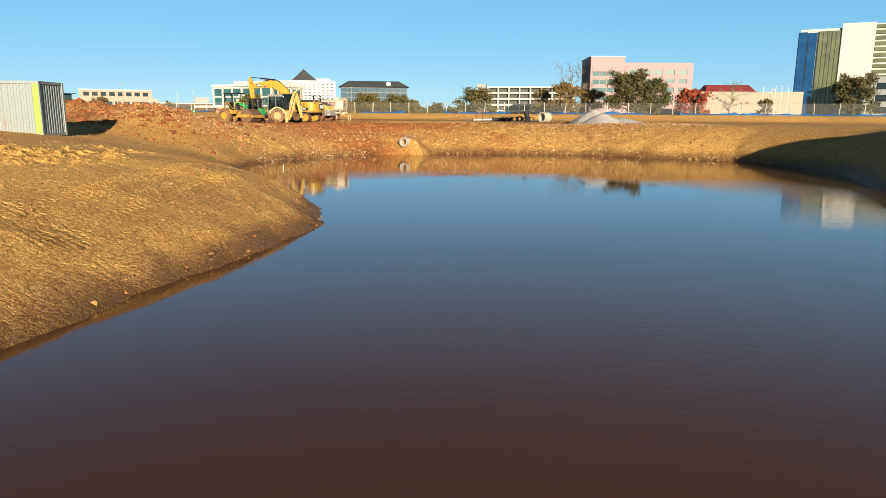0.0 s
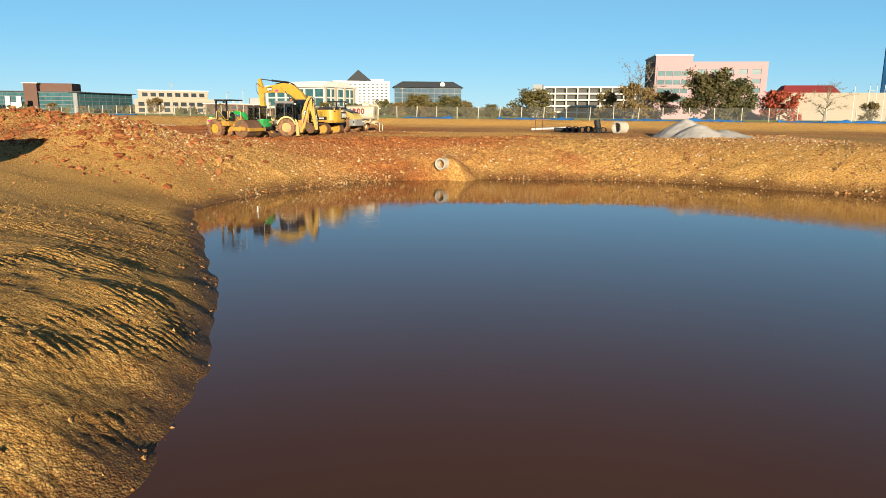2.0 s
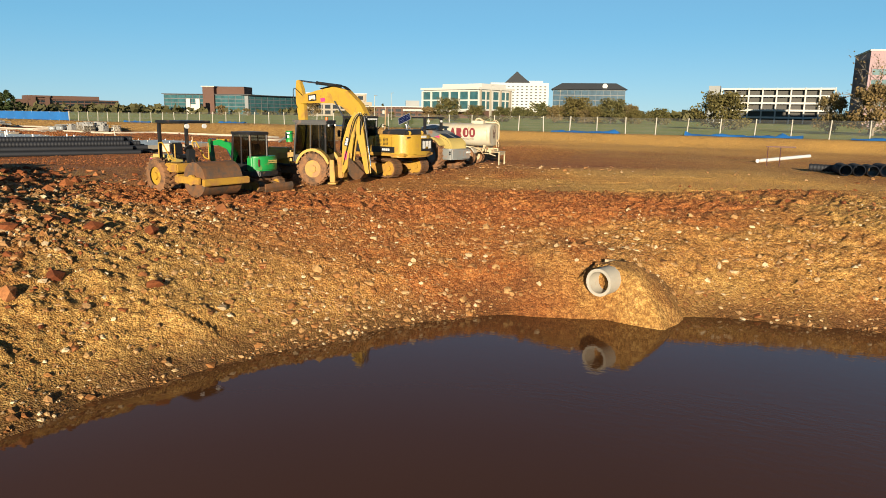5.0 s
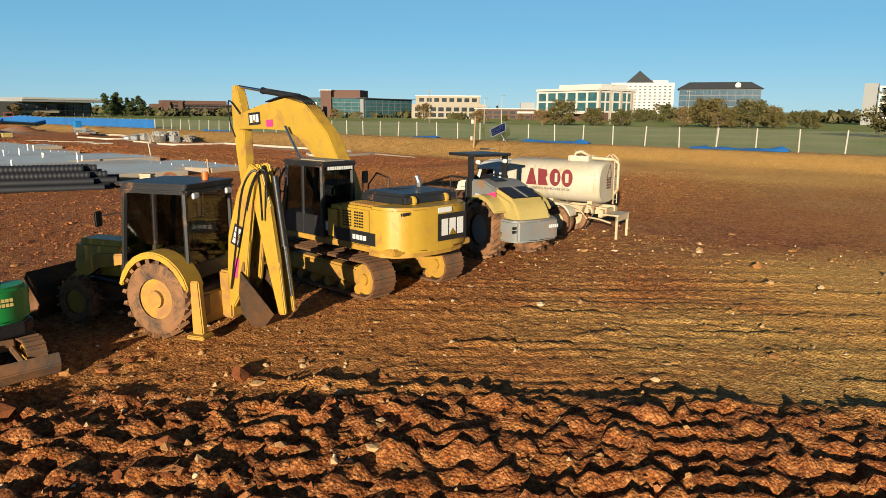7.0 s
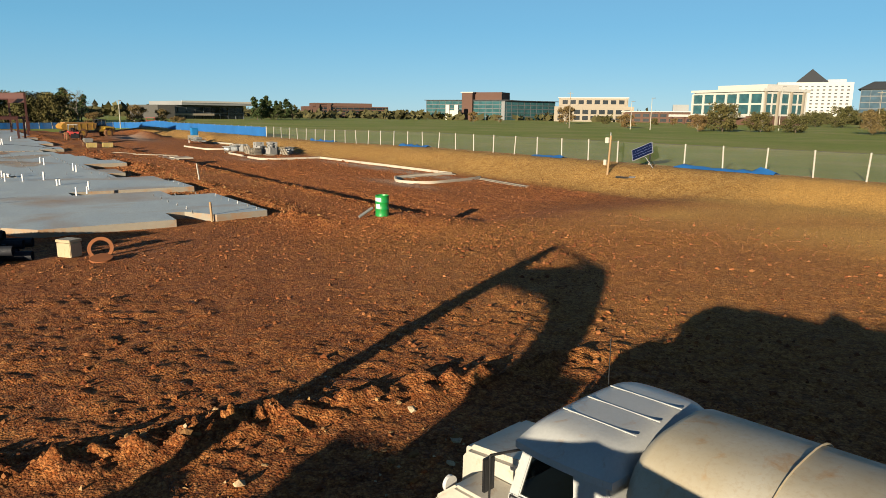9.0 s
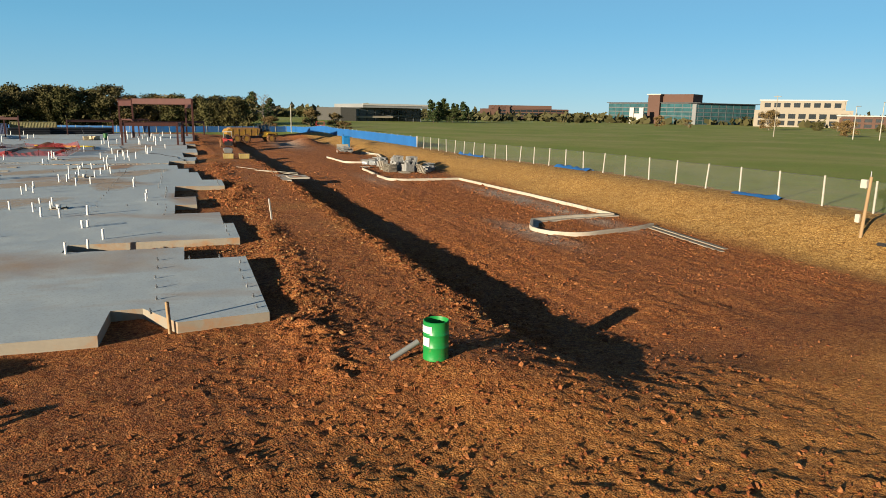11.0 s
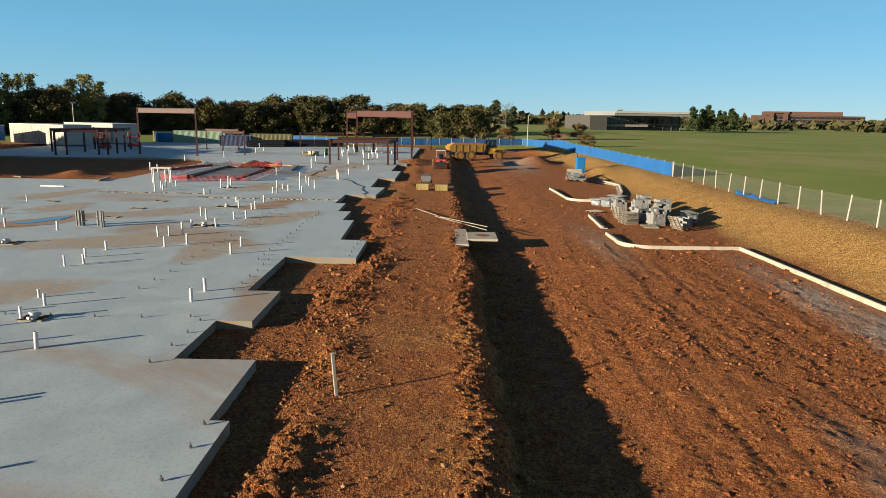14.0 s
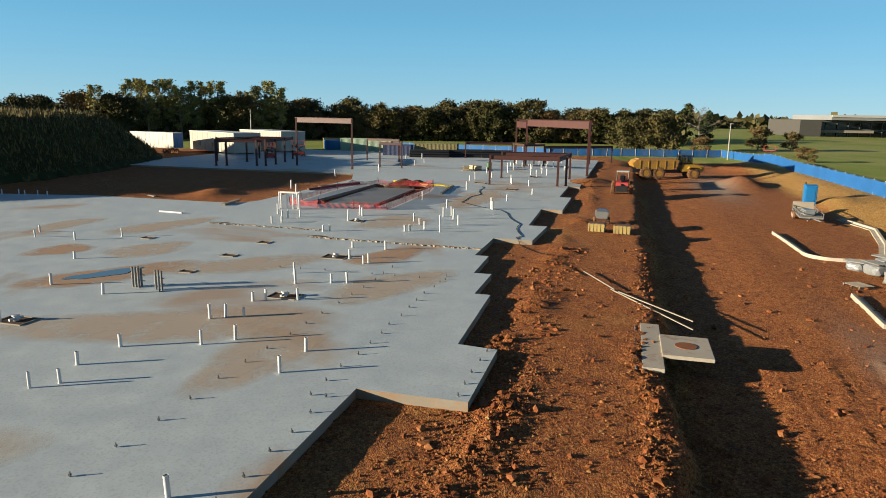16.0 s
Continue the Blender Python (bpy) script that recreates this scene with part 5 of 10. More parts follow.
    box(bm, (1.46, -1.36, 2.4), (0.06, 0.22, 0.34), bevel=0.02)
    part("mirror", bm, BLACK, e)
    # cab on the left
    cab_shell(e, -0.12, 1.55, 0.42, 1.36, 1.22, 2.9, 0.25, 0.06, belt=0.5)
    word_bars(e, "lettering", rear_m(-0.23, 0.89, 2.86), 0.78, 0.11, 11, WHITE)
    bm = bmesh.new()
    box(bm, (0.45, 0.9, 3.02), (1.0, 0.62, 0.03), bevel=0.01)
    part("roof_hatch", bm, WEATHERED, e, "dusty roof hatch")
    bm = bmesh.new()
    box(bm, (1.5, 1.55, 2.1), (0.06, 0.2, 0.34), bevel=0.02)
    rod(bm, (1.45, 1.38, 2.2), (1.5, 1.5, 2.2), 0.015, 6)
    part("mirror", bm, BLACK, e)
    bm = bmesh.new()
    box(bm, (-0.45, 1.0, 1.6), (0.55, 0.66, 0.85), bevel=0.1)
    part("cab_rear_panel", bm, YELLOW, e, smooth=True)
    # boom, stick and bucket
    bm = bmesh.new()
    arm(bm, [(0.35, 1.55), (0.9, 2.45), (1.6, 3.35), (2.4, 3.95), (3.2, 4.12), (4.4, 4.02), (5.75, 3.85)], [0.22, 0.33, 0.42, 0.46, 0.43, 0.34, 0.22], -0.12, 0.42)
    boom = part("boom", bm, YELLOW, e, "yellow curved boom", True)
    for y, lf in ((0.10, True), (-0.34, False)):
        maker_mark(boom, side_m(4.75, y, 3.97, lf, 4 if lf else -4), 0.62, 0.36)
        plate(boom, "sticker", side_m(3.95, y, 3.85, lf, 4 if lf else -4), 0.34, 0.2, PINK)
    bm = bmesh.new()
    arm(bm, [(5.95, 4.95), (5.9, 4.45), (5.8, 3.8), (5.68, 2.6), (5.5, 1.15)], [0.10, 0.24, 0.30, 0.22, 0.13], -0.12, 0.30)
    stick = part("stick", bm, YELLOW, e, "yellow stick arm hanging upright", True)
    ram(e, (2.75, -0.12, 4.58), (5.92, -0.12, 4.92), 0.085)
    for y in (0.24, -0.48):
        ram(e, (1.05, y, 1.35), (2.95, y, 3.78), 0.08)
    ram(stick, (6.08, -0.12, 4.2), (5.72, -0.12, 1.6), 0.07)
    bucket(e, [(4.55, 1.05), (4.35, 0.62), (4.45, 0.25), (4.8, 0.05), (5.25, 0.12), (5.6, 0.5), (5.62, 1.0), (5.4, 1.2)], -0.62, 0.38, 5)
    hoses(boom, [[(0.5, y, 2.3), (1.35, y, 3.45), (2.3, y, 4.42), (3.1, y, 4.62), (4.2, y, 4.45)] for y in (-0.28, -0.2, -0.12, -0.04, 0.04)] + [[(5.5, 0.12, 4.1), (6.15, 0.1, 4.5), (6.25, 0.05, 3.9), (5.95, 0.05, 3.4)]])


def build_backhoe():
    b = machine("backhoe_loader", "muddy yellow backhoe loader with folded digging arm", "backhoe loader", -17.95, 65.15, 194, (0.84, 0.84, 0.88))
    for y in (-0.9, 0.9):
        bm = bmesh.new()
        wheel_mesh(bm, (0, y, 0.72), 0.72, 0.48, lug=0.06, lugs=20)
        w = part("rear_wheel", bm, RUBBER, b, "mud-caked rear tyre", True)
        bm = bmesh.new()
        rod(bm, (0, y - 0.16, 0.72), (0, y + 0.16, 0.72), 0.42, 24)
        rod(bm, (0, y - 0.24, 0.72), (0, y + 0.24, 0.72), 0.17, 16)
        part("rim", bm, YELLOW_MUDDY, w, "muddy yellow rim")
        bm = bmesh.new()
        wheel_mesh(bm, (2.15, y * 0.95, 0.46), 0.46, 0.34, lug=0.04, lugs=16)
        w = part("front_wheel", bm, RUBBER, b, smooth=True)
        bm = bmesh.new()
        rod(bm, (2.15, y * 0.95 - 0.12, 0.46), (2.15, y * 0.95 + 0.12, 0.46), 0.25, 20)
        part("rim", bm, YELLOW_MUDDY, w)
        bm = bmesh.new()
        prof = [(0.82 * math.cos(radians(a)), 0.72 + 0.88 * math.sin(radians(a))) for a in range(15, 171, 15)]
        arm(bm, prof, [0.05] * len(prof), y, 0.52)
        part("mudguard", bm, YELLOW, b, smooth=True)
    bm = bmesh.new()
    box(bm, (1.0, 0, 0.62), (3.2, 0.8, 0.42), bevel=0.05)
    box(bm, (-0.75, 0, 0.62), (0.5, 1.9, 0.5), bevel=0.05)
    part("chassis", bm, STEEL_MUD, b)
    bm = bmesh.new()
    box(bm, (2.05, 0, 1.25), (1.5, 0.86, 0.75), bevel=0.12, taper=(0.9, 0.85))
    part("engine_hood", bm, YELLOW, b, smooth=True)
    cab_shell(b, -0.55, 1.05, -0.74, 0.74, 1.02, 2.72, 0.18, 0.055, belt=0.32)
    bm = bmesh.new()
    box(bm, (0.2, 0.0, 2.87), (1.75, 1.62, 0.07), bevel=0.03)
    part("roof_cap", bm, BLACK, b, "sun-bleached dark roof")
    for y in (-0.55, 0.55):
        bm = bmesh.new()
        box(bm, (-0.68, y, 2.68), (0.06, 0.2, 0.12), bevel=0.02)
        part("work_light", bm, WHITE, b)
    bm = bmesh.new()
    rod(bm, (-0.3, -0.3, 2.9), (-0.3, -0.3, 3.06), 0.07, 12)
    part("beacon", bm, ORANGE, b, "orange beacon")
    bm = bmesh.new()
    box(bm, (1.3, 1.05, 2.2), (0.05, 0.2, 0.3), bevel=0.02)
    rod(bm, (1.0, 0.76, 2.3), (1.3, 1.0, 2.25), 0.015, 5)
    part("mirror", bm, BLACK, b)
    # loader
    for y in (-0.55, 0.55):
        bm = bmesh.new()
        arm(bm, [(0.95, 1.35), (1.9, 1.25), (2.9, 0.55)], [0.10, 0.14, 0.10], y, 0.14)
        part("loader_arm", bm, YELLOW_MUDDY, b, smooth=True)
        ram(b, (1.3, y, 0.8), (2.5, y, 0.95), 0.055)
    bucket(b, [(3.75, 0.05), (3.1, 0.05), (2.95, 0.35), (3.0, 0.75), (3.25, 1.02)], -1.15, 1.15, 8)
    # stabiliser legs
    for y in (-1.05, 1.05):
        bm = bmesh.new()
        arm(bm, [(-0.95, 1.15), (-0.98, 0.12)], [0.10, 0.13], y, 0.16)
        box(bm, (-0.98, y, 0.08), (0.4, 0.36, 0.08), bevel=0.02)
        part("stabiliser", bm, YELLOW_MUDDY, b)
    # hoe, swung a little and folded up
    sw = pose(-1.1, 0.15, 0, 0, 0, -10)

    def swung(ob):
        ob.data.transform(sw)
        return ob

    bm = bmesh.new()
    box(bm, (-0.1, 0, 0.75), (0.34, 0.5, 0.95), bevel=0.04)
    box(bm, (0.1, 0, 0.55), (0.2, 1.5, 0.6), bevel=0.03)
    swung(part("swing_post", bm, YELLOW_MUDDY, b))
    for y in (-0.2, 0.2):
        bm = bmesh.new()
        arm(bm, [(-0.2, 0.55), (-0.45, 1.1), (-0.52, 1.9), (-0.72, 2.7), (-1.0, 3.28)], [0.12, 0.24, 0.28, 0.20, 0.12], y, 0.10)
        swung(part("hoe_boom", bm, YELLOW, b, "yellow hoe boom plates", True))
    for y in (-0.13, 0.13):
        bm = bmesh.new()
        arm(bm, [(-0.95, 3.3), (-1.12, 2.5), (-1.32, 1.5), (-1.5, 0.5)], [0.12, 0.20, 0.15, 0.09], y, 0.09)
        swung(part("hoe_stick", bm, YELLOW, b, "yellow hoe stick", True))
    maker = [(-0.5, 0.255, 1.95)]
    for x, y, z in maker:
        m = sw @ side_m(x, y, z, True, 70)
        maker_mark(b, m, 0.42, 0.24)
        plate(b, "sticker", sw @ side_m(-0.42, 0.255, 1.32, True, 78), 0.4, 0.14, PINK)
    for a, c, r in (((-0.30, 0, 1.2), (-0.8, 0, 2.95), 0.07), ((-1.3, 0, 3.1), (-1.62, 0, 0.85), 0.06)):
        ram(b, sw @ Vector(a), sw @ Vector(c), r)
    bmk = [(-0.62, 1.28), (-0.55, 0.85), (-0.62, 0.45), (-0.9, 0.22), (-1.2, 0.28), (-1.45, 0.55)]
    obs = set(bpy.data.objects)
    bucket(b, bmk, -0.34, 0.34, 5)
    for o in set(bpy.data.objects) - obs:
        swung(o)
    hs = [[(-0.3, y, 0.9), (-0.6, y * 1.4, 1.8), (-0.95, y * 1.8, 2.9), (-1.25, y * 1.5, 3.2), (-1.2, y, 2.3)] for y in (-0.28, -0.14, 0.14, 0.28)]
    hoses(b, [[sw @ Vector(p) for p in line] for line in hs])


def build_mini():
    g = machine("mini_excavator", "small green excavator with black cab and blade", "excavator", -18.75, 61.95, 170, (0.84, 0.84, 0.86))
    for y in (-0.62, 0.62):
        track(g, y, 1.02, 0.27, 0.32, 30)
    bm = bmesh.new()
    box(bm, (0, 0, 0.42), (0.9, 0.95, 0.26), bevel=0.04)
    rod(bm, (0, 0, 0.5), (0, 0, 0.66), 0.34, 18)
    part("undercarriage", bm, STEEL_MUD, g)
    bm = bmesh.new()
    plan = [(0.85, -0.72), (-0.55, -0.76), (-0.82, -0.55), (-0.92, 0), (-0.82, 0.55), (-0.55, 0.76), (0.85, 0.72)]
    prism(bm, plan, 0.64, 0.86, "z", 0.03)
    part("lower_body", bm, BLACK, g)
    bm = bmesh.new()
    prism(bm, [(-0.2, -0.74), (-0.55, -0.74), (-0.80, -0.52), (-0.9, 0), (-0.80, 0.52), (-0.55, 0.74), (-0.2, 0.74)], 0.86, 1.48, "z", 0.06)
    body = part("rear_body", bm, GREEN_PAINT, g, "bright green rear body", True)
    word_bars(body, "lettering", rear_m(-0.93, -0.12, 1.26), 0.5, 0.16, 8, PALE_YELLOW, 2)
    plate(body, "tail_light", rear_m(-0.80, 0.58, 1.22) @ pose(0, 0, 0.02), 0.09, 0.3, RED)
    cab_shell(g, -0.42, 0.78, -0.30, 0.68, 0.9, 2.40, 0.15, 0.05, belt=0.25)
    bm = bmesh.new()
    box(bm, (0.35, -0.55, 1.05), (0.7, 0.34, 0.4), bevel=0.05)
    part("side_body", bm, GREEN_PAINT, g)
    bm = bmesh.new()
    arm(bm, [(0.85, 0.75), (1.15, 1.35), (1.5, 1.85), (2.15, 2.0), (2.75, 1.92)], [0.10, 0.14, 0.15, 0.12, 0.08], 0.1, 0.2)
    part("boom", bm, GREEN_PAINT, g, "green boom", True)
    bm = bmesh.new()
    arm(bm, [(2.9, 2.1), (2.8, 1.85), (2.72, 1.2), (2.65, 0.75)], [0.06, 0.11, 0.09, 0.06], 0.1, 0.16)
    part("stick", bm, DARK_GREEN, g, smooth=True)
    ram(g, (1.0, 0.1, 0.7), (1.75, 0.1, 1.72), 0.05)
    ram(g, (1.6, 0.1, 2.1), (2.88, 0.1, 2.12), 0.045)
    bucket(g, [(2.15, 0.75), (2.1, 0.35), (2.3, 0.06), (2.62, 0.1), (2.78, 0.45), (2.68, 0.75)], -0.16, 0.36, 4)
    bm = bmesh.new()
    arm(bm, [(-1.38, 0.02), (-1.45, 0.2), (-1.40, 0.38)], [0.02, 0.03, 0.02], 0, 1.7)
    for y in (-0.35, 0.35):
        rod(bm, (-0.6, y, 0.38), (-1.4, y, 0.2), 0.05, 6)
    part("blade", bm, STEEL_MUD, g, "dirty steel dozer blade")


def rops(parent, x0, x1, y0, y1, z0, z1, over=0.3):
    for y in (y0, y1):
        bm = bmesh.new()
        box(bm, (x0, y, (z0 + z1) / 2), (0.14, 0.12, z1 - z0), bevel=0.02)
        part("canopy_post", bm, BLACK, parent)
    bm = bmesh.new()
    box(bm, ((x0 + x1) / 2 + over * 0.3, (y0 + y1) / 2, z1 + 0.05), (x1 - x0 + 2 * over, y1 - y0 + 0.2, 0.12), bevel=0.05)
    part("canopy", bm, BLACK, parent, "black flat canopy")


def drum(parent, x, r, w):
    bm = bmesh.new()
    rod(bm, (x, -w / 2, r), (x, w / 2, r), r, 48)
    d = part("drum", bm, STEEL_MUD, parent, "soil-covered smooth steel drum", True)
    bm = bmesh.new()
    for y in (-w / 2 - 0.12, w / 2 + 0.12):
        box(bm, (x - 0.25, y, r * 0.98), (r * 2.3, 0.14, 0.26), bevel=0.03)
        rod(bm, (x, y - 0.05, r), (x, y + 0.05, r), 0.2, 14)
    box(bm, (x + r + 0.14, 0, r * 0.92), (0.16, w + 0.4, 0.26), bevel=0.03)
    box(bm, (x - r - 0.14, 0, r * 1.0), (0.18, w + 0.4, 0.34), bevel=0.03)
    return bm


def build_yellow_roller():
    r = machine("road_roller", "muddy yellow soil roller with black canopy and open seat", "roller", -20.5, 59.65, -13, (0.86, 0.86, 0.88))
    bm = drum(r, 2.5, 0.66, 1.75)
    part("drum_frame", bm, YELLOW_MUDDY, r)
    for y in (-0.72, 0.72):
        bm = bmesh.new()
        wheel_mesh(bm, (0, y, 0.66), 0.66, 0.46, lug=0.06, lugs=18)
        w = part("rear_wheel", bm, RUBBER, r, smooth=True)
        bm = bmesh.new()
        rod(bm, (0, y - 0.14, 0.66), (0, y + 0.14, 0.66), 0.36, 22)
        rod(bm, (0, y - 0.23, 0.66), (0, y + 0.23, 0.66), 0.15, 14)
        part("rim", bm, YELLOW, w, "yellow rim")
    bm = bmesh.new()
    box(bm, (-0.55, 0, 1.15), (1.5, 0.95, 0.62), bevel=0.12, taper=(0.85, 0.8))
    part("engine_hood", bm, PALE_YELLOW, r, smooth=True)
    bm = bmesh.new()
    box(bm, (0.75, 0, 1.02), (1.0, 1.5, 0.34), bevel=0.05)
    box(bm, (1.35, 0, 0.75), (0.5, 0.5, 0.5), bevel=0.04)
    part("operator_platform", bm, YELLOW_MUDDY, r)
    bm = bmesh.new()
    box(bm, (0.45, 0, 1.42), (0.45, 0.5, 0.14), bevel=0.04)
    box(bm, (0.22, 0, 1.7), (0.14, 0.5, 0.5), bevel=0.05)
    part("seat", bm, BLACK_PLASTIC, r)
    bm = bmesh.new()
    box(bm, (1.12, 0, 1.45), (0.16, 0.34, 0.55), bevel=0.03)
    rod(bm, (1.0, 0, 1.72), (0.96, 0, 1.76), 0.19, 18)
    part("steering_column", bm, BLACK, r)
    for y in (-0.78, 0.78):
        bm = bmesh.new()
        tube(bm, [(0.15, y, 1.2), (0.15, y, 1.95), (0.4, y, 1.98), (0.95, y, 1.35), (1.22, y, 1.3), (1.22, y, 1.95)], 0.026, 6)
        part("grab_rail", bm, YELLOW, r)
    rops(r, 0.02, 0.02, -0.62, 0.62, 1.25, 2.7, 0.0)
    bm = bmesh.new()
    box(bm, (0.72, 0, 2.78), (1.65, 1.5, 0.10), bevel=0.04)
    part("canopy_roof", bm, BLACK, r)
    for y in (-0.4, 0.4):
        bm = bmesh.new()
        rod(bm, (1.50, y, 2.62), (1.58, y, 2.62), 0.09, 14)
        part("work_light", bm, WHITE, r)
    plate(r, "sticker", side_m(-0.9, -0.44, 1.2, False), 0.3, 0.2, PINK)


def build_grey_roller():
    r = machine("road_roller", "grey and pale yellow soil roller with black canopy", "roller", -15.6, 73.3, 155, (0.90, 0.90, 0.95))
    bm = drum(r, 2.85, 0.75, 2.1)
    part("drum_frame", bm, GREY_PAINT, r)
    for y in (-0.82, 0.82):
        bm = bmesh.new()
        wheel_mesh(bm, (0, y, 0.76), 0.76, 0.58, lug=0.05, lugs=18)
        w = part("rear_wheel", bm, RUBBER, r, "large mud-caked tyre", True)
        bm = bmesh.new()
        rod(bm, (0, y - 0.16, 0.76), (0, y + 0.16, 0.76), 0.42, 22)
        part("rim", bm, GREY_PAINT, w)
    bm = bmesh.new()
    prism(bm, [(0.85, 1.05), (0.85, 1.95), (0.35, 2.0), (-0.9, 1.62), (-1.22, 1.2), (-1.22, 0.95)], -0.62, 0.62, "y", 0.10)
    hood = part("engine_hood", bm, PALE_YELLOW, r, "pale yellow sloping hood", True)
    bm = bmesh.new()
    prism(bm, [(0.95, 1.06), (0.95, 2.02), (0.36, 2.03), (-0.18, 1.87), (0.1, 1.45), (0.5, 1.05)], -0.64, 0.64, "y", 0.04)
    part("hood_shoulder", bm, GREY_PAINT, r, smooth=True)
    word_bars(r, "lettering", side_m(0.55, 0.65, 1.62), 0.32, 0.09, 5, WHITE)
    word_bars(r, "lettering", rear_m(-1.36, -0.55, 0.92), 0.36, 0.12, 5, WHITE)
    bm = bmesh.new()
    box(bm, (-0.50, 0, 1.762), (0.72, 1.02, 0.03), (0, -16.9, 0), bevel=0.01)
    grille = part("hood_grille", bm, BLACK_PLASTIC, hood, "black louvred rear grille")
    for i in range(5):
        x = -0.22 - 0.14 * i
        for y in (-0.25, 0.25):
            bm = bmesh.new()
            box(bm, (x, y, 1.795 + (x + 0.22 - 0.19 + 0.13) * 0.304 + 0.07), (0.05, 0.44, 0.02), (0, -38, 0), bevel=0.006)
            part("grille_slat", bm, GREY_PAINT, grille)
    bm = bmesh.new()
    box(bm, (-0.50, 0, 1.785), (0.72, 0.06, 0.02), (0, -16.9, 0))
    part("grille_bar", bm, GREY_PAINT, grille)
    bm = bmesh.new()
    box(bm, (0.35, 0.1, 2.03), (0.3, 0.4, 0.03), (0, -8, 0), bevel=0.01)
    part("air_intake", bm, BLACK_PLASTIC, hood)
    bm = bmesh.new()
    prism(bm, [(-0.55, -0.85), (-1.15, -0.85), (-1.35, -0.7), (-1.38, 0), (-1.35, 0.7), (-1.15, 0.85), (-0.55, 0.85)], 0.55, 1.12, "z", 0.05)
    bump = part("rear_bumper", bm, GREY_PAINT, r, "grey counterweight bumper", True)
    word_bars(bump, "lettering", rear_m(-1.30, 0.76, 0.9), 0.26, 0.2, 4, BLACK, 2)
    for y in (-0.8, 0.8):
        bm = bmesh.new()
        prof = [(0.86 * math.cos(radians(a)), 0.76 + 0.9 * math.sin(radians(a))) for a in range(40, 150, 15)]
        arm(bm, prof, [0.04] * len(prof), y, 0.5)
        part("mudguard", bm, PALE_YELLOW, r, smooth=True)
    plate(r, "sticker", side_m(-0.10, 0.70, 1.62, True, 12), 0.46, 0.24, PINK)
    bm = bmesh.new()
    box(bm, (1.35, 0, 1.15), (0.95, 1.5, 0.3), bevel=0.04)
    part("operator_platform", bm, GREY_PAINT, r)
    bm = bmesh.new()
    box(bm, (1.2, 0, 1.55), (0.5, 0.5, 0.16), bevel=0.04)
    box(bm, (0.98, 0, 1.85), (0.14, 0.48, 0.55), bevel=0.05)
    part("seat", bm, BLACK_PLASTIC, r)
    bm = bmesh.new()
    box(bm, (1.8, 0, 1.6), (0.22, 0.4, 0.6), bevel=0.04)
    rod(bm, (1.66, 0, 1.9), (1.62, 0, 1.94), 0.2, 18)
    part("steering_console", bm, BLACK, r)
    for y in (-0.76, 0.76):
        bm = bmesh.new()
        tube(bm, [(1.0, y, 1.3), (1.0, y, 2.05), (1.85, y, 2.05), (1.85, y, 1.3)], 0.025, 6)
        part("grab_rail", bm, BLACK, r)
        bm = bmesh.new()
        box(bm, (0.98, y * 0.83, 1.9), (0.16, 0.14, 1.5), bevel=0.02)
        part("canopy_post", bm, BLACK, r)
    bm = bmesh.new()
    box(bm, (1.42, 0, 2.68), (1.42, 1.40, 0.08), bevel=0.035)
    part("canopy", bm, BLACK, r, "black flat canopy")
    for y in (-0.5, 0.5):
        bm = bmesh.new()
        rod(bm, (0.86, y, 2.5), (0.78, y, 2.5), 0.06, 14)
        part("work_light", bm, WHITE, r)


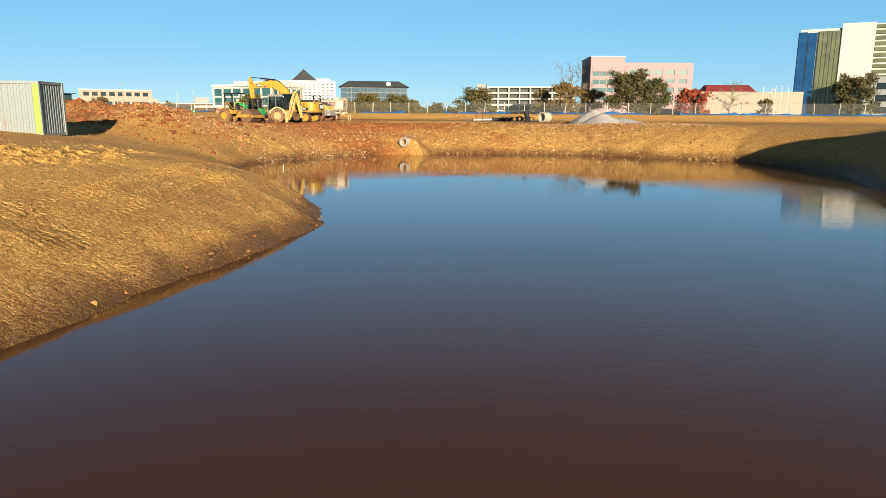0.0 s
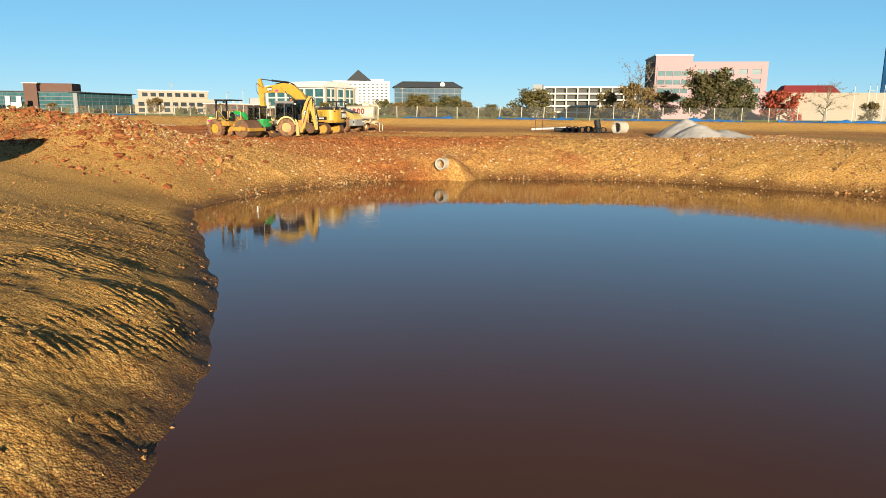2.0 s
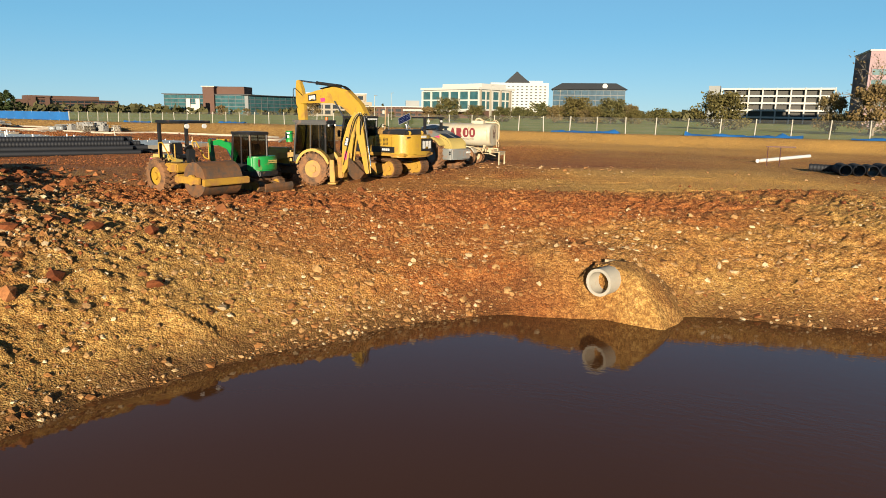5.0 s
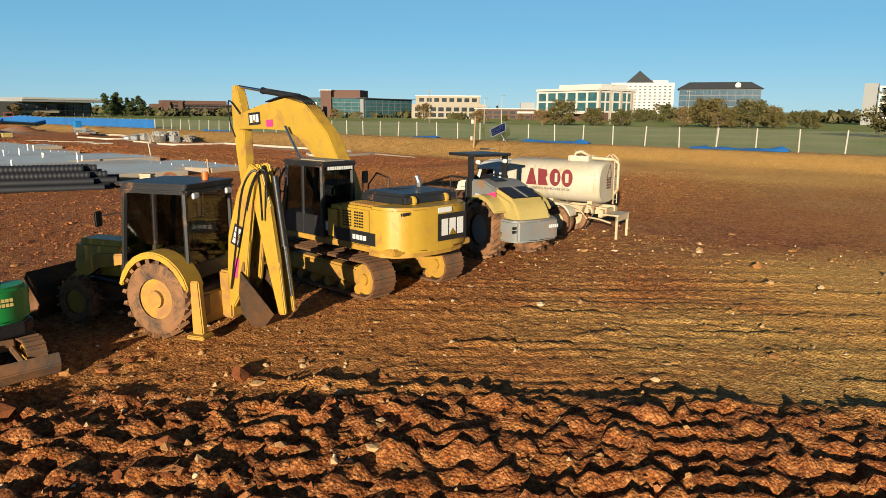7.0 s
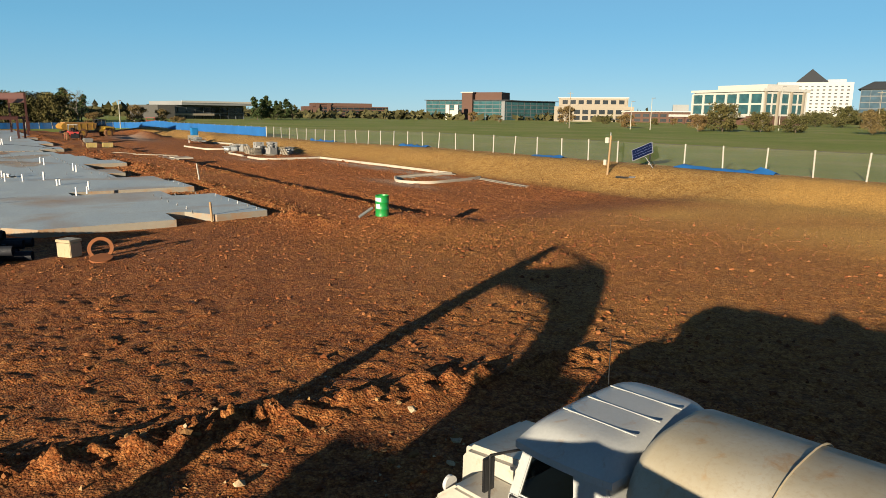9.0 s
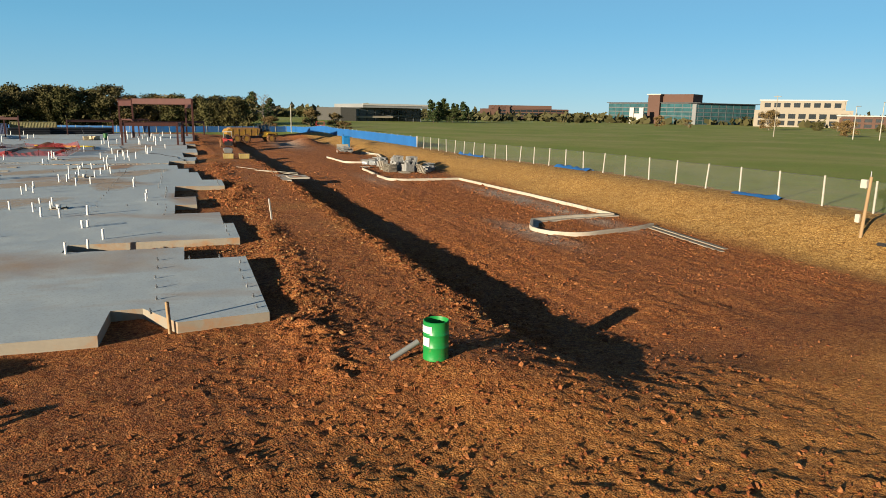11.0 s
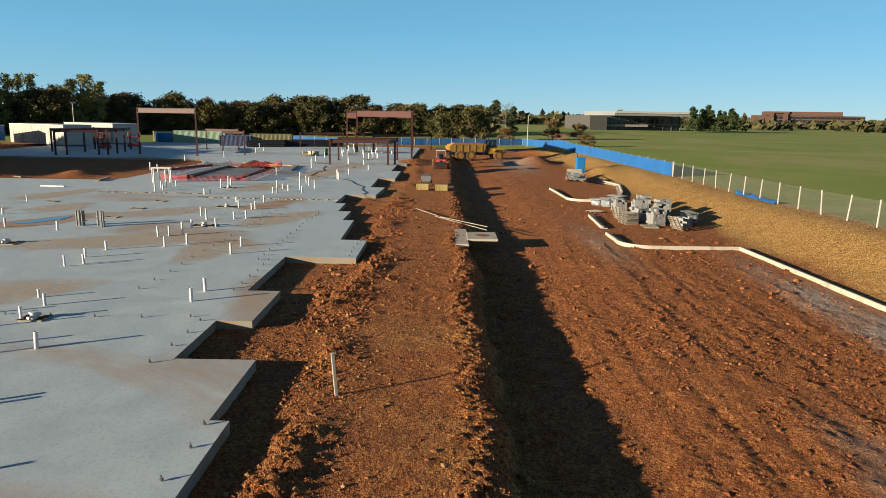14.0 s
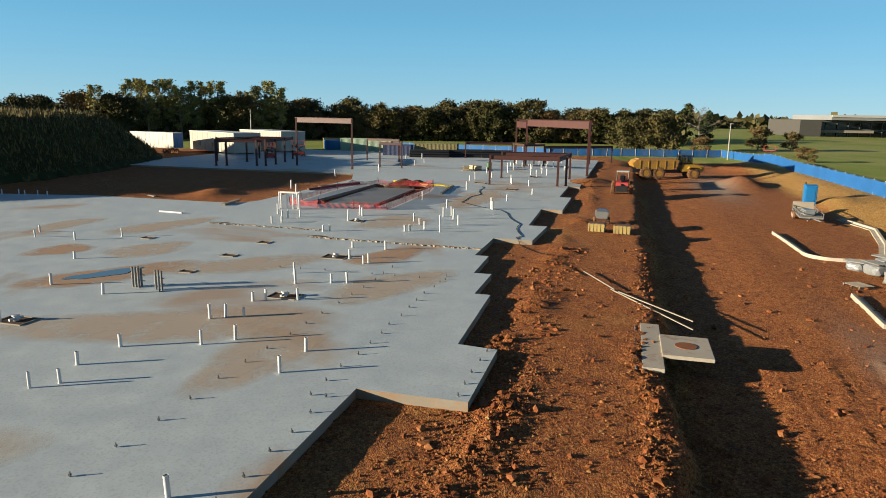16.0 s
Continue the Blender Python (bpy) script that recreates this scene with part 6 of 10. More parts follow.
def build_water_truck():
    t = machine("water_truck", "old white water tank truck with rust stains", "truck", -15.46, 77.5, 177, (0.70, 0.84, 0.88))
    # oval tank
    bm = bmesh.new()
    ring = []
    n = 28
    for x, s in ((-1.72, 0.90), (-1.66, 0.97), (-1.58, 1.0), (0.2, 1.0), (2.6, 1.0), (2.68, 0.97), (2.74, 0.90)):
        row = []
        for k in range(n):
            a = 2 * math.pi * k / n
            c, sn = math.cos(a), math.sin(a)
            row.append(bm.verts.new((x, 0.98 * s * math.copysign(abs(c) ** 0.72, c), 1.86 + 0.72 * s * math.copysign(abs(sn) ** 0.72, sn))))
        ring.append(row)
    for a, b in zip(ring, ring[1:]):
        for k in range(n):
            bm.faces.new((a[k], a[(k + 1) % n], b[(k + 1) % n], b[k]))
    bm.faces.new(ring[0])
    bm.faces.new(ring[-1][::-1])
    tank = part("tank", bm, TANK_PAINT, t, "white oval water tank with rust streaks", True)
    bm = bmesh.new()
    for x in (-0.1, 1.3):
        pts = [(x, 0.995 * math.copysign(abs(math.cos(a)) ** 0.72, math.cos(a)), 1.86 + 0.735 * math.copysign(abs(math.sin(a)) ** 0.72, math.sin(a))) for a in [2 * math.pi * k / 40 for k in range(41)]]
        tube(bm, pts, 0.012, 4)
    part("tank_band", bm, CREAM, tank)
    # side sign in plain red blocks of letter width, lettered line below
    for left in (True, False):
        y = 0.985 if left else -0.985
        bm = bmesh.new()
        m = side_m(0.55, y, 2.0, left) @ Matrix.Diagonal((1.12, 1.25, 1, 1))
        prism(bm, [(-0.98, -0.23), (-0.80, 0.23), (-0.70, 0.23), (-0.52, -0.23)], 0.006, 0.018, "z")
        prism(bm, [(-0.46, -0.23), (-0.46, 0.23), (-0.10, 0.20), (-0.06, 0.05), (-0.14, -0.02), (-0.03, -0.23)], 0.006, 0.018, "z")
        for cx in (0.26, 0.76):
            prism(bm, [(cx + 0.23 * math.cos(2 * math.pi * k / 20), 0.24 * math.sin(2 * math.pi * k / 20)) for k in range(20)], 0.006, 0.018, "z")
        bmesh.ops.transform(bm, verts=bm.verts, matrix=m)
        sign = part("company_sign", bm, RED, tank, "faded dark red plain sign shapes")
        for cx, cy, sx, sy in ((0.31, 0.0, 0.11, 0.24), (0.76, 0.0, 0.14, 0.24)):
            bm = bmesh.new()
            box(bm, (cx, cy, 0.022), (sx, sy, 0.008), bevel=0.003)
            bmesh.ops.transform(bm, verts=bm.verts, matrix=m)
            part("sign_counter", bm, TANK_PAINT, sign)
        lettering("lettering", "CONTENTS NON POTABLE WATER", 0.115, side_m(0.5, y * 0.985, 1.60, left), BLACK_PLASTIC, tank, 0.004)
    word_bars(tank, "lettering", rear_m(-1.735, 0.05, 1.82), 0.42, 0.36, 3, RUST, 4)
    bm = bmesh.new()
    tube(bm, [(-1.74, 0.27, 2.02), (-1.74, 0.0, 2.46), (-1.74, -0.22, 2.02), (-1.74, 0.27, 2.02)], 0.012, 4)
    part("warning_triangle", bm, RUST, tank)
    bm = bmesh.new()
    for c, d in (((-0.45, 0.36, 2.62), (0.92, 0.06, 0.24)), ((-0.45, -0.36, 2.62), (0.92, 0.06, 0.24)), ((0.0, 0, 2.62), (0.06, 0.72, 0.24)), ((-0.9, 0, 2.62), (0.06, 0.72, 0.24))):
        box(bm, c, d, bevel=0.015)
    collar = part("hatch_collar", bm, TANK_PAINT, tank, "open square filler collar with rusty rim")
    bm = bmesh.new()
    # flat black plate; the shade inside the open hatch is its colour
    box(bm, (-0.45, 0, 2.585), (0.84, 0.66, 0.02))
    part("hatch_dark_plate", bm, BLACK, collar)
    bm = bmesh.new()
    tube(bm, [(-0.25, 0.3, 2.6), (-0.28, 0.3, 2.82), (-0.5, 0.2, 2.88), (-0.95, 0.0, 2.66), (-1.8, -0.25, 2.62), (-1.98, -0.3, 2.5), (-1.98, -0.3, 1.6), (-1.85, -0.3, 1.45)], 0.06, 10)
    part("fill_pipe", bm, CREAM, tank, "bent cream fill pipe", True)
    bm = bmesh.new()
    for y in (-0.55, -0.2):
        tube(bm, [(-1.35, y, 2.62), (-1.6, y, 2.78), (-1.84, y, 2.62), (-1.86, y, 1.1)], 0.024, 6)
    for k in range(5):
        rod(bm, (-1.86, -0.55, 1.25 + k * 0.28), (-1.86, -0.2, 1.25 + k * 0.28), 0.02, 6)
    part("ladder", bm, CREAM, tank, "cream rung ladder")
    # chassis
    bm = bmesh.new()
    for y in (-0.42, 0.42):
        box(bm, (1.8, y, 0.92), (7.4, 0.12, 0.24), bevel=0.01)
    box(bm, (-1.75, 0, 0.85), (0.2, 1.5, 0.25), bevel=0.02)
    for x in (-1.2, 0.6, 2.2):
        box(bm, (x, 0, 1.14), (0.2, 1.3, 0.24))
    part("chassis", bm, CREAM, t)
    bm = bmesh.new()
    box(bm, (-2.15, 0.1, 0.82), (0.75, 1.15, 0.05), bevel=0.01)
    for y in (-0.42, 0.62):
        box(bm, (-2.45, y, 0.42), (0.10, 0.06, 0.8))
    box(bm, (-2.45, 0.1, 0.7), (0.06, 1.1, 0.16))
    part("rear_step", bm, CREAM, t, "rusty rear platform")
    bm = bmesh.new()
    bmesh.ops.create_cone(bm, segments=20, radius1=0.24, radius2=0.24, depth=0.14, cap_ends=False, matrix=pose(-1.35, 1.05, 0.95, 90, 0, 0))
    rod(bm, (-1.35, 0.95, 0.95), (-1.35, 1.12, 0.95), 0.07, 10)
    tube(bm, [(-1.35, 1.1, 0.7), (-1.0, 1.15, 1.0), (-0.5, 1.12, 1.12), (0.4, 1.1, 1.16), (1.2, 1.08, 1.2)], 0.025, 6)
    tube(bm, [(-1.4, 1.1, 0.75), (-1.9, 1.1, 0.72), (-2.3, 0.9, 0.6)], 0.03, 6)
    part("hose_reel", bm, CREAM, t)
    bm = bmesh.new()
    box(bm, (-1.55, 0.9, 1.05), (0.04, 0.16, 0.08), bevel=0.01)
    box(bm, (-1.55, -0.9, 1.05), (0.04, 0.16, 0.08), bevel=0.01)
    part("marker_light", bm, ORANGE, t)
    for x, ys in ((0.0, (-0.98, -0.68, 0.68, 0.98)), (4.75, (-0.92, 0.92))):
        for y in ys:
            bm = bmesh.new()
            wheel_mesh(bm, (x, y, 0.5), 0.5, 0.27, seg=24)
            w = part("wheel", bm, RUBBER, t, smooth=True)
            bm = bmesh.new()
            rod(bm, (x, y - 0.09, 0.5), (x, y + 0.09, 0.5), 0.28, 20)
            rod(bm, (x, y - 0.13, 0.5), (x, y + 0.13, 0.5), 0.1, 10)
            part("rim", bm, CREAM, w)
    for y in (-0.85, 0.85):
        bm = bmesh.new()
        prof = [(0.62 * math.cos(radians(a)), 0.5 + 0.64 * math.sin(radians(a))) for a in range(20, 161, 20)]
        arm(bm, prof, [0.02] * len(prof), y, 0.6)
        part("mudguard", bm, WHITE_PAINT, t)
    # cab: a closed shell with pressed roof, doors and windows let into it
    bm = bmesh.new()
    prism(bm, [(2.85, 0.95), (2.85, 1.66), (4.32, 1.66), (4.4, 0.95)], -1.02, 1.02, "y", 0.06)
    part("cab_body", bm, CAB_PAINT, t, smooth=True)
    for y in (-0.99, 0.99):
        w = math.copysign(0.05, y)
        for prof in ([(2.86, 1.62), (2.90, 2.24), (3.36, 2.24), (3.32, 1.62)], [(4.14, 1.62), (3.92, 2.24), (4.06, 2.24), (4.30, 1.62)], [(3.30, 2.15), (3.30, 2.25), (4.0, 2.25), (4.02, 2.15)]):
            bm = bmesh.new()
            prism(bm, prof, min(y, y - w), max(y, y - w), "y", 0.012)
            part("cab_pillar", bm, CAB_PAINT, t)
        bm = bmesh.new()
        tube(bm, [(3.36, y * 1.035, 1.02), (3.36, y * 1.035, 1.63), (4.24, y * 1.035, 1.63), (4.28, y * 1.035, 1.02), (3.36, y * 1.035, 1.02)], 0.010, 4)
        seam = part("door_seam", bm, BLACK, t)
        bm = bmesh.new()
        box(bm, (3.50, y * 1.05, 1.50), (0.14, 0.03, 0.04), bevel=0.008)
        part("door_handle", bm, STEEL, seam)
    for z0, z1, y0, y1 in ((1.62, 1.84, -0.97, 0.97), (2.14, 2.25, -0.97, 0.97), (1.82, 2.16, -0.97, -0.62), (1.82, 2.16, 0.62, 0.97)):
        bm = bmesh.new()
        box(bm, (2.9, (y0 + y1) / 2, (z0 + z1) / 2), (0.06, y1 - y0, z1 - z0), bevel=0.01)
        part("cab_back", bm, CAB_PAINT, t)
    bm = bmesh.new()
    m = 14
    crown = []
    for i in range(m + 1):
        p = 2 * i / m - 1
        row = []
        for j in range(m + 1):
            q = 2 * j / m - 1
            k = 1 - 0.06 * q * q
            row.append(bm.verts.new((3.44 + 0.73 * p * k + 0.05, 1.08 * q * (1 - 0.05 * p * p), 2.24 + 0.22 * (1 - abs(p) ** 5) ** 0.6 * (1 - abs(q) ** 6) ** 0.6)))
        crown.append(row)
    for i in range(m):
        for j in range(m):
            bm.faces.new((crown[i][j], crown[i + 1][j], crown[i + 1][j + 1], crown[i][j + 1]))
    rimline = crown[0][:] + [r[-1] for r in crown[1:]] + crown[-1][-2::-1] + [r[0] for r in crown[-2:0:-1]]
    low = [bm.verts.new(v.co - Vector((0, 0, 0.07))) for v in rimline]
    for i in range(len(low)):
        j = (i + 1) % len(low)
        bm.faces.new((rimline[i], rimline[j], low[j], low[i]))
    bm.faces.new(low)
    bmesh.ops.recalc_face_normals(bm, faces=list(bm.faces))
    roof = part("cab_roof", bm, CAB_PAINT, t, "white cab roof with pressed ribs", True)
    for k in range(3):
        bm = bmesh.new()
        box(bm, (3.46, -0.45 + k * 0.45, 2.459), (1.05, 0.02, 0.012), bevel=0.004)
        part("roof_rib", bm, CAB_PAINT, roof)
    bm = bmesh.new()
    box(bm, (3.25, 0, 1.70), (0.42, 1.7, 0.2), bevel=0.05)
    box(bm, (3.04, 0, 1.92), (0.14, 1.7, 0.42), bevel=0.05)
    part("bench_seat", bm, BLACK_PLASTIC, t)
    for tag, pts in (("windscreen", [(4.27, -0.90, 1.67), (4.27, 0.90, 1.67), (4.03, 0.88, 2.22), (4.03, -0.88, 2.22)]), ("rear_window", [(2.9, -0.63, 1.84), (2.9, 0.63, 1.84), (2.9, 0.63, 2.15), (2.9, -0.63, 2.15)]),
                     ("side_window", [(3.34, 0.965, 1.65), (4.18, 0.965, 1.65), (3.94, 0.965, 2.17), (3.34, 0.965, 2.17)]), ("side_window", [(3.34, -0.965, 1.65), (4.18, -0.965, 1.65), (3.94, -0.965, 2.17), (3.34, -0.965, 2.17)])):
        bm = bmesh.new()
        f = bm.faces.new([bm.verts.new(p) for p in pts])
        bmesh.ops.solidify(bm, geom=[f], thickness=0.012)
        part(tag, bm, CAB_GLASS, t)
    for y in (-1.0, 1.0):
        bm = bmesh.new()
        tube(bm, [(4.2, y * 0.95, 1.5), (4.35, y * 1.25, 1.55), (4.35, y * 1.25, 2.1), (4.1, y * 0.97, 2.15)], 0.016, 6)
        box(bm, (4.37, y * 1.25, 1.9), (0.05, 0.16, 0.36), bevel=0.01)
        part("mirror", bm, BLACK, t)
    bm = bmesh.new()
    prism(bm, [(4.38, 0.95), (4.36, 1.72), (5.55, 1.62), (5.68, 1.5), (5.70, 0.85)], -0.56, 0.56, "y", 0.07)
    part("hood", bm, WHITE_PAINT, t, "white bonnet", True)
    for y in (-0.8, 0.8):
        bm = bmesh.new()
        prism(bm, [(4.2, 0.7), (4.25, 1.2), (4.6, 1.42), (5.2, 1.42), (5.6, 1.15), (5.68, 0.75), (5.3, 0.75), (5.15, 1.0), (4.75, 1.08), (4.4, 0.95), (4.3, 0.7)], y - 0.26, y + 0.26, "y", 0.04)
        part("front_wing", bm, WHITE_PAINT, t, smooth=True)
        bm = bmesh.new()
        rod(bm, (5.66, y * 0.9, 1.15), (5.72, y * 0.9, 1.15), 0.1, 14)
        part("headlight", bm, WHITE, t)
    bm = bmesh.new()
    box(bm, (5.78, 0, 0.72), (0.14, 1.9, 0.24), bevel=0.04)
    part("front_bumper", bm, STEEL, t)
    bm = bmesh.new()
    rod(bm, (4.2, -0.7, 1.6), (4.22, -0.72, 2.9), 0.008, 5)
    part("aerial", bm, BLACK, t)
    bm = bmesh.new()
    rod(bm, (4.15, 0.1, 1.85), (4.05, 0.1, 1.92), 0.2, 18)
    part("steering_wheel", bm, BLACK_PLASTIC, t)


build_excavator()
build_backhoe()
build_mini()
build_yellow_roller()
build_grey_roller()
build_water_truck()


# ---- loose things round the pond and the machines ----
PALE_BLUE = surface("pale_grey_container_paint", (0.211, 0.242, 0.242), 0.5, dark=0.88, scale=0.8, dirt=0.1)
LIME = surface("lime_paint", (0.234, 0.484, 0.047), 0.5, dark=0.9)
CONTAINER_GREEN = surface("faded_green_container", (0.296, 0.39, 0.281), 0.55, dark=0.85, scale=0.8, dirt=0.1)
OLIVE = surface("olive_container", (0.172, 0.156, 0.062), 0.55, dark=0.8, scale=0.8, dirt=0.15)
NAVY = surface("navy_container", (0.031, 0.047, 0.109), 0.5, dark=0.8, scale=0.8)
PANEL = glass_material("solar_cells", (0.008, 0.014, 0.055), 0.12)
PANEL_GRID = surface("aluminium_frame", (0.546, 0.546, 0.546), 0.35, metal=0.7, dark=0.9, bump=0.0)
RUST_PLATE = surface("rusted_plate", (0.281, 0.094, 0.027), 0.85, dark=0.6, scale=3, bump=0.5)
YELLOW_HOSE = surface("yellow_hose", (0.585, 0.429, 0.016), 0.5, dark=0.9)
PUDDLE = glass_material("puddle_water", (0.078, 0.07, 0.062), 0.02)
DARK_PIT = surface("dark_brown_soil", (0.094, 0.043, 0.02), 0.9, dark=0.6, scale=1.5, bump=0.8)
WRAP = surface("grey_plastic_wrap", (0.273, 0.289, 0.296), 0.3, dark=0.6, scale=2.0, bump=0.6)


def corrugated(bm, x0, x1, y, z0, z1, pitch, depth, along="x"):
    """A sheet with trapezoid ribs between two ends, closed by its own thickness."""
    n = max(2, int(round((x1 - x0) / pitch)))
    prof = []
    for k in range(n):
        a = x0 + (x1 - x0) * k / n
        w = (x1 - x0) / n
        prof += [(a, 0), (a + w * 0.35, 0), (a + w * 0.5, depth), (a + w * 0.85, depth)]
    prof.append((x1, 0))
    put = (lambda p, q, z: (p, y + q, z)) if along == "x" else (lambda p, q, z: (y + q, p, z))
    lo, hi = [bm.verts.new(put(p, q, z0)) for p, q in prof], [bm.verts.new(put(p, q, z1)) for p, q in prof]
    for i in range(len(prof) - 1):
        bm.faces.new((lo[i], lo[i + 1], hi[i + 1], hi[i]))


def container(x, y, z, rz, length, paint, label, stripe=None, height=2.6, width=2.44, group="site containers"):
    """A steel box: corner posts, rails, ribbed walls, roof and end doors. The corner at the origin, x along, y across to minus."""
    c = thing("shipping_container", label, "container", x, y, z, rz, group)
    bm = bmesh.new()
    for px in (0.06, length - 0.06):
        for py in (-0.06, -width + 0.06):
            box(bm, (px, py, height / 2), (0.14, 0.14, height))
    for pz in (0.08, height - 0.06):
        for py in (-0.06, -width + 0.06):
            box(bm, (length / 2, py, pz), (length - 0.2, 0.10, 0.13))
        for px in (0.06, length - 0.06):
            box(bm, (px, -width / 2, pz), (0.10, width - 0.2, 0.13))
    part("frame", bm, paint, c)
    for py, dep in ((-0.05, -0.04), (-width + 0.05, 0.04)):
        bm = bmesh.new()
        corrugated(bm, 0.1, length - 0.1, py, 0.12, height - 0.1, 0.28, dep)
        part("side_wall", bm, paint, c)
    for px, dep in ((0.04, 0.045), (length - 0.04, -0.045)):
        bm = bmesh.new()
        corrugated(bm, -width + 0.12, -0.12, px, 0.12, height - 0.1, 0.24, dep, "y")
        part("end_wall", bm, paint, c)
    bm = bmesh.new()
    box(bm, (length / 2, -width / 2, height - 0.02), (length - 0.1, width - 0.1, 0.04))
    part("roof", bm, paint, c)
    if stripe:
        bm = bmesh.new()
        box(bm, (0.16, 0.012, height / 2), (0.26, 0.03, height - 0.25))
        part("corner_stripe", bm, stripe, c, "bright lime stripe")
    return c


container(-19.3, 33.0, ground_z(-19.5, 34) - 0.03, 188, 12.2, PALE_BLUE, "pale grey ribbed shipping container with lime corner stripe", LIME)


def drain_outlet():
    o = thing("drain_pipe", "concrete drain pipe sticking out of the bank", "pipe", -5.2, 58.25, 2.5, -112)
    bm = bmesh.new()
    seg = 32
    rings = [(0.37, 0.0), (0.37, -1.15), (0.29, -1.15), (0.29, 0.0)]
    cols = [[bm.verts.new((q + 0.06, r * math.cos(2 * math.pi * k / seg), r * math.sin(2 * math.pi * k / seg))) for r, q in rings] for k in range(seg)]
    for k in range(seg):
        a, b = cols[k], cols[(k + 1) % seg]
        for i in range(4):
            bm.faces.new((a[i], a[(i + 1) % 4], b[(i + 1) % 4], b[i]))
    part("barrel", bm, PIPE_CONCRETE, o, smooth=True)


drain_outlet()


def ribbed_pipe(bm, a, b, r, step_len=0.16):
    """A corrugated plastic pipe: hollow, with rings along it."""
    a, b = Vector(a), Vector(b)
    d = b - a
    q = d.to_track_quat("Z", "Y").to_matrix().to_4x4()
    seg, n = 14, max(4, int(d.length / step_len))
    prof = [(r * 0.86, 0.0)]
    for k in range(n):
        z = d.length * k / n
        w = d.length / n
        prof += [(r * 0.9, z + w * 0.1), (r, z + w * 0.3), (r, z + w * 0.6), (r * 0.9, z + w * 0.8)]
    prof += [(r * 0.86, d.length)]
    m = Matrix.Translation(a) @ q
    cols = [[bm.verts.new(m @ Vector((p * math.cos(2 * math.pi * k / seg), p * math.sin(2 * math.pi * k / seg), z))) for p, z in prof] for k in range(seg)]
    for k in range(seg):
        u, v = cols[k], cols[(k + 1) % seg]
        for i in range(len(prof)):
            j = (i + 1) % len(prof)
            bm.faces.new((u[i], u[j], v[j], v[i]))


rnd = random.Random(11)
for k in range(6):
    x, y = 3.4 + k * 0.62, 79.6 + 0.15 * k
    z = ground_z(x, y)
    bm = bmesh.new()
    r = rnd.uniform(0.27, 0.33)
    ribbed_pipe(bm, (0, 0, r), (rnd.uniform(-0.25, 0.05), 1.3 + rnd.uniform(0, 0.5), r), r)
    p = part("plastic_pipe", bm, NAVY_PIPE, smooth=True)
    p.matrix_basis = pose(x, y, z)
    tagged(p, "short black corrugated plastic pipe lying on the soil", "pipe", "short black pipes")
bm = bmesh.new()
ribbed_pipe(bm, (0, 0, 0), (-0.25, 0.1, 1.2), 0.30)
p = part("plastic_pipe", bm, NAVY_PIPE, smooth=True)
p.matrix_basis = pose(6.1, 80.6, ground_z(6.1, 80.6))
tagged(p, "black corrugated pipe piece standing on end", "pipe", "short black pipes")
bm = bmesh.new()
ribbed_pipe(bm, (0, 0, 0.22), (-2.2, 0.3, 0.26), 0.2)
p = part("plastic_pipe", bm, NAVY_PIPE, smooth=True)
p.matrix_basis = pose(4.2, 81.6, ground_z(4, 81.6))
tagged(p, "black corrugated pipe lying across the others", "pipe", "short black pipes")


def concrete_ring():
    bm = bmesh.new()
    seg = 32
    cols = [[bm.verts.new((r * math.cos(2 * math.pi * k / seg), q, 0.56 + r * math.sin(2 * math.pi * k / seg))) for r, q in ((0.56, 0), (0.56, 1.1), (0.45, 1.1), (0.45, 0))] for k in range(seg)]
    for k in range(seg):
        a, b = cols[k], cols[(k + 1) % seg]
        for i in range(4):
            bm.faces.new((a[i], a[(i + 1) % 4], b[(i + 1) % 4], b[i]))
    ob = part("concrete_ring", bm, PIPE_CONCRETE, smooth=True)
    ob.matrix_basis = pose(7.6, 80.2, ground_z(7.6, 80.2) - 0.03, 0, 0, -42)
    tagged(ob, "short pale concrete pipe section lying beside black pipes", "pipe")


concrete_ring()


def heap(name, label, category, material, peaks, seed, fine=0.16, rough=0.05, kind=""):
    """A loose heap: a sheet over cones at their angle of rest. peaks: x, y, height, radius."""
    xs = [p[0] - p[3] for p in peaks] + [p[0] + p[3] for p in peaks]
    ys = [p[1] - p[3] for p in peaks] + [p[1] + p[3] for p in peaks]
    gx, gy = np.meshgrid(np.arange(min(xs) - 0.5, max(xs) + 0.5, fine), np.arange(min(ys) - 0.5, max(ys) + 0.5, fine))
    x, y = gx.ravel(), gy.ravel()
    h = np.full(x.shape, -1.0)
    for px, py, hh, r in peaks:
        d = np.hypot(x - px, y - py) / r + 0.07 * fbm(x * 0.8, y * 0.8, 3, seed)
        h = np.maximum(h, hh * (1 - np.sqrt(d * d + 0.012)) * 1.08)
    h = h + rough * fbm(x * 3, y * 3, 3, seed + 3)
    z = ground(x, y, False)[0] + np.maximum(h, -0.15)
    i = np.arange(len(x)).reshape(gx.shape)
    quads = np.stack([i[:-1, :-1], i[:-1, 1:], i[1:, 1:], i[1:, :-1]], -1).reshape(-1, 4)
    quads = quads[h[quads].max(1) > -0.1]
    used = np.unique(quads)
    back = np.zeros(len(x), np.int64)
    back[used] = np.arange(len(used))
    me = bpy.data.meshes.new(name)
    me.from_pydata(np.stack([x, y, z], 1)[used].tolist(), [], back[quads].tolist())
    me.materials.append(material)
    me.polygons.foreach_set("use_smooth", [True] * len(me.polygons))
    tagged(new(name, me), label, category, kind=kind)


